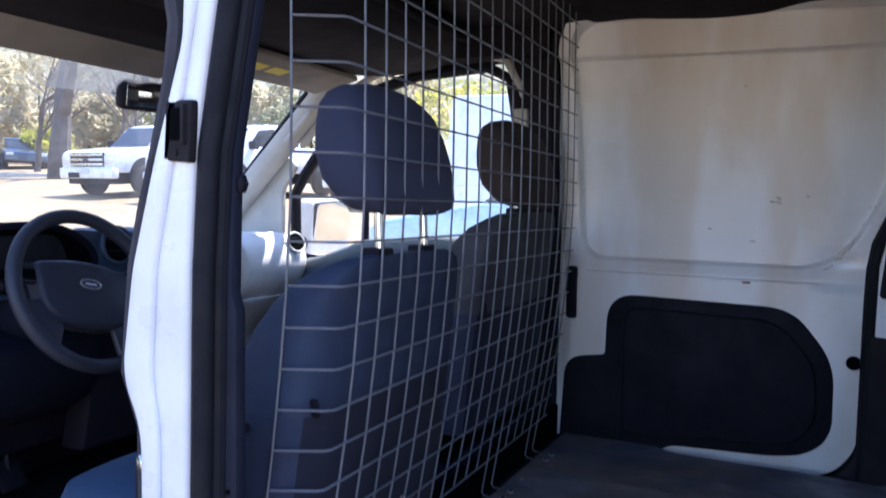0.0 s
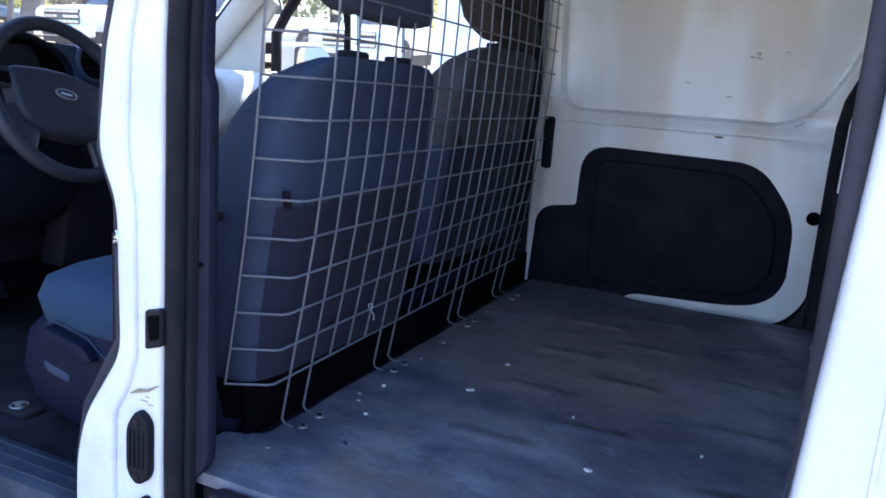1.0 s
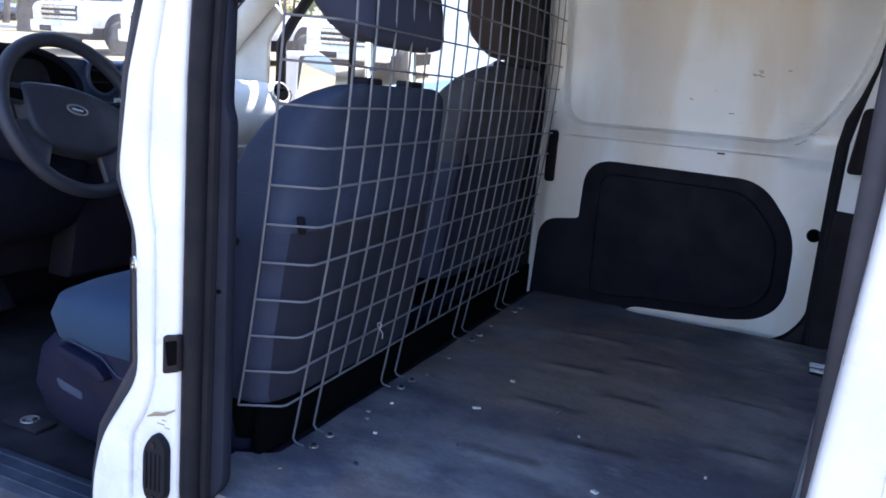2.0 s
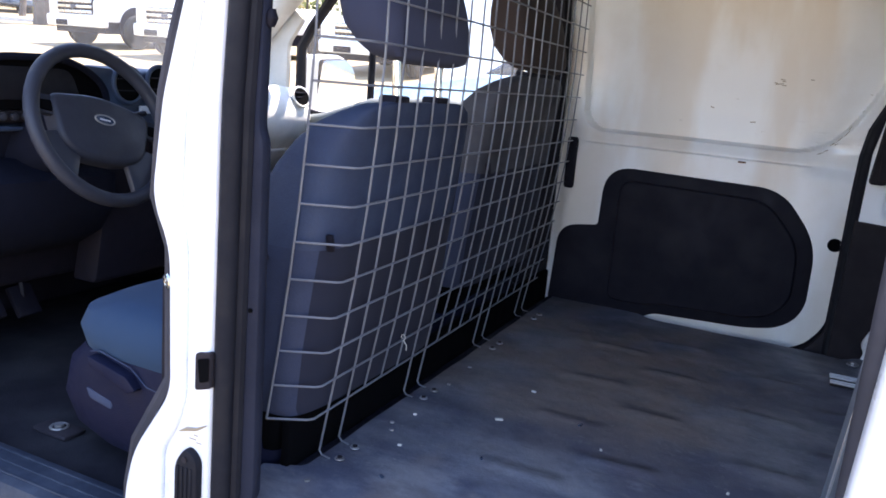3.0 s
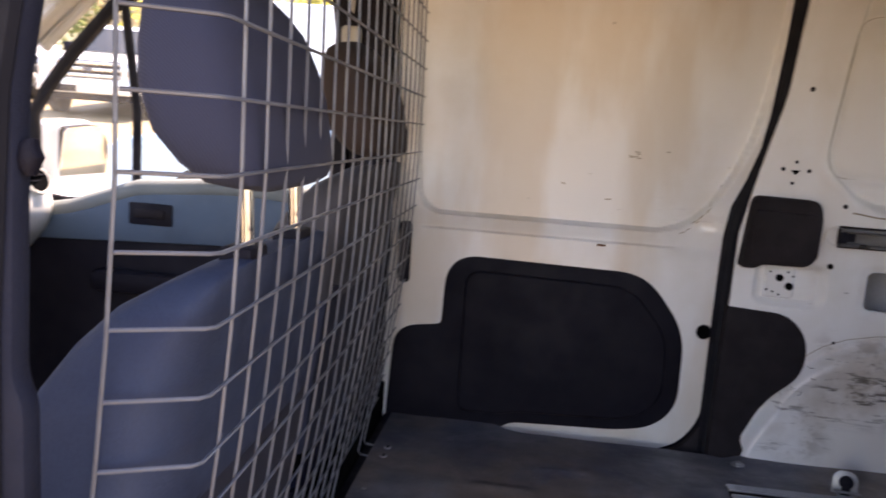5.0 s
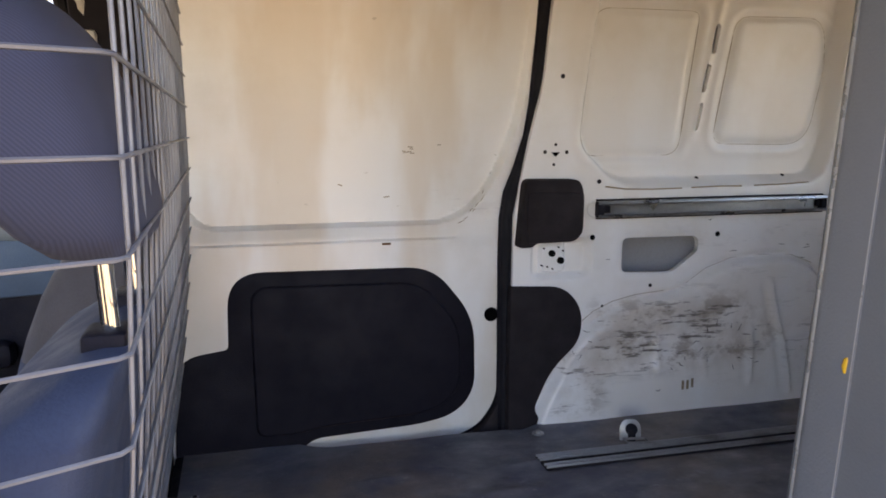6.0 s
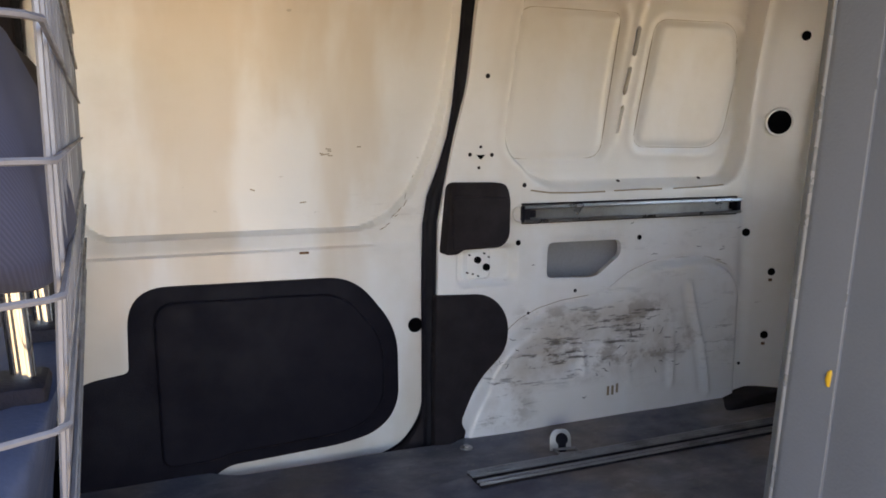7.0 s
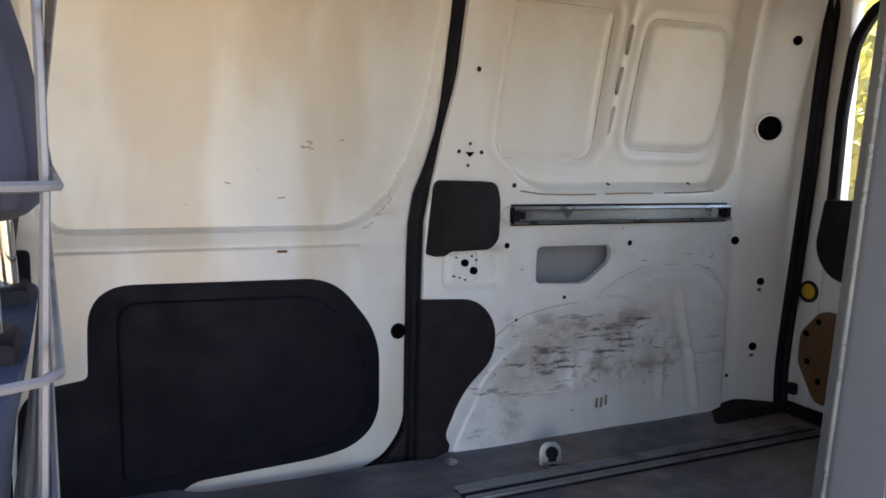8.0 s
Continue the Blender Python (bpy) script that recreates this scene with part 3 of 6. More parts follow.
def door_height(u, v):
    y = DOOR_Y - lean(v)
    y = y + pressed(u, v, door_window, 0.034, 0.010)
    y = y - pressed(u, v, door_crease, 0.012, 0.008)
    span = smooth01((u - 0.02) / 0.03) * smooth01((0.72 - u) / 0.05)
    y = y - 0.013 * (span * smooth01((1.106 - v) / 0.0065) + (1 - span) * smooth01((1.125 - v) / 0.06))
    y = y - 0.012 * np.clip((v - 1.106) / 0.045, 0, 1)
    scoop = np.exp(-(((u - 0.745) / 0.05) ** 2 + ((v - 1.165) / 0.028) ** 2))
    y = y + 0.01 * scoop
    y = y + 0.0015 * np.sin(u * 8.0 + 1) * np.sin(v * 6.0)
    return y + 0.05 * smooth01((0.0 - u) / 0.05) * 0.3


sheet("door_skin", (-0.06, 0.94, 0.49, 1.89), 0.0055, lambda u, v: edge_distance(u, v, door_edge), door_height, WHITE_DOOR, door_1, rim=0.03)
part("outer_skin", block(-0.05, 0.93, 1.56, 1.575, 0.45, 1.893), WHITE_OUT, door_1)
lower_panel = part("lower_panel", prism(door_trim_outline, DOOR_Y - 0.020, DOOR_Y + 0.005, bevel=0.006), BLACK_TRIM, door_1, "black moulded plastic panel")
inner = arc_outline([(0.165, 1.00, 0.05), (0.60, 0.992, 0.06), (0.705, 0.87, 0.06), (0.708, 0.720, 0.03), (0.685, 0.675, 0.03), (0.645, 0.645, 0.03), (0.58, 0.632, 0.04), (0.33, 0.622, 0.05), (0.28, 0.61, 0.03), (0.17, 0.61, 0.03)], 8)
part("raised_field", prism(inner, DOOR_Y - 0.033, DOOR_Y - 0.017, bevel=0.012, segments=4), BLACK_TRIM, lower_panel)
part("slot_cover", prism(arc_outline([(-0.022, 1.113, 0.012), (0.012, 1.113, 0.012), (0.014, 0.948, 0.012), (-0.019, 0.948, 0.012)]), DOOR_Y - 0.022, DOOR_Y - 0.005, bevel=0.004), BLACK_TRIM, door_1, "black slot cover")
plug = part("plug", disc((0.793, 1.474, 0.891), (0, 1, 0), 0.0165, 0.02, 20), HOLE, door_1, "black round door stop hole")
part("plug_rim", ring((0.795, 1.482, 0.891), (0, 1, 0), 0.0175, 0.0022, 20, 6), RUBBER, plug)
for sx, sz, ln, an in ((0.583, 1.340, 0.014, 0.1), (0.586, 1.335, 0.010, 0.1), (0.575, 1.327, 0.022, -0.15), (0.588, 1.324, 0.012, 0.05), (0.566, 1.329, 0.010, 0.2), (0.40, 1.245, 0.012, 0.3), (0.66, 1.345, 0.010, 0.0), (0.52, 1.212, 0.016, -0.1)):
    y = DOOR_Y - lean(sz) + 0.0215
    part("scuff_mark", moved(block(-ln / 2, ln / 2, -0.0010, 0.001, -0.0016, 0.0016, 0.0006), pose(sx, y, sz, 0, math.degrees(an), 0)), SCUFF, door_1)
part("chip_mark", block(0.500, 0.522, 1.476, 1.4835, 1.092, 1.097, 0.001), BROWN, door_1)

# rubber seals round the far door
seal_far = structure("door_seal", "black rubber door seal", category="seal")
far_run = [(0.829, SIDE_Y + 0.028, 0.56), (0.829, SIDE_Y + 0.028, 0.80), (0.829, SIDE_Y + 0.028, 1.05), (0.831, SIDE_Y + 0.026, 1.15), (0.841, 1.464, 1.22), (0.869, 1.462, 1.289), (0.893, 1.457, 1.37), (0.904, 1.450, 1.45), (0.911, 1.425, 1.62), (0.914, 1.385, 1.87)]
part("rear_strip", tube(far_run, 0.0150, 10), RUBBER, seal_far)
part("rear_lip", tube([(x + 0.013, y - 0.006, z) for x, y, z in far_run], 0.0100, 8), RUBBER, seal_far)
part("rear_bulb", tube([(x - 0.010, y + 0.008, z) for x, y, z in far_run], 0.0095, 8), BLACK_TRIM, seal_far, "soft black bulb seal")
part("front_strip", tube([(-0.055, 1.48, 0.56), (-0.055, 1.48, 1.2), (-0.065, 1.44, 1.6), (-0.06, 1.40, 1.80), (-0.02, 1.385, 1.865)], 0.013, 8), RUBBER, seal_far)
part("front_pillar_trim", prism(arc_outline([(-0.30, 0.45, 0), (-0.05, 0.45, 0), (-0.055, 1.2, 0), (-0.07, 1.87, 0), (-0.20, 1.87, 0), (-0.19, 1.55, 0.05), (-0.20, 1.2, 0.05)]), 1.41, 1.50, bevel=0.01), HEADLINER, seal_far, "dark grey pillar trim")

# far rear side wall
wall_far = structure("wall_far", "scuffed white inner side wall with dirty wheel arch", category="wall")
wall_edge = arc_outline([(0.835, 0.52, 0), (2.00, 0.52, 0), (2.02, 0.80, 0), (2.05, 1.88, 0), (0.925, 1.88, 0), (0.910, 1.50, 0.05), (0.862, 1.27, 0.03), (0.842, 1.16, 0)])
cutout = arc_outline([(1.160, 1.090, 0.018), (1.392, 1.088, 0.018), (1.395, 1.047, 0.015), (1.315, 0.986, 0.02), (1.158, 0.994, 0.018)])
recess = arc_outline([(1.030, 1.62, 0.05), (1.015, 1.34, 0.05), (1.13, 1.222, 0.09), (1.78, 1.226, 0.10), (1.825, 1.34, 0.06), (1.80, 1.84, 0.06), (1.05, 1.84, 0.06)], 8)
panel_a = arc_outline([(1.056, 1.695, 0.05), (1.024, 1.312, 0.07), (1.345, 1.312, 0.05), (1.364, 1.695, 0.03)], 8)
panel_b = arc_outline([(1.476, 1.685, 0.04), (1.450, 1.342, 0.04), (1.762, 1.338, 0.08), (1.788, 1.56, 0.08), (1.755, 1.690, 0.06)], 8)
arch = arc_outline([(0.86, 0.40, 0), (0.905, 0.625, 0.05), (1.03, 0.845, 0.12), (1.20, 0.925, 0.10), (1.335, 0.935, 0.05), (1.46, 1.020, 0.08), (1.70, 1.028, 0.10), (1.815, 0.96, 0.08), (1.815, 0.40, 0)], 8)
dish = arc_outline([(0.935, 0.72, 0.1), (1.06, 0.845, 0.1), (1.30, 0.86, 0.1), (1.36, 0.80, 0.06), (1.30, 0.72, 0.06), (1.02, 0.70, 0.06)], 6)
plate_recess = arc_outline([(0.888, 1.100, 0.035), (1.072, 1.098, 0.035), (1.068, 0.984, 0.035), (0.886, 0.984, 0.035)])
plate_boss = arc_outline([(0.920, 1.084, 0.012), (0.995, 1.084, 0.012), (0.995, 1.004, 0.012), (0.920, 1.000, 0.012)])
slots = [((1.420, 1.664), (1.416, 1.586)), ((1.409, 1.558), (1.399, 1.483)), ((1.401, 1.456), (1.388, 1.379))]


def slot_outline(a, b, w):
    (ax, az), (bx, bz) = a, b
    return arc_outline([(ax - w, az, w), (ax + w, az, w), (bx + w, bz, w), (bx - w, bz, w)])


SLOTS = [slot_outline(a, b, 0.009) for a, b in slots]


def wall_keep(u, v):
    d = edge_distance(u, v, wall_edge)
    for hole in [cutout] + SLOTS:
        d = np.maximum(d, -edge_distance(u, v, hole))
    return d


def wall_height(u, v):
    y = SIDE_Y - lean(v) + 0.0 * u
    y = y + pressed(u, v, recess, 0.052, 0.030)
    d_a, d_b = edge_distance(u, v, panel_a), edge_distance(u, v, panel_b)
    for d in (d_a, d_b):
        y = y + 0.0055 * np.exp(-(d / 0.010) ** 2) - 0.003 * np.exp(-((d - 0.022) / 0.012) ** 2) - 0.003 * smooth01(-d / 0.03)
    centre = (u - (1.363 + (v - 1.35) * 0.11))
    y = y - 0.005 * np.exp(-((centre - 0.018) / 0.012) ** 2) * smooth01((v - 1.34) / 0.02)
    y = y - pressed(u, v, arch, 0.026, 0.024) + 0.006 * np.exp(-(edge_distance(u, v, arch) / 0.007) ** 2)
    y = y + pressed(u, v, dish, 0.012, 0.04)
    for x0, x1, z0, z1, tall in ((1.266, 1.259, 0.70, 0.83, 0.006), (1.416, 1.398, 0.67, 0.76, 0.005), (1.562, 1.552, 0.64, 0.84, 0.006), (1.698, 1.616, 0.60, 0.97, 0.009)):
        xm = x0 + (x1 - x0) * (v - z0) / (z1 - z0) + 0.006 * np.sin((v - z0) * 14)
        y = y - tall * np.exp(-((u - xm) / 0.009) ** 2) * smooth01((z1 - v) / 0.03) * smooth01((v - z0) / 0.03)
        y = y + 0.5 * tall * np.exp(-((u - xm + 0.022) / 0.012) ** 2) * smooth01((z1 - v) / 0.04) * smooth01((v - z0) / 0.04)
    for x0, z0, r, deep in ((1.07, 0.70, 0.03, 0.004), (1.16, 0.78, 0.035, 0.005), (1.33, 0.80, 0.03, 0.005), (1.47, 0.74, 0.035, 0.005), (1.61, 0.84, 0.03, 0.004), (1.00, 0.64, 0.025, 0.003), (1.22, 0.68, 0.03, 0.003)):
        y = y + deep * np.exp(-(((u - x0) / r) ** 2 + ((v - z0) / r) ** 2))
    y = y - 0.004 * np.exp(-((v - 0.785 - 0.02 * np.sin(u * 7)) / 0.008) ** 2) * smooth01((u - 1.0) / 0.1) * smooth01((1.8 - u) / 0.1)
    y = y + pressed(u, v, plate_recess, 0.026, 0.02) - pressed(u, v, plate_boss, 0.016, 0.006)
    y = y + 0.006 * np.exp(-(edge_distance(u, v, cutout) / 0.012) ** 2)
    bend = 0.5 * ((u - 1.835) + np.sqrt((u - 1.835) ** 2 + 0.0005))
    y = y - bend * 0.50 + 0.008 * np.exp(-((u - 1.828) / 0.018) ** 2) * smooth01((v - 0.62) / 0.05)
    y = y - 0.010 * smooth01((u - 1.968) / 0.02)
    return y + 0.0012 * np.sin(u * 13 + 1) * np.sin(v * 11)


sheet("side_panel", (0.83, 2.06, 0.51, 1.89), 0.006, wall_keep, wall_height, WHITE_SIDE, wall_far, rim=0.018)
part("outer_skin", block(0.84, 2.05, 1.585, 1.60, 0.45, 1.893), SKIN_GREY, wall_far, "blue-grey outer skin")
part("slot_backing", block(1.37, 1.44, 1.492, 1.50, 1.35, 1.69), WHITE, wall_far)
part("jamb_backing", merged(block(0.80, 0.90, 1.505, 1.55, 0.72, 1.12), block(0.45, 0.90, 1.505, 1.55, 0.50, 0.72)), BLACK_TRIM, wall_far)
part("foot_step", prism(arc_outline([(0.62, 0.52, 0), (0.84, 0.52, 0), (0.84, 0.74, 0), (0.832, 0.74, 0), (0.814, 0.64, 0.03), (0.77, 0.575, 0.03), (0.70, 0.538, 0.03)]), SIDE_Y + 0.03, SIDE_Y + 0.06, bevel=0.004), BLACK_CLAD, wall_far, "dark lower door step")
part("cladding", prism(arc_outline([(0.832, 0.974, 0), (0.985, 0.966, 0.05), (1.038, 0.905, 0.06), (1.036, 0.815, 0.05), (0.948, 0.735, 0.05), (0.902, 0.63, 0.02), (0.935, 0.58, 0.0), (0.828, 0.54, 0), (0.828, 0.75, 0)], 8), SIDE_Y - 0.013, SIDE_Y + 0.02, bevel=0.006), BLACK_CLAD, wall_far, "charcoal cloth-faced cladding")
vent = part("retractor_cover", prism(arc_outline([(0.860, 1.258, 0.02), (1.012, 1.255, 0.03), (1.024, 1.215, 0.02), (1.022, 1.115, 0.02), (1.000, 1.092, 0.015), (0.895, 1.091, 0.015), (0.880, 1.080, 0.01), (0.844, 1.080, 0.01)]), SIDE_Y - 0.042, SIDE_Y + 0.01, bevel=0.010), BLACK_CLAD, wall_far, "charcoal moulded plastic cover")
part("cover_lip", prism(arc_outline([(0.862, 1.226, 0.01), (1.018, 1.221, 0.02), (1.018, 1.122, 0.02), (0.998, 1.100, 0.01), (0.862, 1.092, 0.01)]), SIDE_Y - 0.050, SIDE_Y - 0.041, bevel=0.006), BLACK_CLAD, vent)
for x, z, r in ((0.953, 1.056, 0.0090), (0.978, 1.036, 0.0095)):
    part("latch_hole", disc((x, SIDE_Y + 0.002, z), (0, 1, 0), r, 0.012, 18), HOLE, wall_far)
for x, z in ((0.930, 1.070), (0.972, 1.072), (0.985, 1.062), (0.940, 1.020), (0.955, 1.014), (0.925, 1.024)):
    part("pin_hole", disc((x, SIDE_Y + 0.003, z), (0, 1, 0), 0.0022, 0.01, 8), HOLE, wall_far)


def hole_at(x, z, r, extra=0.0, rimmed=True):
    at = lambda u, w: float(wall_height(np.array([u]), np.array([w]))[0])
    n = Vector((-(at(x + r, z) - at(x - r, z)) / (2 * r), 1, -(at(x, z + r) - at(x, z - r)) / (2 * r))).normalized()
    p = Vector((x, at(x, z) + extra, z)) - n * (0.0015 + r * 0.04)
    h = part("body_hole", disc(p, n, r, 0.01, 22), HOLE if r > 0.007 else BLACK_CLAD, wall_far)
    if rimmed:
        part("hole_lip", ring(p + n * 0.001, n, r * 1.06, r * 0.12, 22, 6), WHITE, h)


for x, z, r in ((1.066, 1.096, 0.0075), (1.449, 1.092, 0.0075), (1.081, 1.246, 0.006), (1.402, 1.247, 0.006), (1.684, 1.250, 0.006), (0.959, 1.518, 0.006),
                (0.923, 1.326, 0.005), (0.984, 1.325, 0.005), (0.952, 1.345, 0.004), (0.949, 1.293, 0.004), (1.10, 0.905, 0.004), (1.245, 0.955, 0.005), (1.837, 0.684, 0.005)):
    hole_at(x, z, r)
part("arrow_mark", prism([(0.941, 1.325), (0.963, 1.325), (0.952, 1.314)], SIDE_Y - 0.012, SIDE_Y + 0.01), HOLE, wall_far)
for x, z, r in ((1.836, 1.088, 0.0125), (1.907, 0.970, 0.0115), (1.899, 0.775, 0.0125), (1.920, 1.653, 0.014)):
    hole_at(x, z, r)
hole_at(1.893, 1.413, 0.036, 0, True)
for x, z in ((1.907, 0.945), (1.899, 0.748)):
    y = float(wall_height(np.array([x]), np.array([z]))[0])
    part("primer_mark", block(x - 0.006, x + 0.006, y - 0.002, y + 0.004, z - 0.004, z + 0.004), BROWN, wall_far)
for k, (x, z) in enumerate(((1.345, 0.668), (1.360, 0.668), (1.375, 0.672))):
    y = float(wall_height(np.array([x]), np.array([z]))[0])
    part("stamp_mark", block(x - 0.004, x + 0.003, y - 0.0015, y + 0.003, z - 0.014, z + 0.012), TAN_DIRT, wall_far)

arch_line = [(1.035, 0.862), (1.075, 0.892), (1.13, 0.916), (1.20, 0.931), (1.29, 0.938)]
part("seam_line", tube([(x, float(wall_height(np.array([x]), np.array([z]))[0]) - 0.0001, z) for x, z in arch_line], 0.0009, 6), TAN_DIRT, wall_far)
upper_arch = [(1.36, 0.955), (1.42, 0.995), (1.50, 1.022), (1.60, 1.026), (1.70, 1.022), (1.77, 0.995)]
part("seam_line", tube([(x, float(wall_height(np.array([x]), np.array([z]))[0]) + 0.0001, z) for x, z in upper_arch], 0.0007, 6), TAN_DIRT, wall_far)
for poly in (panel_a, panel_b):
    loop = list(poly) + [poly[0]]
    part("seam_line", tube([(x, float(wall_height(np.array([x]), np.array([z]))[0]) + 0.0003, z) for x, z in loop], 0.0010, 5), TAN_DIRT, wall_far)
crack = random.Random(11)
for k in range(26):
    x, z = crack.uniform(0.96, 1.62), crack.gauss(0.765, 0.05)
    ln, an = crack.uniform(0.008, 0.026), crack.choice((crack.uniform(-0.6, 0.5), crack.uniform(0.8, 1.9)))
    pts = [(x + ln * f * math.cos(an) + crack.uniform(-1, 1) * 0.003, z + ln * f * math.sin(an) + crack.uniform(-1, 1) * 0.004) for f in (0, 0.3, 0.6, 1.0)]
    part("rub_mark", tube([(u, float(wall_height(np.array([u]), np.array([w]))[0]), w) for u, w in pts], 0.0012, 5, taper=[0.0004, crack.uniform(0.0008, 0.0017), crack.uniform(0.0006, 0.0016), 0.0004]), BROWN_DIRT, wall_far)
for pts in ([(1.10, 1.232), (1.16, 1.224), (1.24, 1.222), (1.33, 1.223)], [(1.36, 1.224), (1.45, 1.226), (1.52, 1.225)], [(1.56, 1.226), (1.66, 1.228), (1.74, 1.232)]):
    part("ledge_dirt", tube([(x, float(wall_height(np.array([x]), np.array([z]))[0]) + 0.0006, z) for x, z in pts], 0.0022, 6), TAN_DIRT, wall_far)
for k in range(16):
    x, z = crack.uniform(1.08, 1.80), crack.choice((crack.gauss(1.118, 0.014), crack.gauss(1.045, 0.03)))
    ln, an = crack.uniform(0.01, 0.04), crack.uniform(-0.25, 0.3)
    if edge_distance(np.array([x]), np.array([z]), cutout)[0] < 0.05:
        continue
    pts = [(x + ln * f * math.cos(an), z + ln * f * math.sin(an) + crack.uniform(-1, 1) * 0.002) for f in (0, 0.4, 1.0)]
    part("scratch", tube([(u, float(wall_height(np.array([u]), np.array([w]))[0]) + 0.0004, w) for u, w in pts], 0.001, 5, taper=[0.0004, 0.0012, 0.0004]), BROWN_DIRT, wall_far)
for x, z, ln, an in ((0.735, 1.168, 0.02, 0.7), (0.752, 1.182, 0.018, 0.9), (0.766, 1.196, 0.022, 1.0), (0.745, 1.170, 0.012, 0.6), (0.775, 1.214, 0.016, 1.1), (0.722, 1.150, 0.014, 0.5), (0.705, 1.140, 0.02, 0.4), (0.800, 1.262, 0.016, 1.2)):
    pts = [(x + ln * f * math.cos(an), z + ln * f * math.sin(an)) for f in (0, 0.4, 1.0)]
    part("rub_mark", tube([(u, float(door_height(np.array([u]), np.array([w]))[0]), w) for u, w in pts], 0.0012, 5, taper=[0.0005, 0.0013, 0.0004]), TAN_DIRT, door_1)

rail = thing("slotted_rail", (1.43, SIDE_Y, 1.17), "galvanised steel channel rail on white side wall", "rail")
prof = [(-0.022, 0.0), (-0.022, -0.024), (-0.0155, -0.026), (-0.0135, -0.022), (-0.018, -0.020), (-0.018, -0.004), (0.018, -0.004), (0.018, -0.020), (0.0135, -0.022), (0.0155, -0.026), (0.022, -0.024), (0.022, 0.0)]
part("channel", prism([(SIDE_Y - 0.002 + b, 1.172 + a) for a, b in prof], 1.072, 1.788, "x"), STEEL, rail)
for x in (1.080, 1.780):
    part("end_stop", merged(block(x - 0.009, x + 0.009, SIDE_Y - 0.024, SIDE_Y, 1.150, 1.194, 0.003), block(x - 0.02 if x > 1.5 else x, x if x > 1.5 else x + 0.03, SIDE_Y - 0.016, SIDE_Y - 0.004, 1.162, 1.182, 0.002)), BLACK_TRIM, rail, "black plastic end stop")
# Thin dark strips that draw the shadow lines along the rail.
for z in (1.1475, 1.1965):
    part("edge_shadow", block(1.074, 1.786, SIDE_Y - 0.010, SIDE_Y, z - 0.0022, z + 0.0022, 0.001), BLACK_CLAD, rail, "dark strip standing in for the rail's edge shadow")
part("end_cup", ring((1.070, SIDE_Y - 0.003, 1.172), (0, 1, 0), 0.020, 0.0035, 24, 6), WHITE, rail)

# rear end
wall_rear = structure("door_2", "white rear cargo door with narrow window", category="door")
part("door_panel", prism(arc_outline([(-0.05, 0.50, 0), (1.325, 0.50, 0), (1.345, 0.70, 0.0), (1.335, 1.30, 0.0), (1.27, 1.87, 0.04), (1.240, 1.87, 0.02), (1.255, 1.30, 0.0), (1.258, 1.20, 0), (1.30, 0.60, 0)]), 2.0, 2.05, "x", 0.008), WHITE_SIDE, wall_rear)
part("door_lower", block(2.012, 2.05, -0.05, 1.31, 0.50, 1.205, 0.006), WHITE_SIDE, wall_rear)
part("door_head", block(2.012, 2.05, -0.05, 1.30, 1.76, 1.88, 0.006), WHITE_SIDE, wall_rear)
part("door_near", block(2.012, 2.05, -0.05, 0.72, 1.20, 1.78, 0.006), WHITE_SIDE, wall_rear)
win = part("rear_window", block(2.032, 2.038, 0.72, 1.26, 1.20, 1.76), GLASS, wall_rear, "clear rear window glass")
win.visible_shadow = False
part("window_gasket", prism(arc_outline([(1.276, 1.20, 0), (1.268, 1.46, 0.03), (1.244, 1.66, 0.06), (1.18, 1.745, 0.04), (0.74, 1.755, 0.0), (0.74, 1.730, 0), (1.165, 1.715, 0.03), (1.218, 1.64, 0.05), (1.240, 1.45, 0.03), (1.246, 1.20, 0.0)]), 1.998, 2.02, "x", 0.004), RUBBER, wall_rear, "black rubber window gasket")
part("hinge_cover", prism(arc_outline([(1.262, 1.218, 0.01), (1.285, 1.07, 0.05), (1.225, 0.995, 0.05), (1.12, 0.99, 0.02), (1.12, 1.218, 0.01)]), 1.972, 2.02, "x", 0.012), BLACK_CLAD, wall_rear, "black moulded latch cover")
yel = part("yellow_plug", disc((2.012, 1.309, 0.950), (-1, 0, 0), 0.023, 0.018, 24, 0.003), YELLOW, wall_rear, "round yellow plastic plug")
part("plug_ring", ring((1.999, 1.309, 0.950), (1, 0, 0), 0.027, 0.005, 24, 8), RUBBER, yel)
hb = part("hardboard", prism(arc_outline([(1.262, 0.90, 0.02), (1.322, 0.83, 0.02), (1.325, 0.74, 0.02), (1.26, 0.635, 0.02), (0.75, 0.635, 0.02), (0.75, 0.91, 0.02)]), 1.992, 2.014, "x", 0.003), BROWN, wall_rear, "bare brown hardboard panel")
for y, z in ((1.30, 0.83), (1.29, 0.75), (1.25, 0.70), (1.262, 0.87)):
    part("panel_screw", disc((1.993, y, z), (-1, 0, 0), 0.009, 0.003, 12), HOLE, hb)
part("rear_skin", merged(block(2.052, 2.07, -0.15, 1.60, 0.40, 1.20), block(2.052, 2.07, 1.262, 1.60, 1.20, 1.893), block(2.052, 2.07, -0.15, 0.72, 1.20, 1.893), block(2.052, 2.07, 0.72, 1.262, 1.76, 1.893)), WHITE_OUT, wall_rear)
part("threshold", block(1.975, 2.05, -0.05, 1.45, 0.50, 0.590, 0.004), BLACK_TRIM, wall_rear, "black threshold")
seal_rear = structure("rear_door_seal", "black rubber rear door seal", category="seal")
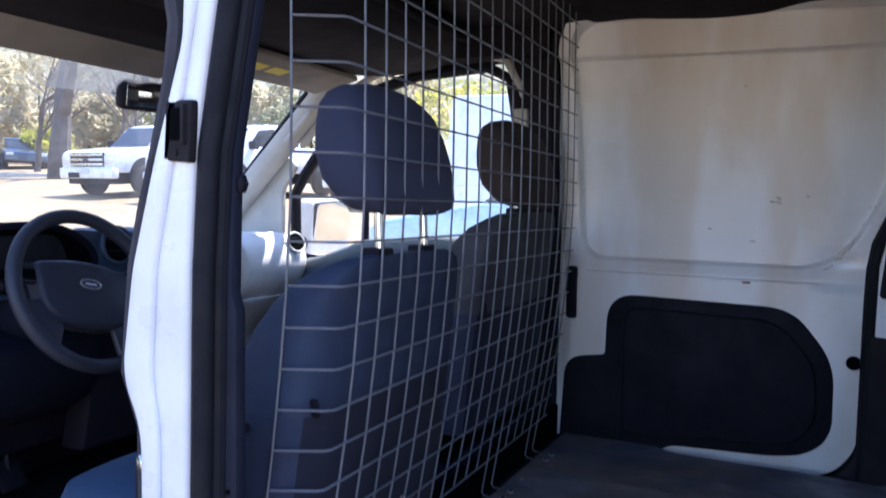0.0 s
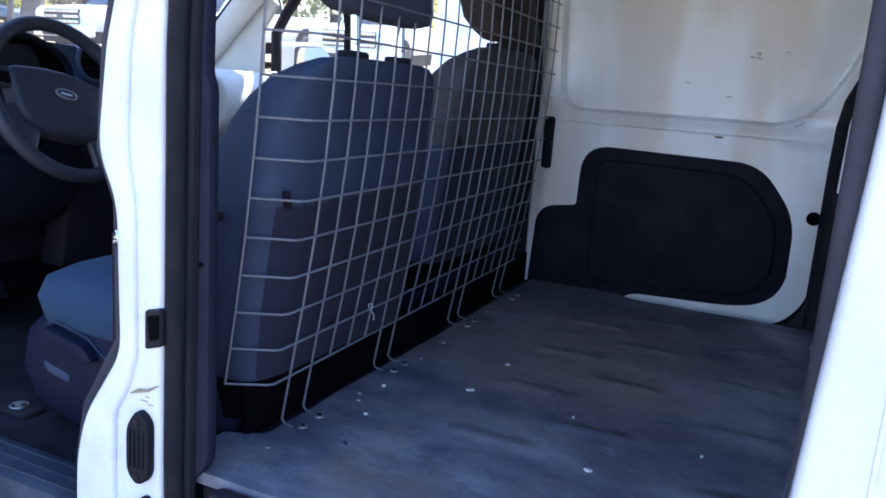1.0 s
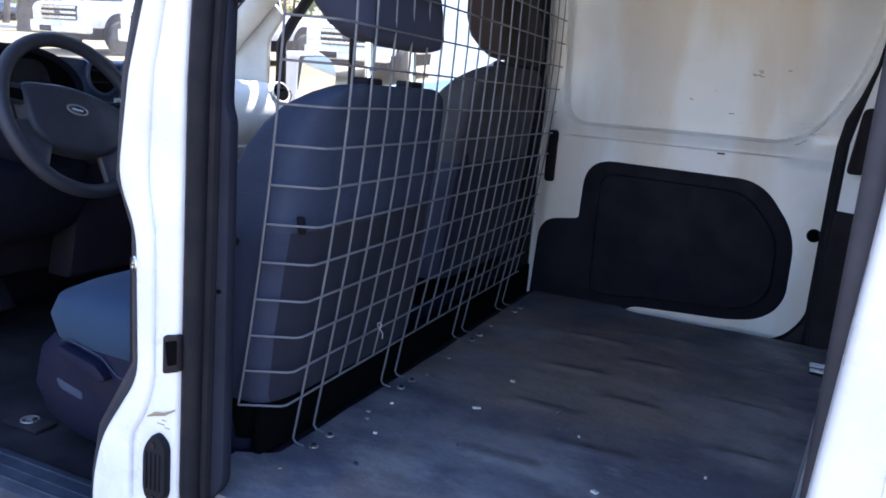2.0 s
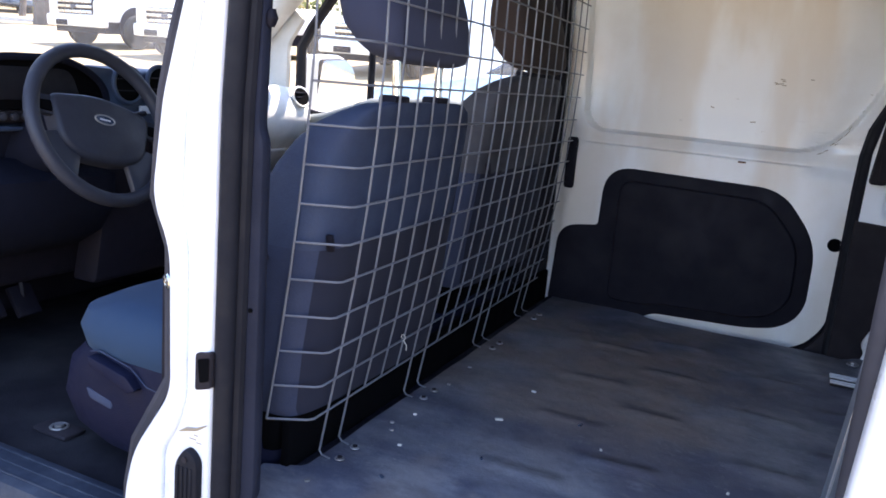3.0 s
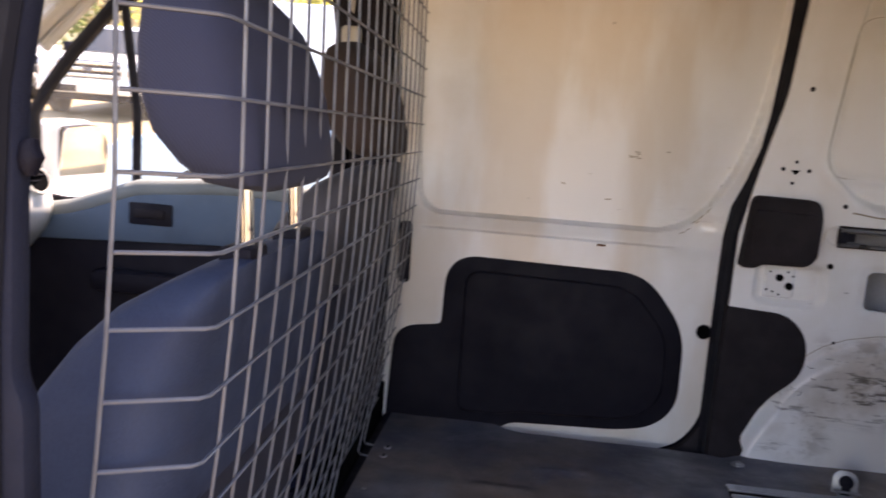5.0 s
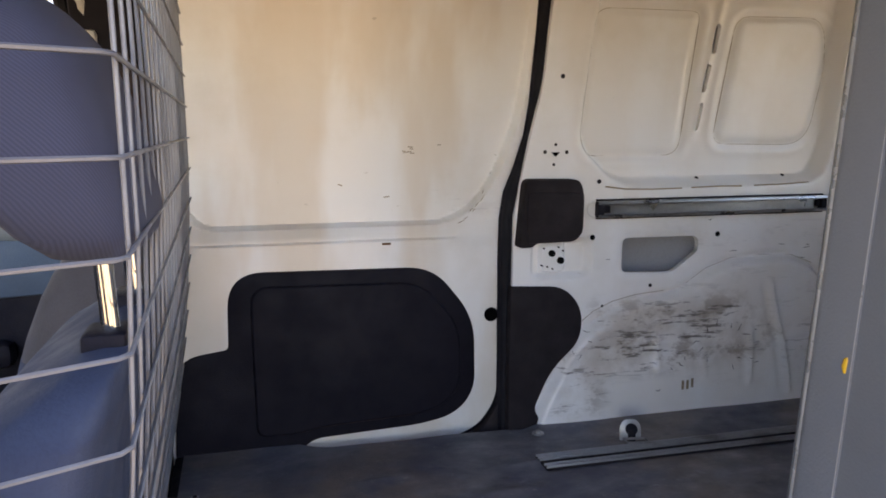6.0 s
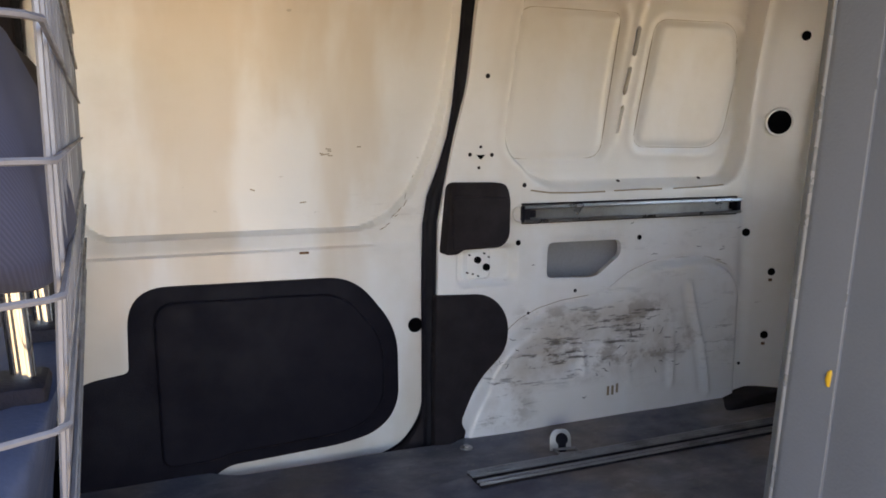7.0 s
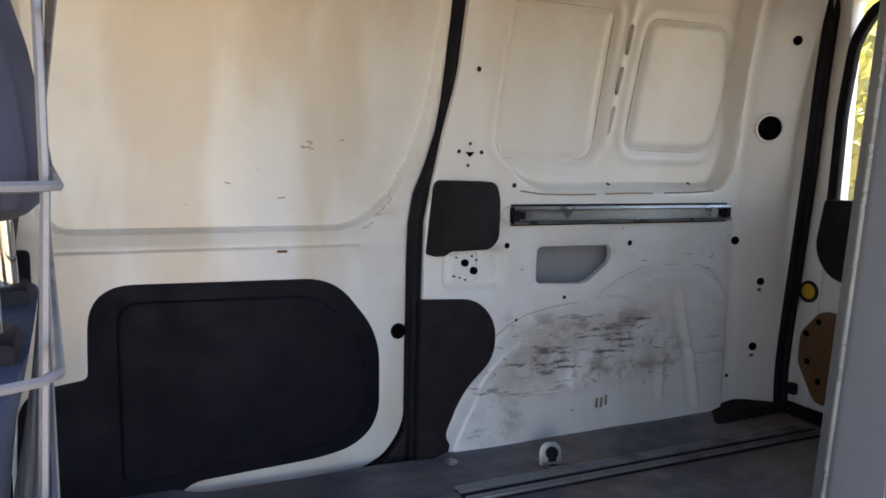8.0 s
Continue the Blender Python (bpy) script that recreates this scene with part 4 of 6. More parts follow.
rear_run = [(1.975, 1.366, 0.585), (1.975, 1.372, 0.70), (1.976, 1.367, 0.80), (1.978, 1.350, 1.02), (1.980, 1.329, 1.30), (1.982, 1.316, 1.54), (1.984, 1.298, 1.76), (1.99, 1.23, 1.850), (2.0, 0.3, 1.862)]
part("strip", tube(rear_run, 0.0135, 10), RUBBER, seal_rear)
part("strip_lip", tube([(x + 0.012, y - 0.012, z) for x, y, z in rear_run], 0.0105, 10), RUBBER, seal_rear)
part("strip_crease", tube([(x + 0.004, y - 0.017, z) for x, y, z in rear_run], 0.006, 8), BLACK_CLAD, seal_rear)
part("buffer", block(1.985, 2.01, 1.318, 1.345, 1.235, 1.275, 0.006), RUBBER, seal_rear)
part("buffer", block(1.980, 2.0, 1.318, 1.345, 0.640, 0.675, 0.006), RUBBER, seal_rear)
part("bottom_strip", tube([(1.995, 1.352, 0.605), (2.0, 1.2, 0.60), (2.0, 0.0, 0.60)], 0.012, 8), RUBBER, seal_rear)

# near side: middle pillar, rear side panel
pillar = structure("pillar_near", "white painted door pillar with black seals", category="pillar")
pillar_outline = arc_outline([(-0.048, 0.30, 0), (-0.048, 1.20, 0), (-0.040, 1.36, 0), (-0.006, 1.56, 0), (0.04, 1.80, 0), (-0.052, 1.80, 0), (-0.058, 1.56, 0.02), (-0.060, 1.48, 0.02), (-0.107, 1.35, 0.03), (-0.147, 1.20, 0.02), (-0.166, 1.05, 0.04), (-0.131, 0.985, 0.04), (-0.126, 0.76, 0.03), (-0.200, 0.645, 0.06), (-0.218, 0.57, 0.03), (-0.225, 0.30, 0)], 6)
part("post", prism(pillar_outline, -0.145, -0.092, bevel=0.012, segments=3), WHITE_OUT, pillar, "glossy white painted post")
part("raised_face", prism(arc_outline([(-0.012, 1.79, 0), (-0.030, 1.56, 0.02), (-0.070, 1.35, 0.02), (-0.100, 1.20, 0.02), (-0.106, 1.05, 0.03), (-0.092, 0.985, 0.03), (-0.090, 0.76, 0.02), (-0.106, 0.705, 0.03), (-0.132, 0.665, 0.02), (-0.136, 0.31, 0), (-0.219, 0.31, 0), (-0.212, 0.57, 0.03), (-0.194, 0.645, 0.06), (-0.120, 0.76, 0.03), (-0.125, 0.985, 0.04), (-0.160, 1.05, 0.04), (-0.141, 1.20, 0.02), (-0.101, 1.35, 0.02), (-0.054, 1.50, 0.02), (-0.052, 1.56, 0.02), (-0.046, 1.79, 0)], 6), -0.153, -0.140, bevel=0.006, segments=3), WHITE_OUT, pillar, "raised white pillar face")
part("crease_dirt", tube([(-0.104, -0.1455, 0.700), (-0.088, -0.1465, 0.708), (-0.070, -0.1465, 0.712), (-0.052, -0.145, 0.722)], 0.003, 6, taper=[0.001, 0.0034, 0.0026, 0.001]), TAN_DIRT, pillar, "brown dirt in the fold")
for x, z, ln in ((-0.078, 0.694, 0.014), (-0.066, 0.690, 0.010), (-0.072, 0.701, 0.008)):
    part("dirt_fleck", block(x - ln / 2, x + ln / 2, -0.1458, -0.144, z - 0.0007, z + 0.0007), TAN_DIRT, pillar)
# Added block, hidden behind the post, that keeps light off the seat side.
part("light_blocker", prism(arc_outline([(-0.22, 0.46, 0), (-0.062, 0.46, 0), (-0.062, 0.96, 0.03), (-0.10, 1.02, 0.03), (-0.15, 1.02, 0.03), (-0.20, 0.70, 0.05)]), -0.092, -0.040, bevel=0.01), PILLAR_TRIM, pillar, "unseen block added to shade the seat side")
part("front_seal", tube([(-0.236, -0.116, 0.35), (-0.232, -0.116, 0.56), (-0.216, -0.116, 0.645), (-0.150, -0.112, 0.765), (-0.153, -0.112, 0.975), (-0.180, -0.116, 1.05), (-0.168, -0.116, 1.2), (-0.150, -0.116, 1.28), (-0.130, -0.116, 1.35), (-0.105, -0.116, 1.45), (-0.095, -0.116, 1.53), (-0.110, -0.116, 1.60), (-0.160, -0.116, 1.68), (-0.25, -0.116, 1.74)], 0.013, 8), JAMB_RUBBER, pillar, "dusty grey rubber seal")
edge = [(-0.030, 0.30), (-0.036, 0.60), (-0.034, 1.20), (-0.026, 1.36), (0.008, 1.56), (0.055, 1.80)]
part("rear_seal", tube([(x, -0.128, z) for x, z in edge], 0.0155, 10), RUBBER, pillar)
part("rear_seal_lip", tube([(x + 0.015, -0.114, z) for x, z in edge], 0.010, 8), RUBBER, pillar)
part("pillar_trim", prism(arc_outline([(-0.025, 0.56, 0), (0.012, 0.60, 0.02), (0.006, 1.15, 0.01), (-0.002, 1.17, 0.01), (0.000, 1.36, 0.02), (0.034, 1.56, 0), (0.078, 1.80, 0), (0.03, 1.80, 0), (-0.005, 1.56, 0), (-0.035, 1.36, 0), (-0.035, 1.2, 0)]), -0.112, -0.090, bevel=0.006), PILLAR_TRIM, pillar, "dark blue-grey plastic pillar trim")
part("trim_screw", disc((-0.004, -0.113, 0.905), (0, -1, 0), 0.0035, 0.002, 10), HOLE, pillar)
part("belt_knob", loft([(1.306, 0.004, -0.10, 0.003, 0.005), (1.310, 0.003, -0.10, 0.006, 0.007), (1.318, 0.004, -0.10, 0.008, 0.009), (1.326, 0.003, -0.10, 0.006, 0.007), (1.330, 0.005, -0.10, 0.003, 0.005)], 2.2, 14), BLACK_TRIM, pillar)
up = part("upper_latch", prism(arc_outline([(-0.080, 1.424, 0.004), (-0.034, 1.424, 0.004), (-0.040, 1.343, 0.004), (-0.084, 1.346, 0.004)]), -0.153, -0.138, bevel=0.003), BLACK_CLAD, pillar, "black metal latch plate")
part("latch_mouth", prism(arc_outline([(-0.069, 1.414, 0.003), (-0.050, 1.414, 0.003), (-0.054, 1.372, 0.003), (-0.072, 1.372, 0.003)]), -0.1545, -0.150), HOLE, up)
part("latch_rib", block(-0.048, -0.043, -0.160, -0.150, 1.366, 1.418, 0.001), BLACK_CLAD, up)
part("latch_bolt", disc((-0.062, -0.153, 1.357), (0, -1, 0), 0.005, 0.003, 12), BLACK_CLAD, up)
lo = part("striker_pocket", prism(arc_outline([(-0.073, 0.834, 0.006), (-0.045, 0.840, 0.004), (-0.044, 0.784, 0.004), (-0.073, 0.775, 0.006)]), -0.150, -0.138, bevel=0.003), BLACK_CLAD, pillar, "black striker pocket")
part("pocket_mouth", prism(arc_outline([(-0.067, 0.826, 0.004), (-0.046, 0.832, 0.003), (-0.046, 0.796, 0.003), (-0.062, 0.790, 0.004)]), -0.1515, -0.147), HOLE, lo)
pad = part("buffer_pad", prism(arc_outline([(-0.103, 0.655, 0.02), (-0.082, 0.684, 0.02), (-0.059, 0.668, 0.02), (-0.059, 0.580, 0.02), (-0.081, 0.560, 0.02), (-0.103, 0.580, 0.02)]), -0.158, -0.140, bevel=0.004), RUBBER, pillar, "ribbed black rubber buffer")
for k in range(4):
    part("pad_rib", block(-0.096 + k * 0.0085, -0.0925 + k * 0.0085, -0.1605, -0.155, 0.592, 0.652, 0.001), RUBBER, pad)
for z in (0.664, 0.578):
    part("pad_bolt", disc((-0.081, -0.158, z), (0, -1, 0), 0.005, 0.0025, 12), BLACK_CLAD, pad)
part("lower_buffer", prism(arc_outline([(-0.088, 0.535, 0.015), (-0.070, 0.548, 0.015), (-0.056, 0.535, 0.015), (-0.056, 0.46, 0.01), (-0.088, 0.46, 0.01)]), -0.158, -0.140, bevel=0.004), RUBBER, pillar)
side_near = structure("wall_near", "white rear quarter of the van body", category="wall")
part("outer_panel", prism(arc_outline([(0.768, 0.30, 0), (2.05, 0.30, 0), (2.05, 1.88, 0), (0.804, 1.88, 0), (0.802, 1.2, 0.1), (0.781, 0.80, 0.1), (0.772, 0.60, 0)]), -0.150, -0.100, bevel=0.012, segments=3), WHITE_OUT, side_near, "sunlit glossy white outer panel")
part("inner_panel", block(0.83, 2.03, -0.060, -0.030, 0.55, 1.88), WHITE_SIDE, side_near)
part("jamb", block(0.812, 0.84, -0.105, -0.03, 0.56, 1.88, 0.006), WHITE, side_near)
part("front_seal", tube([(0.7905, -0.108, 0.56), (0.7905, -0.108, 1.0), (0.7905, -0.108, 1.4), (0.795, -0.115, 1.80)], 0.0135, 10), JAMB_RUBBER, side_near, "dusty grey rubber seal")
part("seal_lip", tube([(0.800, -0.088, 0.56), (0.800, -0.088, 1.0), (0.796, -0.088, 1.4), (0.80, -0.095, 1.80)], 0.009, 8), RUBBER, side_near)
part("panel_crease", block(0.845, 0.850, -0.1525, -0.149, 0.32, 1.86, 0.001), WHITE_OUT, side_near)

# driver door, swung wide open
door_4 = structure("door_4", "white driver door standing wide open", category="door")
swing = Matrix.Translation((-1.42, -0.15, 0)) @ Matrix.Rotation(radians(-108), 4, "Z")
part("door_skin", moved(block(0.0, 1.02, -0.03, 0.03, 0.36, 1.10, 0.012), swing), WHITE_OUT, door_4)
part("inner_trim", moved(block(0.05, 0.97, 0.031, 0.060, 0.42, 1.08, 0.012), swing), BLACK_TRIM, door_4, "black inner door trim")
part("window_frame", moved(tube([(0.03, 0, 1.10), (0.42, 0.02, 1.50), (0.62, 0.03, 1.68), (0.98, 0.04, 1.72), (1.0, 0.02, 1.10)], 0.022, 8), swing), RUBBER, door_4, "black window frame")
pane_4 = part("door_window", moved(prism([(0.06, 1.10), (0.44, 1.50), (0.63, 1.67), (0.97, 1.71), (0.99, 1.10)], 0.010, 0.014), swing), GLASS, door_4, "clear door window")
pane_4.visible_shadow = False

# ---------------------------------------------------------------- front of the cab
front = structure("cab_front", "beige trimmed windscreen frame with pillars", category="windscreen")
A0, A1 = Vector((-1.50, 1.40, 1.14)), Vector((-0.93, 1.36, 1.715))
for side, y0, y1 in ((1, 1.44, 1.385), (-1, -0.03, 0.02)):
    part("front_pillar", tube([(-1.50, y0, 1.085), (-1.25, y0 - 0.01 * side, 1.335), (-1.05, (y0 + y1) / 2, 1.538), (-0.86, y1, 1.71)], 0.048, 14), BEIGE, front, "beige front pillar trim")
    part("pillar_gasket", tube([(-1.53, y0 - 0.04 * side, 1.118), (-1.25, y0 - 0.04 * side, 1.376), (-1.06, (y0 + y1) / 2 - 0.035 * side, 1.558), (-0.93, y1 - 0.03 * side, 1.675)], 0.012, 10), RUBBER, front)
part("header", block(-0.98, -0.84, -0.05, 1.45, 1.69, 1.78, 0.03), BEIGE, front, "beige roof header")
screen = bmesh.new()
vs = [screen.verts.new(p) for p in ((-1.53, -0.03, 1.13), (-1.53, 1.44, 1.13), (-0.94, 1.39, 1.72), (-0.94, 0.02, 1.72))]
screen.faces.new(vs)
pane = part("windscreen", screen, GLASS, front, "clear windscreen glass", False)
pane.visible_shadow = False
band = bmesh.new()
vs = [band.verts.new(p) for p in ((-1.085, 0.44, 1.570), (-1.065, 0.97, 1.590), (-0.945, 0.97, 1.71), (-0.945, 0.44, 1.71))]
band.faces.new(vs)
shade = part("shade_band", band, TINT, front, "grey tinted patch behind the mirror", False)
shade.visible_shadow = False
part("cowl", block(-1.75, -1.46, -0.13, 1.56, 0.25, 1.13, 0.03), BLACK_TRIM, front, "black firewall")
part("kick_panel", block(-1.47, -1.30, -0.12, -0.05, 0.36, 1.12, 0.02), BLACK_TRIM, front)
part("kick_panel", block(-1.47, -1.36, 1.42, 1.55, 0.36, 1.04, 0.01), BLACK_TRIM, front)

for k, (y0, y1) in enumerate(((0.06, 0.62), (0.78, 1.33))):
    visor = thing("sun_visor", (-0.86, y0, 1.68), "folded-up grey-beige sun visor under the roof", "sun visor", "sun visors")
    part("panel", moved(block(-0.09, 0.09, 0, y1 - y0, -0.010, 0.010, 0.008), pose(-0.80, y0, 1.690 if k else 1.655, 0, -12 if k else -30, 0)), VISOR, visor)
    part("hinge_arm", tube([(-0.885, y0 + 0.02, 1.675), (-0.89, y0 - 0.025, 1.69), (-0.88, y0 - 0.03, 1.72)], 0.007, 8), BEIGE, visor)
    part("clip", block(-0.91, -0.87, y1 - 0.03, y1 + 0.005, 1.672, 1.70, 0.006), BEIGE, visor)
    for j in range(2 if k else 0):
        part("warning_label", moved(block(-0.022, 0.022, 0.08 + j * 0.10, 0.155 + j * 0.10, -0.0115, -0.0095), pose(-0.79, y0, 1.692, 0, -12, 0)), LABEL_YELLOW, visor, "yellow printed warning label")

shelf_over = thing("overhead_shelf", (-0.6, 0.7, 1.76), "dark grey moulded overhead storage shelf", "shelf")
part("tray", prism(arc_outline([(-0.84, 1.735, 0.02), (-0.62, 1.715, 0.04), (-0.42, 1.735, 0.05), (-0.33, 1.80, 0.04), (-0.36, 1.875, 0), (-0.84, 1.875, 0)]), 0.0, 1.38, bevel=0.01), HEADLINER, shelf_over)
part("pocket", prism(arc_outline([(-0.86, 1.672, 0.01), (-0.80, 1.652, 0.02), (-0.70, 1.665, 0.02), (-0.66, 1.72, 0.02), (-0.66, 1.78, 0), (-0.86, 1.78, 0)]), 0.0, 0.60, bevel=0.01), HEADLINER, shelf_over, "dark moulded storage pocket")
part("front_lip", tube([(-0.335, 0.02, 1.815), (-0.335, 1.36, 1.815)], 0.012, 8), HEADLINER, shelf_over)

mirror = thing("rear_view_mirror", (-1.03, 0.70, 1.585), "black rear-view mirror hanging from the windscreen", "mirror")
part("housing", moved(block(-0.03, 0.02, -0.105, 0.125, -0.042, 0.042, 0.02, 4), pose(-1.03, 0.750, 1.580, 0, 8, -14)), BLACK_TRIM, mirror)
part("glass", moved(block(0.019, 0.0215, -0.092, 0.112, -0.028, 0.028, 0.001), pose(-1.03, 0.750, 1.578, 0, 8, -14)), MIRROR, mirror, "mirror glass")
part("stem", tube([(-1.035, 0.735, 1.60), (-1.05, 0.735, 1.635)], 0.011, 8), BLACK_TRIM, mirror)

# dashboard
dash = thing("dashboard", (-1.2, 0.7, 0.8), "dark blue-grey moulded dashboard with round vents", "dashboard")
dash_profile = arc_outline([(-1.52, 1.12, 0.02), (-1.18, 1.195, 0.05), (-1.06, 1.190, 0.03), (-1.00, 1.14, 0.04), (-1.02, 1.00, 0.05), (-1.10, 0.86, 0.06), (-1.20, 0.62, 0.02), (-1.52, 0.60, 0)], 6)
part("body", prism(dash_profile, -0.02, 1.10, bevel=0.006), DASH_DARK, dash)
part("lower_body", prism(arc_outline([(-1.50, 0.985, 0), (-1.012, 0.985, 0.01), (-1.005, 0.955, 0.03), (-1.085, 0.86, 0.06), (-1.185, 0.615, 0.02), (-1.50, 0.595, 0)], 6), -0.03, 1.11, bevel=0.006), BLACK_TRIM, dash, "black lower dashboard")
part("passenger_end", prism(arc_outline([(-1.52, 1.11, 0.02), (-1.20, 1.183, 0.05), (-1.07, 1.180, 0.04), (-0.995, 1.150, 0.03), (-0.966, 1.09, 0.04), (-0.985, 1.02, 0.04), (-1.125, 0.855, 0.05), (-1.20, 0.62, 0.02), (-1.52, 0.60, 0)], 6), 1.102, 1.43, bevel=0.02), DASH_SUNLIT, dash, "dashboard end with sunlight put into its pale colour")
part("glove_box", prism(arc_outline([(-1.10, 0.965, 0.02), (-1.022, 0.965, 0.02), (-1.10, 0.865, 0.02), (-1.15, 0.80, 0.02)]), 0.96, 1.40, bevel=0.01), DASH_SUNLIT, dash, "glove box lid in the sunlit dash tone")
cluster_arch = [(0.08, 1.105, 0.01), (0.10, 1.185, 0.05), (0.19, 1.222, 0.08), (0.36, 1.226, 0.08), (0.435, 1.205, 0.06), (0.492, 1.165, 0.05), (0.512, 1.105, 0.01)]
binn = part("binnacle", prism(arc_outline([(-1.22, 1.17, 0.03), (-1.12, 1.228, 0.05), (-1.00, 1.215, 0.01), (-1.00, 1.10, 0.01), (-1.2, 1.09, 0)], 6), 0.11, 0.44, bevel=0.02, segments=3), DASH_DARK, dash, "hooded instrument binnacle")
part("dial_panel", prism(arc_outline(cluster_arch, 5), -0.994, -0.984, "x"), HOLE, binn, "black dial panel")
part("hood", tube([(-0.972 - 0.05 * max(0, 1.18 - z), y, z) for y, z in arc_outline(cluster_arch, 5)], 0.009, 8), DASH_DARK, binn, "arched black hood lip")
part("dial_window", prism(arc_outline([(0.20, 1.20, 0.02), (0.40, 1.20, 0.03), (0.43, 1.125, 0.02), (0.18, 1.125, 0.02)], 4), -0.985, -0.981, "x", 0.001), RUBBER, binn, "dark dial glass")
stack = part("centre_console", prism(arc_outline([(-1.08, 1.215, 0.03), (-0.962, 1.205, 0.02), (-0.965, 0.96, 0.03), (-1.05, 0.94, 0.0)], 6), 0.50, 0.93, bevel=0.012), DASH, dash, "blue-grey centre console stack")
part("console_shoulder", prism(arc_outline([(0.415, 1.213, 0.006), (0.515, 1.208, 0.006), (0.515, 1.02, 0.004), (0.503, 1.02, 0.004), (0.516, 1.112, 0.01), (0.497, 1.168, 0.04)], 4), -1.06, -0.966, "x", 0.004), DASH, stack)
for y, z in ((0.552, 1.170), (0.665, 1.176), (1.366, 1.150)):
    near = y < 1
    bx = -0.956 if near else -0.984
    face = Vector((1, 0, 0.12) if near else (1, -0.25, 0.45))
    v = part("air_vent", ring((bx + 0.004, y, z), face, 0.047 if near else 0.036, 0.006 if near else 0.0045, 28, 10), DASH if near else DASH_SUNLIT, dash, "round air vent ring")
    part("vent_core", disc((bx - 0.004, y, z), face, 0.044 if near else 0.034, 0.010, 24), HOLE, v)
    for j in ((-1, 1) if near else (-1, 0, 1)):
        hw = (0.040 if near else 0.030) * math.sqrt(1 - (j / 2.8) ** 2)
        part("vent_slat", block(bx - 0.004, bx + 0.008, y - hw, y + hw, z + j * 0.015 - 0.002, z + j * 0.015 + 0.002), BLACK_TRIM, v)
part("lower_console", prism(arc_outline([(-1.05, 0.955, 0.0), (-0.972, 0.955, 0.02), (-1.03, 0.62, 0.02), (-1.12, 0.62, 0)], 6), 0.51, 0.92, bevel=0.01), BLACK_TRIM, dash, "black lower console")
radio = part("radio", block(-0.962, -0.948, 0.62, 0.87, 0.985, 1.065, 0.005), BLACK_TRIM, stack, "black radio face")
for y in (0.64, 0.85):
    part("radio_knob", disc((-0.950, y, 1.025), (1, 0, 0), 0.014, 0.012, 16, 0.002), BLACK_CLAD, radio)
for j in range(4):
    part("radio_key", block(-0.949, -0.944, 0.675 + j * 0.036, 0.703 + j * 0.036, 1.000, 1.014, 0.002), ZINC, radio)
part("switch_label", block(-0.964, -0.957, 0.600, 0.640, 1.095, 1.115, 0.001), PLATE_GREY, stack)
part("column_shroud", tube([(-1.04, 0.335, 1.00), (-0.93, 0.335, 1.045), (-0.86, 0.335, 1.078)], 0.066, 20, taper=[0.085, 0.070, 0.056]), DASH_DARK, dash, "black steering column shroud")
part("knee_bolster", loft([(0.74, -1.09, 0.30, 0.05, 0.20), (0.78, -1.06, 0.30, 0.08, 0.235), (0.86, -1.03, 0.30, 0.10, 0.245), (0.94, -1.02, 0.30, 0.09, 0.240), (0.985, -1.05, 0.30, 0.05, 0.21)], 3.0, 36), DASH_DARK, dash, "rounded dark knee bolster")
sp = part("switch_panel", block(-1.010, -0.990, 0.17, 0.30, 1.072, 1.100, 0.006), BLACK_CLAD, dash, "small light switch panel")
for y in (0.215, 0.245, 0.275):
    part("switch_knob", disc((-0.988, y, 1.086), (1, 0, 0), 0.009, 0.012, 14, 0.002), WHEEL_SATIN, sp)
part("dash_ledge", block(-1.02, -0.982, 0.10, 0.30, 1.052, 1.064, 0.005), DASH, dash)
part("knee_panel", prism(arc_outline([(-1.08, 0.99, 0.03), (-1.00, 0.96, 0.05), (-1.06, 0.76, 0.06), (-1.15, 0.74, 0.02)]), 0.02, 0.50, bevel=0.02), BLACK_TRIM, dash, "moulded black knee panel")
part("gear_lever", merged(tube([(-0.93, 0.66, 0.86), (-0.86, 0.66, 0.99)], 0.010, 8), loft([(0.975, -0.865, 0.66, 0.020, 0.02), (0.995, -0.858, 0.66, 0.026, 0.026), (1.03, -0.85, 0.66, 0.022, 0.022), (1.04, -0.85, 0.66, 0.008, 0.008)], 2.5, 16)), BLACK_TRIM, dash)
for j, (x, y, z) in enumerate(((-1.10, 0.42, 0.60), (-1.08, 0.30, 0.62))):
    pd = part("pedal", moved(block(-0.01, 0.01, -0.035, 0.035, -0.045, 0.045, 0.006), pose(x - 0.10, y, z - 0.04, 0, -35, 0)), BLACK_TRIM, dash)
    part("pedal_arm", tube([(x - 0.10, y, z - 0.04), (x - 0.15, y, z + 0.22)], 0.008, 6), BLACK_TRIM, pd)

# steering wheel
WC = Vector((-0.800, 0.338, 1.083))
tilt = Matrix.Translation(WC) @ Matrix.Rotation(radians(-24), 4, "Y") @ Matrix.Rotation(radians(-14), 4, "X")
sw = thing("steering_wheel", tuple(WC), "charcoal four-spoke steering wheel with oval badge", "steering wheel")


def wheel_pt(y, z, x=0.0):
    return tilt @ Vector((x, y, z))


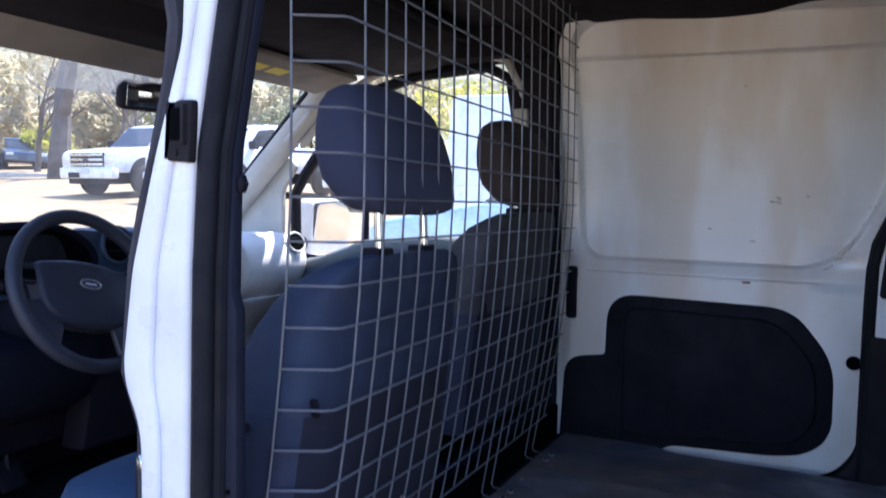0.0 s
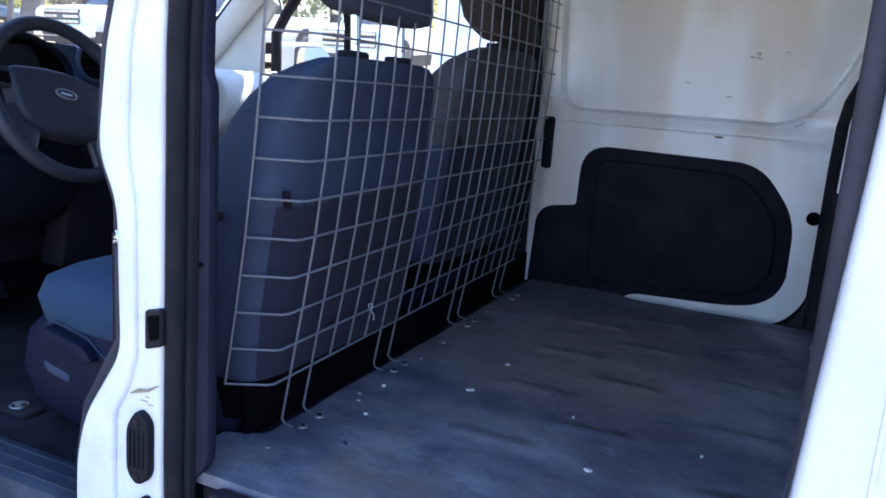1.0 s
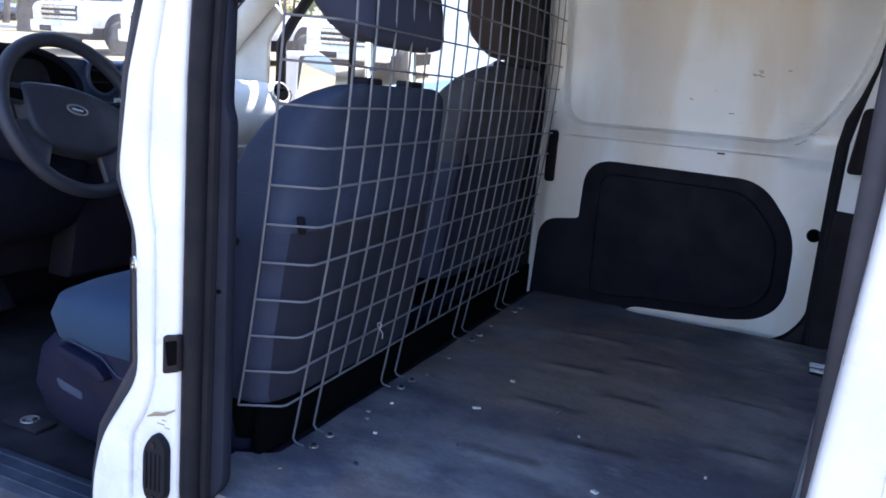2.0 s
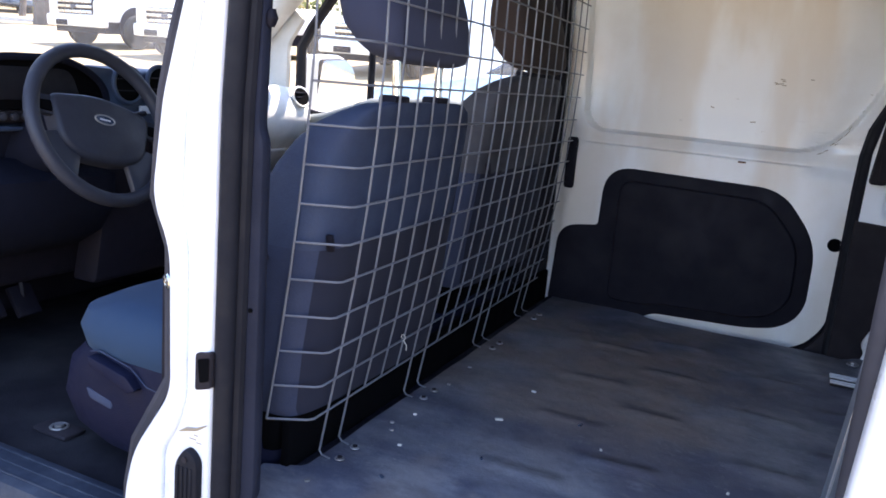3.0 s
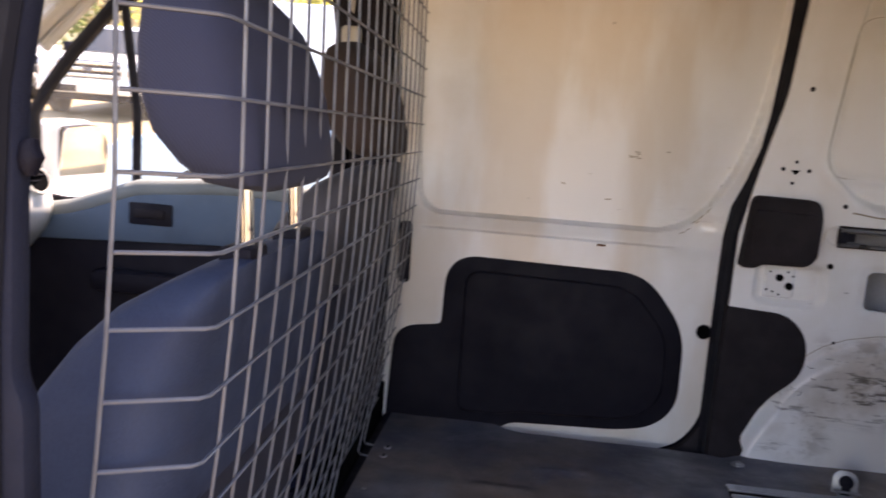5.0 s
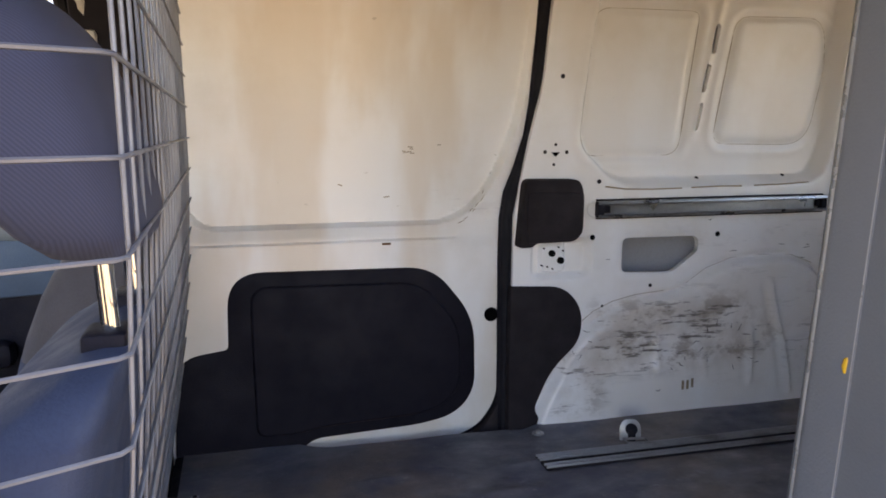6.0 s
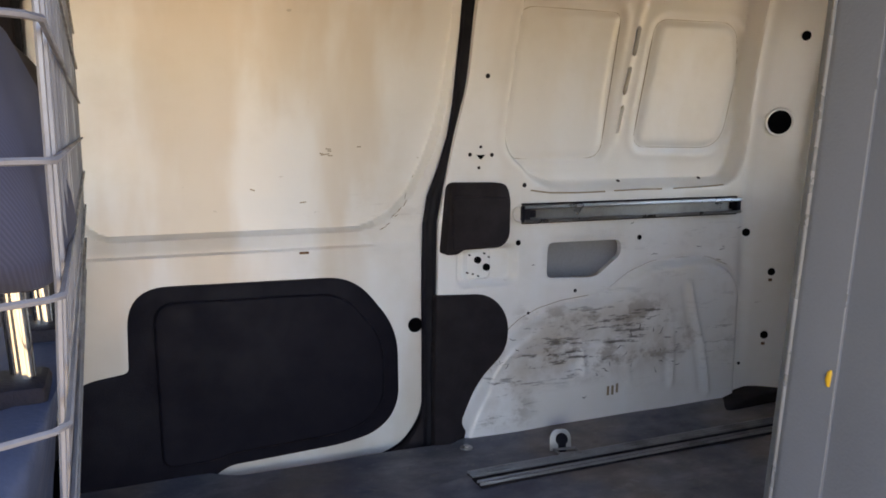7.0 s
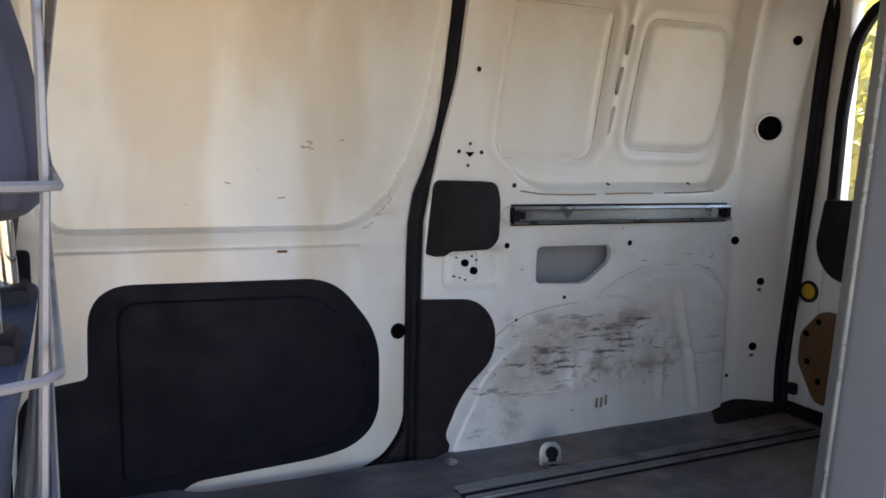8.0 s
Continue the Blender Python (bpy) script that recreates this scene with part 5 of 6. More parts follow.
part("rim", tube([wheel_pt(0.181 * math.cos(k * math.tau / 48), 0.181 * math.sin(k * math.tau / 48)) for k in range(48)], 0.0165, 12, closed=True), WHEEL, sw, "thick charcoal rim")
hub_out = arc_outline([(-0.138, 0.050, 0.03), (-0.03, 0.070, 0.05), (0.03, 0.070, 0.05), (0.138, 0.050, 0.03), (0.112, -0.065, 0.05), (0.05, -0.092, 0.04), (-0.05, -0.092, 0.04), (-0.112, -0.065, 0.05)], 5)
hub = part("hub", moved(prism(hub_out, -0.045, 0.004, "x", 0.014, 3), tilt), WHEEL, sw, "padded charcoal airbag cover")
for ys in (-1, 1):
    sk = part("spoke", moved(prism(arc_outline([(ys * 0.10, 0.048, 0.01), (ys * 0.182, 0.040, 0.01), (ys * 0.182, -0.005, 0.01), (ys * 0.10, 0.000, 0.01)]), -0.022, -0.004, "x", 0.005), tilt), WHEEL, sw)
    part("thumb_button", moved(prism(arc_outline([(ys * 0.132, 0.030, 0.006), (ys * 0.162, 0.026, 0.006), (ys * 0.160, 0.004, 0.006), (ys * 0.128, 0.004, 0.006)]), -0.008, 0.001, "x", 0.003), tilt), HOLE, sk)
    part("lower_spoke", moved(prism(arc_outline([(ys * 0.060, -0.080, 0.01), (ys * 0.110, -0.030, 0.02), (ys * 0.176, -0.050, 0.02), (ys * 0.105, -0.148, 0.02), (ys * 0.078, -0.150, 0.01)]), -0.026, -0.008, "x", 0.005), tilt), WHEEL_SATIN, sw)
part("badge_ring", moved(ring((0.005, 0.0, 0.012), (1, 0, 0), 0.026, 0.0022, 28, 6, 0.42), tilt), ZINC, hub, "oval metal badge")
part("badge_field", moved(prism([(0.024 * math.cos(k * math.tau / 24), 0.012 + 0.0095 * math.sin(k * math.tau / 24)) for k in range(24)], 0.003, 0.0055, "x"), tilt), CAR_DARK, hub)
part("badge_bar", moved(block(0.0055, 0.0065, -0.014, 0.014, 0.010, 0.0135), tilt), PLATE_GREY, hub)
part("stalk", tube([(-0.87, 0.36, 1.07), (-0.86, 0.47, 1.10), (-0.86, 0.52, 1.105)], 0.007, 8), BLACK_TRIM, sw)

# far front door
door_3 = structure("door_3", "closed front passenger door with grey trim", category="door")
part("door_trim", prism(arc_outline([(-1.42, 0.42, 0), (-0.20, 0.42, 0), (-0.19, 1.12, 0.03), (-0.45, 1.150, 0.06), (-0.72, 1.135, 0.05), (-0.92, 1.07, 0.08), (-1.08, 1.035, 0.05), (-1.42, 1.02, 0)], 6), 1.435, 1.50, bevel=0.012), BLACK_TRIM, door_3)
part("upper_trim", prism(arc_outline([(-1.05, 0.985, 0.02), (-0.20, 1.02, 0.02), (-0.20, 1.135, 0.03), (-0.45, 1.150, 0.06), (-0.72, 1.135, 0.05), (-0.90, 1.07, 0.06), (-1.05, 1.04, 0.02)], 6), 1.426, 1.44, bevel=0.006), DOOR_BLUE, door_3, "slate blue upper door trim")
part("door_top_roll", tube([(-1.10, 1.452, 1.040), (-0.93, 1.452, 1.072), (-0.74, 1.450, 1.140), (-0.45, 1.450, 1.165), (-0.20, 1.450, 1.150)], 0.028, 10), DOOR_SUNLIT, door_3, "padded door top in the sunlit trim tone")
part("door_skin", block(-1.42, -0.20, 1.515, 1.55, 0.40, 1.10, 0.01), WHITE_OUT, door_3)
hp = part("handle_plate", block(-0.755, -0.632, 1.420, 1.430, 1.048, 1.108, 0.006), BLACK_TRIM, door_3, "black inner handle plate")
part("handle_pull", block(-0.735, -0.650, 1.412, 1.422, 1.068, 1.092, 0.005), BLACK_CLAD, hp)
part("arm_rest", block(-0.85, -0.35, 1.38, 1.44, 0.86, 0.92, 0.02), BLACK_TRIM, door_3)
frame_pts = [(-1.082, 1.505, 1.11), (-1.086, 1.505, 1.325), (-1.035, 1.495, 1.400), (-0.945, 1.480, 1.505), (-0.82, 1.465, 1.632), (-0.70, 1.455, 1.69), (-0.55, 1.45, 1.728), (-0.30, 1.45, 1.745), (-0.215, 1.455, 1.70), (-0.185, 1.475, 1.50), (-0.185, 1.50, 1.14)]
part("window_frame", tube(frame_pts, 0.020, 8), RUBBER, door_3, "black window frame")
part("aperture_trim", tube([(-1.00, 1.425, 1.500), (-0.84, 1.415, 1.655), (-0.70, 1.405, 1.725), (-0.55, 1.40, 1.768), (-0.32, 1.40, 1.785), (-0.215, 1.405, 1.755), (-0.165, 1.42, 1.66), (-0.155, 1.44, 1.50)], 0.014, 8), BEIGE, door_3, "beige door opening trim")
part("sail_trim", prism(arc_outline([(-1.42, 1.02, 0), (-1.108, 1.045, 0.01), (-1.108, 1.335, 0.02), (-1.045, 1.425, 0.02), (-1.10, 1.470, 0.02), (-1.40, 1.22, 0.02)]), 1.448, 1.475, bevel=0.008), BEIGE, door_3, "beige corner trim under the pillar")
part("divider", tube([(-0.775, 1.50, 1.12), (-0.770, 1.488, 1.35), (-0.795, 1.458, 1.64)], 0.013, 8), RUBBER, door_3, "black window divider bar")
part("sill_gasket", tube([(-1.09, 1.50, 1.100), (-0.98, 1.50, 1.088), (-0.83, 1.50, 1.100), (-0.775, 1.50, 1.14), (-0.2, 1.50, 1.15)], 0.010, 8), RUBBER, door_3)
part("grab_handle", tube([(-1.06, 1.40, 1.50), (-1.03, 1.37, 1.51), (-0.93, 1.36, 1.60), (-0.92, 1.385, 1.625)], 0.011, 8), BEIGE, door_3, "beige grab handle")
wb = bmesh.new()
wb.faces.new([wb.verts.new(p) for p in ((-1.09, 1.512, 1.11), (-0.20, 1.512, 1.12), (-0.20, 1.462, 1.70), (-0.55, 1.455, 1.73), (-0.80, 1.466, 1.64), (-1.09, 1.50, 1.33))])
dw = part("door_window", wb, GLASS, door_3, "clear door window", False)
dw.visible_shadow = False
part("rear_post", block(-0.20, -0.05, 1.50, 1.55, 0.4, 1.88), WHITE_OUT, door_3)
wm = thing("wing_mirror", (-1.1, 1.55, 1.11), "white-cased exterior wing mirror beyond the passenger window", "mirror")
part("case", prism(arc_outline([(1.60, 1.085, 0.03), (1.605, 1.300, 0.03), (1.80, 1.315, 0.05), (1.885, 1.25, 0.06), (1.88, 1.095, 0.04)]), -1.19, -1.08, "x", 0.02), WHITE_OUT, wm)
nod = Matrix.Translation((-1.085, 1.70, 1.20)) @ Matrix.Rotation(radians(7), 4, "Y") @ Matrix.Translation((1.060, -1.70, -1.20))
part("glass_rim", moved(prism(arc_outline([(1.612, 1.097, 0.02), (1.617, 1.290, 0.02), (1.795, 1.303, 0.05), (1.872, 1.244, 0.05), (1.868, 1.106, 0.03)]), -1.070, -1.052, "x", 0.003), nod), RUBBER, wm, "black glass surround")
part("glass", moved(prism(arc_outline([(1.615, 1.100, 0.02), (1.620, 1.287, 0.02), (1.793, 1.300, 0.05), (1.869, 1.243, 0.05), (1.865, 1.109, 0.03)]), -1.054, -1.048, "x"), nod), MIRROR, wm, "mirror glass")
part("arm", tube([(-1.14, 1.53, 1.12), (-1.12, 1.65, 1.14)], 0.03, 10), BLACK_TRIM, wm)

# ---------------------------------------------------------------- seats
def seat(name, yc, x, z, cloth, label, group):
    """A front seat whose back rests at x, with its top raised by z."""
    s = thing(name, (x - 0.25, yc, 0.455), label, "seat", group)

    def rear(h):
        return x + 0.005 + (h - 0.675) * 0.102 - 0.012

    def section(h, depth, half):
        return (h + z, rear(h) - depth / 2 + (0.0 if h < 1.12 else (h - 1.12) * 0.10), yc, depth / 2, half)

    upper = [section(*r) for r in ((0.970, 0.186, 0.278), (1.00, 0.18, 0.277), (1.06, 0.162, 0.272), (1.10, 0.145, 0.265), (1.14, 0.122, 0.254), (1.172, 0.098, 0.236), (1.194, 0.066, 0.210), (1.207, 0.046, 0.175), (1.212, 0.025, 0.13))]
    lower = [section(*r) for r in ((0.675, 0.17, 0.272), (0.69, 0.185, 0.281), (0.80, 0.20, 0.285), (0.92, 0.195, 0.281), (0.968, 0.187, 0.2785), (0.974, 0.180, 0.276))]
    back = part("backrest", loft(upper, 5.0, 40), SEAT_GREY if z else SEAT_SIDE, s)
    # Lower rear is a darker charcoal; the lower side has painted shade.
    for name, keep_rear, mat, lab in (("lower_rear", True, SEAT_LOW, "darker charcoal lower seat back"), ("shaded_side", False, SEAT_SHADED, "lower seat side with shade put into its slate colour")):
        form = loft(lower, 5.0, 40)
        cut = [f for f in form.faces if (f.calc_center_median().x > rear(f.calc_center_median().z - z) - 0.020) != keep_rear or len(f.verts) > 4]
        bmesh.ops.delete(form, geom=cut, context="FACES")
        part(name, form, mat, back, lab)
    part("recline_pivot", disc((x - 0.084, yc - 0.2735, 0.948 + z), (0, -1, 0), 0.008, 0.012, 16, 0.003), BLACK_TRIM, back, "black recline pivot cap")
    # Base coloured near-black, so the shade below the backrest is painted in.
    part("lower_shell", loft([(h + z, rear(h) - 0.105, yc, d, w) for h, d, w in ((0.575, 0.06, 0.24), (0.60, 0.075, 0.262), (0.672, 0.082, 0.270), (0.690, 0.080, 0.268))], 5.0, 36), HOLE, s, "seat back base in near-black, its shade put into the colour")
    part("tag", moved(block(-0.009, 0.003, -0.0035, 0.0035, -0.014, 0.014, 0.001), pose(rear(0.985) - 0.002, yc - 0.247, 0.984 + z, 14, 0, 0)), BLACK_TRIM, back, "small black fabric tag")
    part("wire_cover", block(rear(0.7) - 0.07, rear(0.7) - 0.035, yc - 0.24, yc + 0.24, 0.50, 0.66, 0.01), BLACK_TRIM, back)
    hr = []
    low = -0.055 if z else 0.0
    ahead = 0.006 if z else 0.0
    for h, xf, xr, half in ((1.277, 0.022, 0.050, 0.080), (1.281, 0.006, 0.058, 0.115), (1.287, -0.015, 0.064, 0.145), (1.305, -0.038, 0.068, 0.163), (1.335, -0.066, 0.064, 0.172), (1.38, -0.082, 0.056, 0.172), (1.42, -0.086, 0.044, 0.164), (1.46, -0.086, 0.026, 0.150), (1.482, -0.080, 0.008, 0.128), (1.496, -0.066, -0.006, 0.098), (1.503, -0.045, -0.018, 0.055)):
        hr.append((h + z + low, x + ahead + (xf + xr) / 2 + 0.004, yc + 0.009, (xr - xf) / 2 - 0.003, half + 0.001))
    part("headrest", loft(hr, 3.8, 44), SEAT_BROWN if z else SEAT, s, "padded brown cloth headrest" if z else "padded blue-grey cloth headrest")
    for dy in (-0.097, 0.065):
        po = part("headrest_post", tube([(x + 0.040, yc + dy, 1.190 + z), (x + 0.034, yc + dy, 1.30 + z + low)], 0.0078, 14), CHROME, s, "chrome headrest post")
        part("post_guide", block(x + 0.036 - 0.019, x + 0.036 + 0.017, yc + dy - 0.026, yc + dy + 0.026, 1.198 + z, 1.223 + z, 0.005), BLACK_TRIM, po, "black plastic post guide")
    cs = []
    for h, xc, hx, half in ((0.66, -0.30, 0.22, 0.25), (0.69, -0.30, 0.265, 0.275), (0.73, -0.305, 0.275, 0.28), (0.765, -0.30, 0.265, 0.272), (0.785, -0.29, 0.235, 0.25), (0.792, -0.28, 0.18, 0.20)):
        cs.append((h + z * 0.4, x + xc, yc, hx, half))
    part("cushion", loft(cs, 5.5, 44), cloth, s, "blue cloth seat cushion")
    val = part("valance", loft([(0.490, x - 0.31, yc, 0.23, 0.250), (0.525, x - 0.325, yc, 0.275, 0.268), (0.58, x - 0.330, yc, 0.294, 0.277), (0.655, x - 0.318, yc, 0.284, 0.280), (0.690 + z * 0.4, x - 0.305, yc, 0.262, 0.272)], 6.0, 44), SEAT_PLASTIC, s, "dark blue plastic seat side")
    part("recline_lever", prism(arc_outline([(x - 0.475, 0.692, 0.008), (x - 0.375, 0.672, 0.008), (x - 0.350, 0.650, 0.006), (x - 0.37, 0.640, 0.006), (x - 0.47, 0.672, 0.006)]), yc - 0.298, yc - 0.272, bevel=0.006), SEAT_PLASTIC, val, "long adjusting lever")
    part("trim_line", tube([(x - 0.49, yc - 0.274, 0.690), (x - 0.46, yc - 0.279, 0.699), (x - 0.38, yc - 0.280, 0.684), (x - 0.34, yc - 0.280, 0.655), (x - 0.22, yc - 0.279, 0.640)], 0.0013, 6), SEAT_SIDE, val, "pale worn trim line")
    # Paler piece that paints the glossy reflection on the valance.
    part("sheen_patch", prism(arc_outline([(x - 0.50, 0.618, 0.01), (x - 0.43, 0.602, 0.01), (x - 0.43, 0.585, 0.01), (x - 0.49, 0.596, 0.01)]), yc - 0.2785, yc - 0.268, bevel=0.002), SEAT_SIDE, val, "pale patch painted as a highlight")
    foot = part("rail_foot", block(x - 0.70, x - 0.60, yc - 0.245, yc - 0.190, 0.454, 0.466, 0.008), BLACK_CLAD, s, "dull metal seat rail foot")
    part("foot_bolt", merged(ring((x - 0.65, yc - 0.217, 0.467), (0, 0, 1), 0.017, 0.0028, 18, 6), disc((x - 0.65, yc - 0.217, 0.465), (0, 0, 1), 0.010, 0.008, 6)), ZINC, foot, "worn steel bolt")
    part("pedestal", block(x - 0.48, x - 0.12, yc - 0.20, yc + 0.20, 0.43, 0.56, 0.02), BLACK_TRIM, s)
    return s


driver = seat("driver_seat", 0.300, 0.0, 0.0, CUSHION, "blue-grey cloth driver seat with padded headrest", "front seats")
passenger = seat("passenger_seat", 1.03, -0.03, 0.07, CUSHION, "blue-grey cloth passenger seat behind wire partition", "front seats")
buckle = thing("seat_belt_buckle", (-0.20, -0.02, 0.86), "steel seat belt anchor beside the driver seat", "seat belt")
part("bolt", ring((-0.150, -0.126, 0.924), (0.5, 1, 0), 0.009, 0.0035, 16, 6), CHROME, buckle)
part("webbing", block(-0.166, -0.140, -0.121, -0.118, 0.66, 0.93, 0.001), BLACK_TRIM, buckle, "black belt webbing")

belt = thing("seat_belt", (-0.16, 1.40, 1.2), "pale seat belt guide on the passenger door pillar", "seat belt")
part("guide", block(-0.185, -0.135, 1.385, 1.412, 1.50, 1.60, 0.010), BEIGE, belt, "beige plastic belt guide")
part("webbing", tube([(-0.16, 1.395, 1.50), (-0.165, 1.40, 1.2), (-0.17, 1.405, 0.7)], 0.010, 6), BLACK_TRIM, belt, "black belt webbing")

# ---------------------------------------------------------------- wire partition
STEP = 0.0665


def wire_x(y, z):
    u = min(max((z - 0.675) / 0.68, 0.0), 1.0)
    return 0.005 + 0.13 * min(z - 0.675, 0) + 0.069 * (1 - (1 - u) ** 2.0) - 0.02 * max(z - 1.36, 0) - 0.02 * (y - 0.05)


def edge_x(z):
    u = min(max((z - 0.675) / 0.68, -0.15), 1.0)
    return -0.062 + 0.0605 * (1 - (1 - u) ** 1.7) - 0.02 * max(z - 1.36, 0)


grille = thing("wire_partition", (0.0, 0.68, FLOOR), "grey coated wire mesh partition behind the seats", "partition")
R = 0.0020
rows_z = [0.674 + 0.0624 * k + max(k - 8, 0) * 0.0028 for k in range(19)]
cols_y = [0.103 + STEP * k for k in range(19)]
for z in rows_z:
    pts = [(edge_x(z) + 0.003, 0.012, z), (wire_x(0.05, z) - 0.006, 0.046, z), (wire_x(0.056, z), 0.056, z), (wire_x(0.4, z), 0.4, z), (wire_x(1.320, z), 1.320, z)]
    part("cross_wire", tube(pts, R, 6), GREY_WIRE, grille)
part("edge_wire", tube([(edge_x(z), 0.014, z) for z in (0.672, 0.8, 0.92, 1.04, 1.16, 1.3, 1.45, 1.878)], R, 6), GREY_WIRE, grille)
footed = {0, 1, 5, 6, 11, 12, 16, 17}
for k, y in enumerate(cols_y):
    low = FLOOR + 0.006 if k in footed else 0.670
    pts = [(wire_x(y, h) - 0.0038, y, h) for h in (low, 0.8, 0.92, 1.04, 1.16, 1.3, 1.45, 1.878)]
    if k in footed:
        pts = [(wire_x(y, low) + 0.020, y - 0.002, low - 0.002), (wire_x(y, low) + 0.003, y, low - 0.001), (wire_x(y, low + 0.006) - 0.0038, y, low + 0.006)] + pts[1:]
    part("upright_wire", tube(pts, R, 6), GREY_WIRE, grille)
for k in (0, 5, 11, 16):
    y = cols_y[k] + STEP / 2
    for dy in (-0.026, 0.026):
        clip = part("foot_washer", disc((0.028, y + dy, FLOOR + 0.003), (0, 0, 1), 0.009, 0.003, 14, 0.0008), ZINC, grille, "dull zinc washer")
        part("screw_head", disc((0.028, y + dy, FLOOR + 0.0055), (0, 0, 1), 0.005, 0.003, 8, 0.001), BLACK_CLAD, clip)
tie = thing("cable_tie", (0.01, 0.33, 0.73), "cut white cable tie on the wire mesh", "cable tie")
part("loop", ring((wire_x(0.36, 0.74), 0.356, 0.742), (0.2, 1, 0.1), 0.005, 0.0009, 12, 5), PAPER, tie)
part("tail", tube([(wire_x(0.36, 0.74), 0.356, 0.736), (0.018, 0.360, 0.724), (0.021, 0.354, 0.716)], 0.0009, 5), PAPER, tie)

# ---------------------------------------------------------------- shelving unit by the near wall
rack = thing("shelving_unit", (0.85, 0.15, FLOOR), "grey powder-coated steel shelving end panel", "shelving")
rack_lean = Matrix(((1, 0, 0.08, -0.100), (0, 1, 0, 0), (0, 0, 1, 0), (0, 0, 0, 1)))
part("end_panel", moved(block(0.848, 0.853, -0.02, 0.300, FLOOR + 0.004, 1.84, 0.001), rack_lean), SHELF, rack)
part("upright", moved(prism(arc_outline([(0.8445, 0.252, 0.001), (0.8445, 0.316, 0.008), (0.852, 0.327, 0.004), (0.864, 0.350, 0.006), (0.892, 0.352, 0.002), (0.892, 0.346, 0.002), (0.867, 0.344, 0.004), (0.8485, 0.312, 0.006), (0.8485, 0.252, 0)], 5), FLOOR + 0.004, 1.84, "z"), rack_lean), SHELF, rack, "folded steel upright")
# Pale beads draw the highlights on the upright's corner and fold.
part("edge_bead", moved(tube([(0.8495, 0.3225, FLOOR + 0.004), (0.8495, 0.3225, 1.84)], 0.0042, 8), rack_lean), SHELF_EDGE, rack, "pale bead painted as the edge highlight")
part("fold_bead", moved(tube([(0.8448, 0.2525, FLOOR + 0.004), (0.8448, 0.2525, 1.84)], 0.0008, 6), rack_lean), SHELF_EDGE, rack)
for z in (0.66, 0.80):
    part("edge_chip", moved(block(0.858, 0.866, 0.340, 0.3525, z, z + 0.012, 0.001), rack_lean), BROWN, rack)
part("yellow_dab", moved(loft([(1.099, 0.8437, 0.2600, 0.0012, 0.002), (1.107, 0.8432, 0.2610, 0.0018, 0.0038), (1.115, 0.8434, 0.2600, 0.0015, 0.0034), (1.118, 0.8440, 0.2595, 0.0008, 0.0015)], 2.2, 12), rack_lean), YELLOW, rack, "dab of yellow paint")
for k, z in enumerate((0.95, 1.35, 1.75)):
    part("shelf_board", block(0.858, 2.00, -0.02, 0.318, z, z + 0.02, 0.002), SHELF, rack)

# ---------------------------------------------------------------- running gear under the van
chassis = structure("chassis", "plain underbody and wheels of the white van", category="vehicle body")
part("underbody", block(-1.9, 2.0, 0.05, 1.38, 0.26, 0.40), BLACK_TRIM, chassis)
for x in (-1.35, 1.45):
    for y, side in ((-0.02, -1), (1.47, 1)):
        wheel = part("wheel", disc((x, y - side * 0.02, 0.28 + ground_z(x, y)), (0, side, 0), 0.28, 0.17, 36, 0.03), TYRE, chassis, "black van tyre")
        part("rim", disc((x, y + side * 0.148, 0.28 + ground_z(x, y)), (0, side, 0), 0.19, 0.008, 28, 0.003), ZINC, wheel)
part("nose", prism(arc_outline([(-2.32, 0.32, 0.06), (-1.55, 0.32, 0), (-1.55, 1.07, 0), (-2.15, 1.00, 0.12), (-2.34, 0.80, 0.1)], 6), -0.06, 1.50, bevel=0.05), WHITE_OUT, chassis, "plain white van nose")

# ---------------------------------------------------------------- small things on the cargo floor
track = thing("floor_track", (1.4, 1.24, FLOOR), "worn aluminium lashing track on the floor", "track")
part("base_strip", block(0.832, 1.93, 1.158, 1.238, FLOOR + 0.001, FLOOR + 0.006, 0.001), BLACK_CLAD, track, "dark grimy track base")
for y, w in ((1.162, 0.004), (1.178, 0.003), (1.206, 0.005), (1.219, 0.004), (1.231, 0.005)):
    part("track_ridge", block(0.832, 1.93, y, y + w, FLOOR + 0.005, FLOOR + 0.012, 0.001), ALU, track)
ringx = thing("lashing_ring", (1.112, 1.275, FLOOR), "folding steel lashing ring at the side wall foot", "lashing ring")
arch_plate = arc_outline([(-0.028, -0.004, 0), (0.028, -0.004, 0), (0.028, 0.034, 0.016), (0.016, 0.050, 0.012), (-0.016, 0.050, 0.012), (-0.028, 0.034, 0.016)])
part("plate", moved(prism(arch_plate, -0.003, 0.003, bevel=0.0015), pose(1.112, 1.278, FLOOR + 0.006, -10, 0, -12)), PALE_STEEL, ringx, "pale steel arch plate")
part("hook", moved(merged(disc((0, 0, 0.026), (0, -1, 0), 0.0155, 0.012, 18, 0.003), block(-0.009, 0.009, -0.014, 0.0, -0.004, 0.026, 0.003)), pose(1.112, 1.274, FLOOR + 0.006, -10, 0, -12)), BLACK_TRIM, ringx, "black hook inside the plate")
part("loop", tube([(1.083, 1.262, FLOOR + 0.014), (1.086, 1.238, FLOOR + 0.012), (1.140, 1.228, FLOOR + 0.012), (1.139, 1.252, FLOOR + 0.014)], 0.0035, 8, closed=True), ZINC, ringx, "folded dull steel loop")
lt = thing("floor_anchor", (0.90, 1.36, FLOOR), "small dull floor anchor bolt", "anchor")
part("washer", disc((0.892, 1.372, FLOOR + 0.004), (0, 0, 1), 0.016, 0.005, 16, 0.001), ZINC, lt)
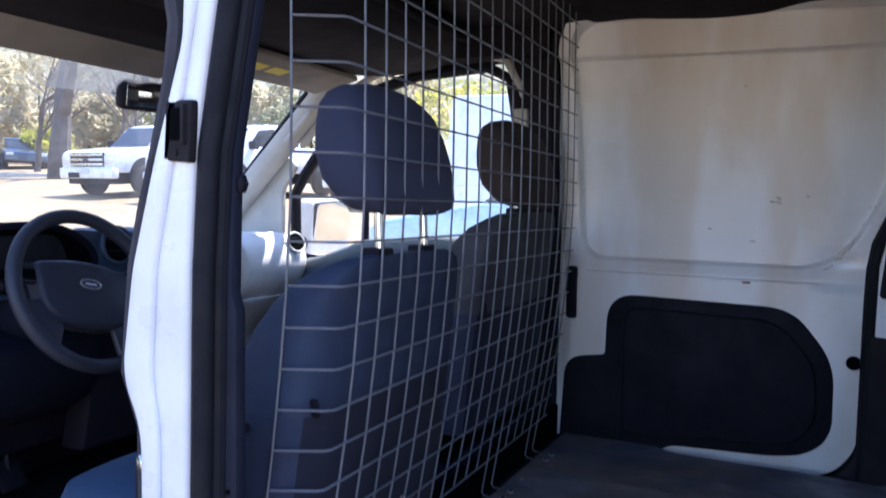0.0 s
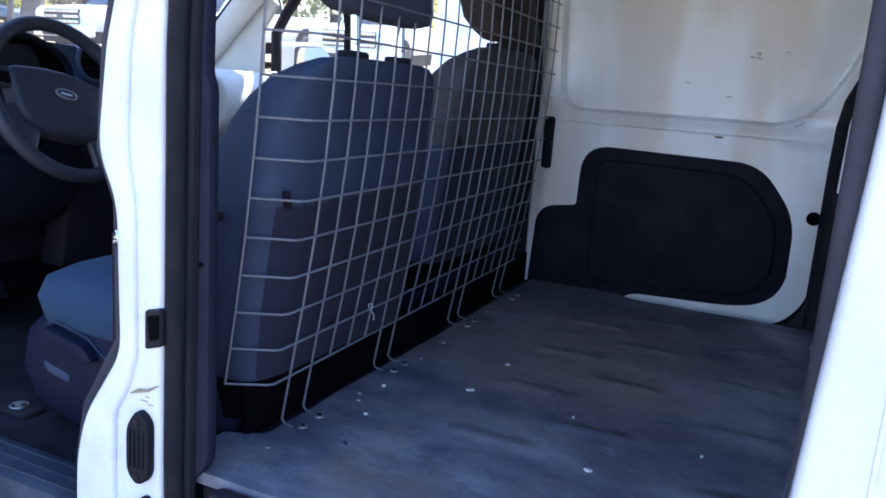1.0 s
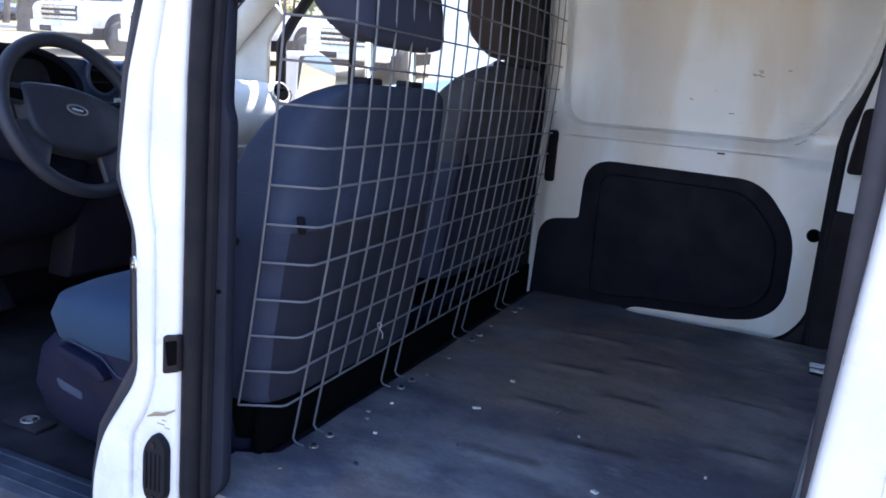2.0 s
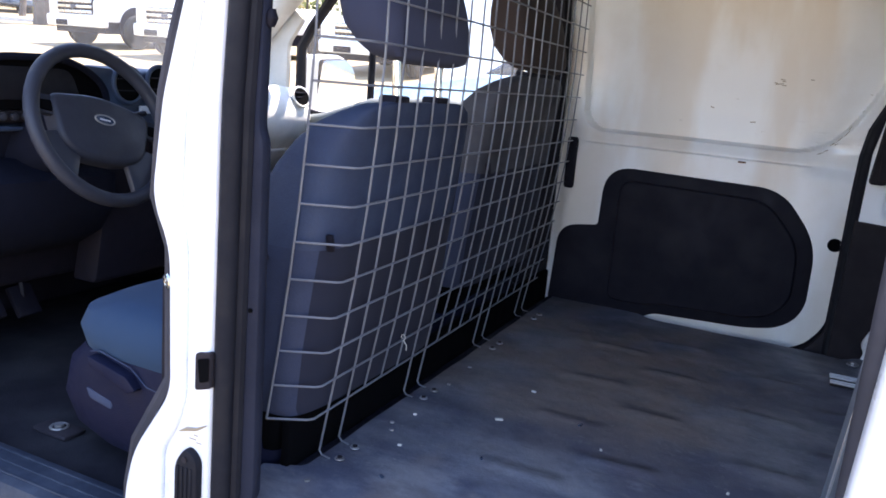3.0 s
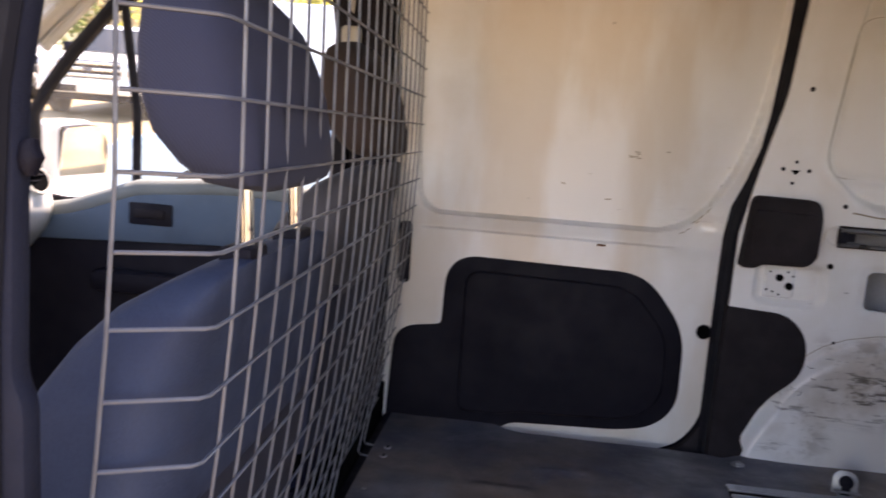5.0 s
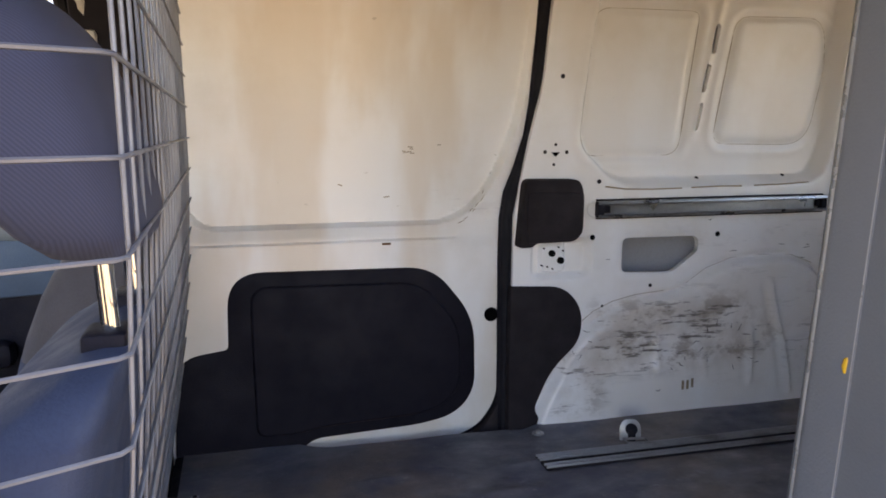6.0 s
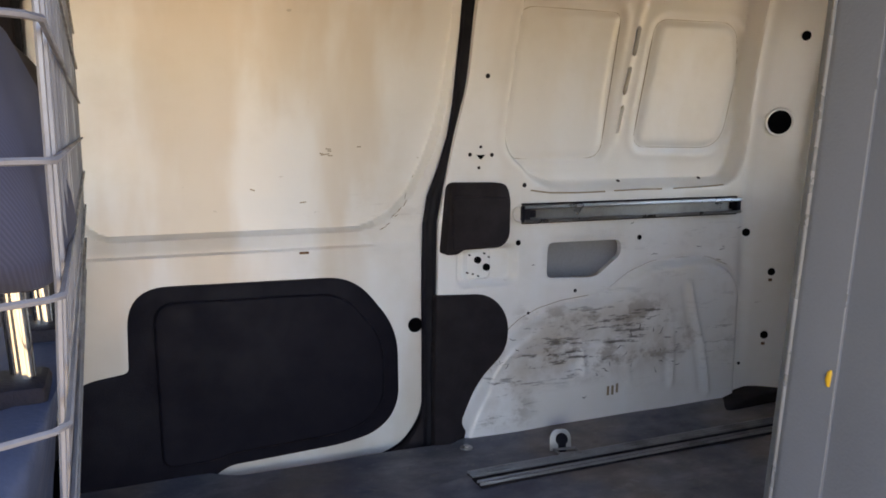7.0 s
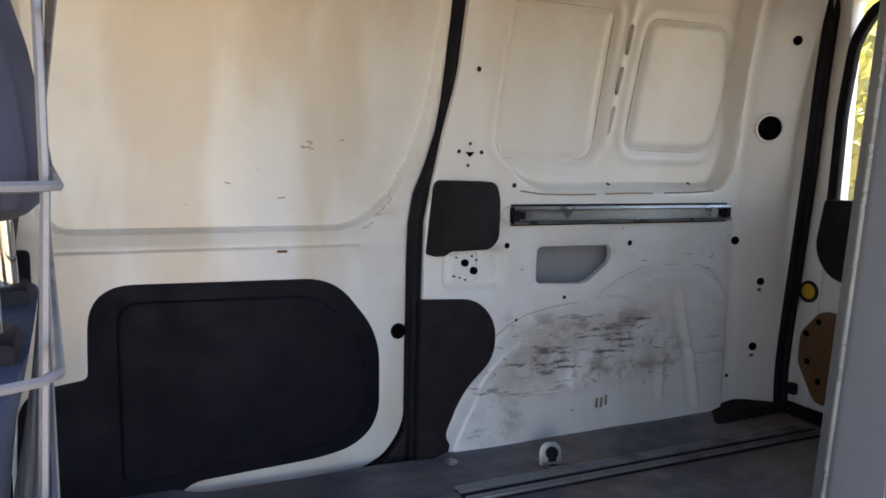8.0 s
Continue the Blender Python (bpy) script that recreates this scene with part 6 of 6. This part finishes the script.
part("bolt_head", disc((0.892, 1.372, FLOOR + 0.008), (0, 0, 1), 0.008, 0.006, 6), ZINC, lt)
bits = ((0.213, 0.636, 0.014, 0.007, PAPER), (0.202, 0.445, 0.022, 0.009, PAPER), (0.355, 0.52, 0.020, 0.007, CAR_DARK), (0.42, 0.435, 0.008, 0.006, PAPER), (0.50, 0.235, 0.016, 0.012, PAPER), (0.09, 0.22, 0.010, 0.006, PAPER), (0.05, 0.36, 0.009, 0.007, PAPER), (0.66, 0.40, 0.008, 0.006, PAPER), (0.24, 0.26, 0.012, 0.006, CAR_DARK), (0.12, 0.10, 0.012, 0.008, CAR_DARK))
for k, (x, y, a, b, m) in enumerate(bits):
    z = float(floor_height(np.array([x]), np.array([y]))[0])
    o = part("litter_scrap", moved(block(-a * 0.38, a * 0.38, -b * 0.38, b * 0.38, -0.001, 0.003, 0.001), pose(x, y, z + 0.001, 4, 3, 37 * k)), m)
    tagged(o, "tiny pale paper scrap lying on the cargo floor" if m is PAPER else "tiny dark scrap lying on the cargo floor", "litter", "litter on the floor")
for x, y in ((0.022, 0.02), (0.045, 0.27), (0.03, 0.30), (0.035, 0.56), (0.03, 0.69), (0.02, 1.0)):
    z = float(floor_height(np.array([x]), np.array([y]))[0])
    o = part("floor_screw", disc((x, y, z - 0.001), (0, 0, 1), 0.005, 0.0035, 10, 0.001), ZINC)
    tagged(o, "dull metal screw head in the cargo floor edge", "screw", "floor screws")

# ---------------------------------------------------------------- outside
def truck(x, y, heading, paint, label, group):
    """A large pickup seen mostly from its front; its nose points along the heading (degrees from -y)."""
    base = Vector((x, y, ground_z(x, y)))
    m = pose(*base, 4.3, 0, heading)
    t = thing("pickup_truck", tuple(base), label, "truck", group)

    def put(name, bm, mat, parent=t, lab="", smooth=True):
        return part(name, moved(bm, m), mat, parent, lab, smooth)

    low = arc_outline([(0.0, 0.62, 0.05), (0.0, 1.08, 0.08), (0.14, 1.19, 0.10), (1.30, 1.27, 0.06), (1.35, 1.27, 0), (5.4, 1.27, 0.05), (5.4, 0.62, 0.04)], 5)
    body = put("body", prism(low, -0.97, 0.97, "x", 0.06, 3), paint)
    cab = arc_outline([(1.25, 1.20, 0), (1.95, 1.80, 0.14), (2.4, 1.88, 0.1), (3.55, 1.84, 0.1), (3.75, 1.20, 0)], 5)
    put("cab", prism(cab, -0.80, 0.80, "x", 0.08, 3), paint)
    ws = bmesh.new()
    ws.faces.new([ws.verts.new(p) for p in ((-0.70, 1.335, 1.27), (0.70, 1.335, 1.27), (0.62, 1.90, 1.765), (-0.62, 1.90, 1.765))])
    put("windscreen", moved(ws, Matrix.Translation((0, -0.035, 0.02))), DARK_GLASS, t, "dark windscreen", False)
    for s in (-1, 1):
        put("side_window", prism(arc_outline([(1.62, 1.32, 0.03), (2.02, 1.72, 0.05), (2.6, 1.76, 0.03), (2.6, 1.32, 0.03)]), s * 0.80 - 0.012, s * 0.80 + 0.012, "x"), DARK_GLASS)
        put("side_window", prism(arc_outline([(2.68, 1.32, 0.03), (2.68, 1.76, 0.03), (3.45, 1.74, 0.05), (3.58, 1.32, 0.03)]), s * 0.80 - 0.012, s * 0.80 + 0.012, "x"), DARK_GLASS)
        put("headlamp", block(min(s * 0.62, s * 0.95), max(s * 0.62, s * 0.95), -0.02, 0.10, 0.84, 1.06, 0.03), LAMP, t, "clear headlamp")
        put("fog_lamp", disc((s * 0.70, -0.07, 0.60), (0, 1, 0), 0.055, 0.04, 16), LAMP)
        put("door_mirror", block(min(s * 0.88, s * 1.12), max(s * 0.88, s * 1.12), 1.52, 1.66, 1.26, 1.46, 0.04), BLACK_TRIM)
        for yy in (0.95, 4.35):
            w = put("wheel", merged(disc((s * 0.84, yy, 0.40), (s, 0, 0), 0.40, 0.25, 32, 0.05)), TYRE, t, "black tyre")
            put("rim", ring((s * 0.972, yy, 0.40), (1, 0, 0), 0.235, 0.026, 28, 8), ALLOY, w, "alloy wheel rim")
            for j in range(5):
                a = j * math.tau / 5
                put("rim_spoke", tube([(s * 0.985, yy, 0.40), (s * 0.99, yy + 0.22 * math.cos(a), 0.40 + 0.22 * math.sin(a))], 0.032, 6), ALLOY, w)
            put("wheel_well", disc((s * 0.938, yy, 0.50), (s, 0, 0), 0.50, 0.036, 32, 0.004), BLACK_TRIM, t, "dark wheel well")
    grille_ob = put("grille", block(-0.62, 0.62, -0.035, 0.06, 0.78, 1.13, 0.03), BLACK_CLAD, t, "dark grille with chrome bars")
    for z in (0.835, 0.955, 1.075):
        put("grille_bar", block(-0.61, 0.61, -0.06, -0.02, z - 0.034, z + 0.034, 0.012), ALLOY, grille_ob)
    put("grille_badge", prism([(0.10 * math.cos(k * math.tau / 20), 0.955 + 0.042 * math.sin(k * math.tau / 20)) for k in range(20)], -0.075, -0.055, "y"), CAR_DARK, grille_ob)
    bp = put("bumper", block(-0.98, 0.98, -0.10, 0.14, 0.48, 0.76, 0.05, 3), paint, t, "painted front bumper")
    put("bumper_opening", block(-0.62, -0.20, -0.115, -0.06, 0.505, 0.64, 0.02), BLACK_TRIM, bp)
    put("number_plate", block(-0.16, 0.16, -0.118, -0.10, 0.615, 0.745, 0.005), PLATE_GREY, bp, "grey number plate without writing")
    put("underbody", block(-0.88, 0.88, 0.1, 5.3, 0.34, 0.66), BLACK_TRIM)
    return t


trucks = truck(-16.04, 13.2, -2, CAR_WHITE, "white pickup truck parked in a row in sunlight", "parked trucks")
for x, y, h in ((-12.84, 12.92, -2), (-8.6, 14.3, 10), (-5.0, 14.9, 2), (-1.7, 15.6, 2), (1.6, 16.2, 2)):
    copy_thing(trucks, Matrix.Translation((x, y, ground_z(x, y))) @ Matrix.Rotation(radians(h + 2), 4, "Z"))


def sedan(x, y, heading, paint, label):
    base = Vector((x, y, ground_z(x, y)))
    m = pose(*base, 0, 0, heading)
    t = thing("car", tuple(base), label, "car", "parked cars")

    def put(name, bm, mat, parent=t, lab=""):
        return part(name, moved(bm, m), mat, parent, lab)

    put("body", prism(arc_outline([(0.0, 0.35, 0.08), (0.02, 0.78, 0.12), (1.1, 0.98, 0.10), (3.6, 1.02, 0.1), (4.4, 0.95, 0.12), (4.4, 0.35, 0.08)], 5), -0.87, 0.87, "x", 0.07, 3), paint)
    put("cabin", prism(arc_outline([(0.95, 0.95, 0), (1.75, 1.44, 0.18), (3.1, 1.46, 0.2), (3.9, 0.98, 0)], 6), -0.70, 0.70, "x", 0.10, 3), DARK_GLASS, t, "dark glazed cabin")
    put("roof", prism(arc_outline([(1.62, 1.40, 0.05), (1.85, 1.475, 0.06), (3.0, 1.485, 0.06), (3.2, 1.41, 0.05)], 5), -0.66, 0.66, "x", 0.03), paint)
    for s in (-1, 1):
        put("headlamp", block(min(s * 0.5, s * 0.82), max(s * 0.5, s * 0.82), -0.02, 0.12, 0.60, 0.74, 0.03), LAMP)
        for yy in (0.8, 3.5):
            w = put("wheel", disc((s * 0.66, yy, 0.32), (s, 0, 0), 0.32, 0.22, 28, 0.04), TYRE)
            put("rim", disc((s * 0.885, yy, 0.32), (s, 0, 0), 0.20, 0.01, 24), ALLOY, w)
    return t


def panel_van(x, y, heading, paint, label):
    """A plain work van; its nose points along the heading (degrees from -y)."""
    base = Vector((x, y, ground_z(x, y)))
    m = pose(*base, 0, 0, heading)
    t = thing("panel_van", tuple(base), label, "van", "parked vans")

    def put(name, bm, mat, parent=t, lab=""):
        return part(name, moved(bm, m), mat, parent, lab)

    side = arc_outline([(0.0, 0.34, 0.06), (0.0, 0.86, 0.14), (0.22, 1.06, 0.14), (0.95, 1.24, 0.1), (1.70, 2.06, 0.24), (2.3, 2.19, 0.2), (5.1, 2.19, 0.12), (5.2, 0.34, 0.06)], 6)
    body = put("body", prism(side, -0.95, 0.95, "x", 0.08, 3), paint)
    for s in (-1, 1):
        put("side_window", prism(arc_outline([(1.18, 1.26, 0.04), (1.66, 1.84, 0.08), (2.05, 1.88, 0.04), (2.05, 1.26, 0.04)]), s * 0.955 - 0.006, s * 0.955 + 0.006, "x"), DARK_GLASS, t, "dark cab side window")
        for z in (0.72, 1.02):
            put("body_crease", block(s * 0.958 - 0.008, s * 0.958 + 0.008, 2.2, 5.0, z, z + 0.03, 0.004), paint, body)
        put("headlamp", block(min(s * 0.6, s * 0.92), max(s * 0.6, s * 0.92), -0.02, 0.2, 0.72, 0.98, 0.04), LAMP, t, "clear headlamp")
        for yy in (0.85, 4.1):
            w = put("wheel", disc((s * 0.74, yy, 0.34), (s, 0, 0), 0.34, 0.23, 28, 0.04), TYRE, t, "black tyre")
            put("rim", disc((s * 0.975, yy, 0.34), (s, 0, 0), 0.20, 0.01, 24), ALLOY, w)
    return t


panel_van(1.25, 9.9, 96, CAR_WHITE, "plain white work van parked side-on in bright sun")
sedan(-3.0, 6.0, -88, CAR_BLUE, "pale blue car parked beside the van in sunlight")
sedan(-31.0, 22.5, 60, CAR_DARK, "dark blue car parked under bare trees")
sedan(-30.0, 19.2, 50, CAR_DARK, "dark car parked behind the kerb")

kerb = structure("kerb", "pale concrete kerb along the parking lot", category="kerb")
part("kerb_stone", moved(block(-20, 12, -0.15, 0.15, -0.2, 0.14, 0.02), pose(-26, 18.5, ground_z(-26, 18.5), 0, 0, 52)), CONCRETE, kerb)


def bare_tree(name, x, y, height, girth, seed, label):
    rnd = random.Random(seed)
    z0 = ground_z(x, y) - 0.2
    t = thing(name, (x, y, z0), label, "tree", "bare trees")
    limbs = []

    def grow(p, d, length, r, level):
        n = 4
        pts, rad = [p.copy()], [r]
        for k in range(n):
            d = (d + Vector((rnd.uniform(-1, 1), rnd.uniform(-1, 1), rnd.uniform(-0.3, 0.5))) * 0.16).normalized()
            p = p + d * length / n
            pts.append(p.copy())
            rad.append(r * (1 - 0.5 * (k + 1) / n))
        limbs.append((level, tube(pts, r, 8 if level < 2 else 4, taper=rad)))
        if level >= 4:
            return
        for k in range(3 if level else 4):
            j = rnd.randint(2, n)
            side = Vector((rnd.uniform(-1, 1), rnd.uniform(-1, 1), rnd.uniform(0.05, 0.7))).normalized()
            grow(pts[j].copy(), (d * 0.55 + side * 0.75).normalized(), length * rnd.uniform(0.55, 0.75), rad[j] * 0.68, level + 1)

    grow(Vector((x, y, z0)), Vector((0.05, 0.02, 1)).normalized(), height * 0.42, girth, 0)
    part("trunk", merged(*[b for lv, b in limbs if lv == 0]), BARK, t, "rough grey-brown trunk")
    part("limbs", merged(*[b for lv, b in limbs if lv in (1, 2)]), BARK, t)
    part("twigs", merged(*[b for lv, b in limbs if lv > 2]), TWIG, t)
    return t


bare_tree("bare_tree", -23.9, 18.55, 11.0, 0.42, 3, "large bare tree with spreading limbs behind trucks")
small_tree = bare_tree("bare_tree", -33.0, 24.5, 7.5, 0.14, 8, "slim bare tree with pale twigs behind the lot")
for x, y, a in ((-36, 27.5, 40), (-31, 28, 120), (-38, 24, 200), (-28, 30, 300), (-34, 33, 75), (-26, 35, 10), (-20, 36, 150), (-13, 38, 220), (-6, 40, 30), (-29, 21.5, 15), (-35, 20, 95), (-41, 22, 170), (-44, 28, 250), (-39, 30, 330), (-27, 26, 60), (-31, 18, 135), (-47, 17, 20), (-25, 23, 290)):
    copy_thing(small_tree, Matrix.Translation((x, y, ground_z(x, y) - 0.2)) @ Matrix.Rotation(radians(a), 4, "Z"))


def bush(x, y, size, mat, seed, label, leaf=1.0, n=1500):
    rnd = np.random.RandomState(seed)
    z0 = ground_z(x, y)
    d = rnd.normal(size=(n, 3))
    d /= np.linalg.norm(d, axis=1)[:, None]
    lump = 0.72 + 0.28 * np.sin(d[:, 0] * 5 + seed) * np.sin(d[:, 1] * 4 + 1) * np.sin(d[:, 2] * 6 + 2)
    c = d * (lump * rnd.uniform(0.55, 1.0, n) ** 0.5)[:, None] * np.array(size) + np.array((x, y, z0 + size[2] * 0.8))
    s = rnd.uniform(0.10, 0.22, n)[:, None] * leaf
    a, b = rnd.normal(size=(n, 3)), rnd.normal(size=(n, 3))
    a /= np.linalg.norm(a, axis=1)[:, None]
    b /= np.linalg.norm(b, axis=1)[:, None]
    verts = np.stack((c - a * s, c + b * s * 0.6, c + a * s, c - b * s * 0.6), 1).reshape(-1, 3)
    me = bpy.data.meshes.new("bush")
    me.from_pydata(verts.tolist(), [], np.arange(n * 4).reshape(-1, 4).tolist())
    t = thing("bush", (x, y, z0), label, "bush", "bushes")
    link_mesh("leaves", me, mat, t, "", False)
    part("stem", tube([(x, y, z0 - 0.1), (x + 0.05, y, z0 + size[2])], 0.06, 6), BARK, t)


bush(-32.4, 24.4, (2.0, 1.6, 1.2), LEAF, 1, "yellow-green leafy bush behind parked cars")
bush(-37.5, 24.0, (1.6, 1.6, 1.6), LEAF_PALE, 2, "pale dry bush by the kerb")
bush(-36.5, 19.0, (1.5, 1.5, 1.2), LEAF_DARK, 3, "olive green bush by the kerb")
for k, (x, y, w, h, m) in enumerate(((-40.0, 27.0, 3.2, 3.4, LEAF_PALE), (-36.0, 31.0, 3.0, 2.6, LEAF_PALE), (-33.0, 34.0, 3.4, 3.8, LEAF), (-45.0, 30.0, 4.0, 4.5, LEAF_PALE), (-43.0, 24.0, 3.0, 3.0, LEAF_PALE), (-29.0, 37.0, 3.4, 3.0, LEAF_PALE), (-48.0, 36.0, 5.0, 5.0, LEAF_PALE), (-22.0, 40.0, 4.0, 4.0, LEAF_PALE), (-10.0, 42.0, 5.0, 4.4, LEAF))):
    bush(x, y, (w, w * 0.8, h), m, 20 + k, "sunlit yellow-green trees at the foot of the hill" if m is LEAF else "pale dry brush at the foot of the hill", 1.6, 2200)
bush(-14.0, 32.0, (5.0, 2.0, 2.8), LEAF, 4, "tall yellow-green shrubs behind the trucks")
bush(-5.0, 33.0, (5.0, 2.0, 3.0), LEAF, 5, "tall yellow-green shrubs behind the trucks")
bush(-24.0, 34.0, (5.0, 2.0, 2.5), LEAF_DARK, 6, "olive shrubs at the far edge of the lot")
bush(10.6, 7.0, (2.6, 2.6, 2.4), LEAF, 7, "yellow-green shrubs behind the van", 1.2, 2600)
bush(14.5, 11.5, (3.2, 3.0, 3.0), LEAF_PALE, 8, "pale dry shrubs behind the van", 1.4, 2200)

hill = sheet("backdrop", (-150, 60, 40, 120), 3.0, None, lambda u, v: rise(u, v) - 0.5 + 30 * smooth01((v - 44 + u * 0.15) / 60) + 1.2 * np.sin(u * 0.21) * np.sin(v * 0.17), DRY, axis="z")
tagged(hill, "hazy olive and brown wooded hillside beyond the lot", "hill", kind="structure")
hill2 = sheet("backdrop", (-150, -50, -30, 42), 3.0, None, lambda u, v: rise(u, v) - 0.5 + 34 * smooth01((-46 - u) / 50) + 1.2 * np.sin(u * 0.2) * np.sin(v * 0.19), DRY, axis="z")
tagged(hill2, "hazy olive and brown wooded hillside beyond the lot", "hill", kind="structure")
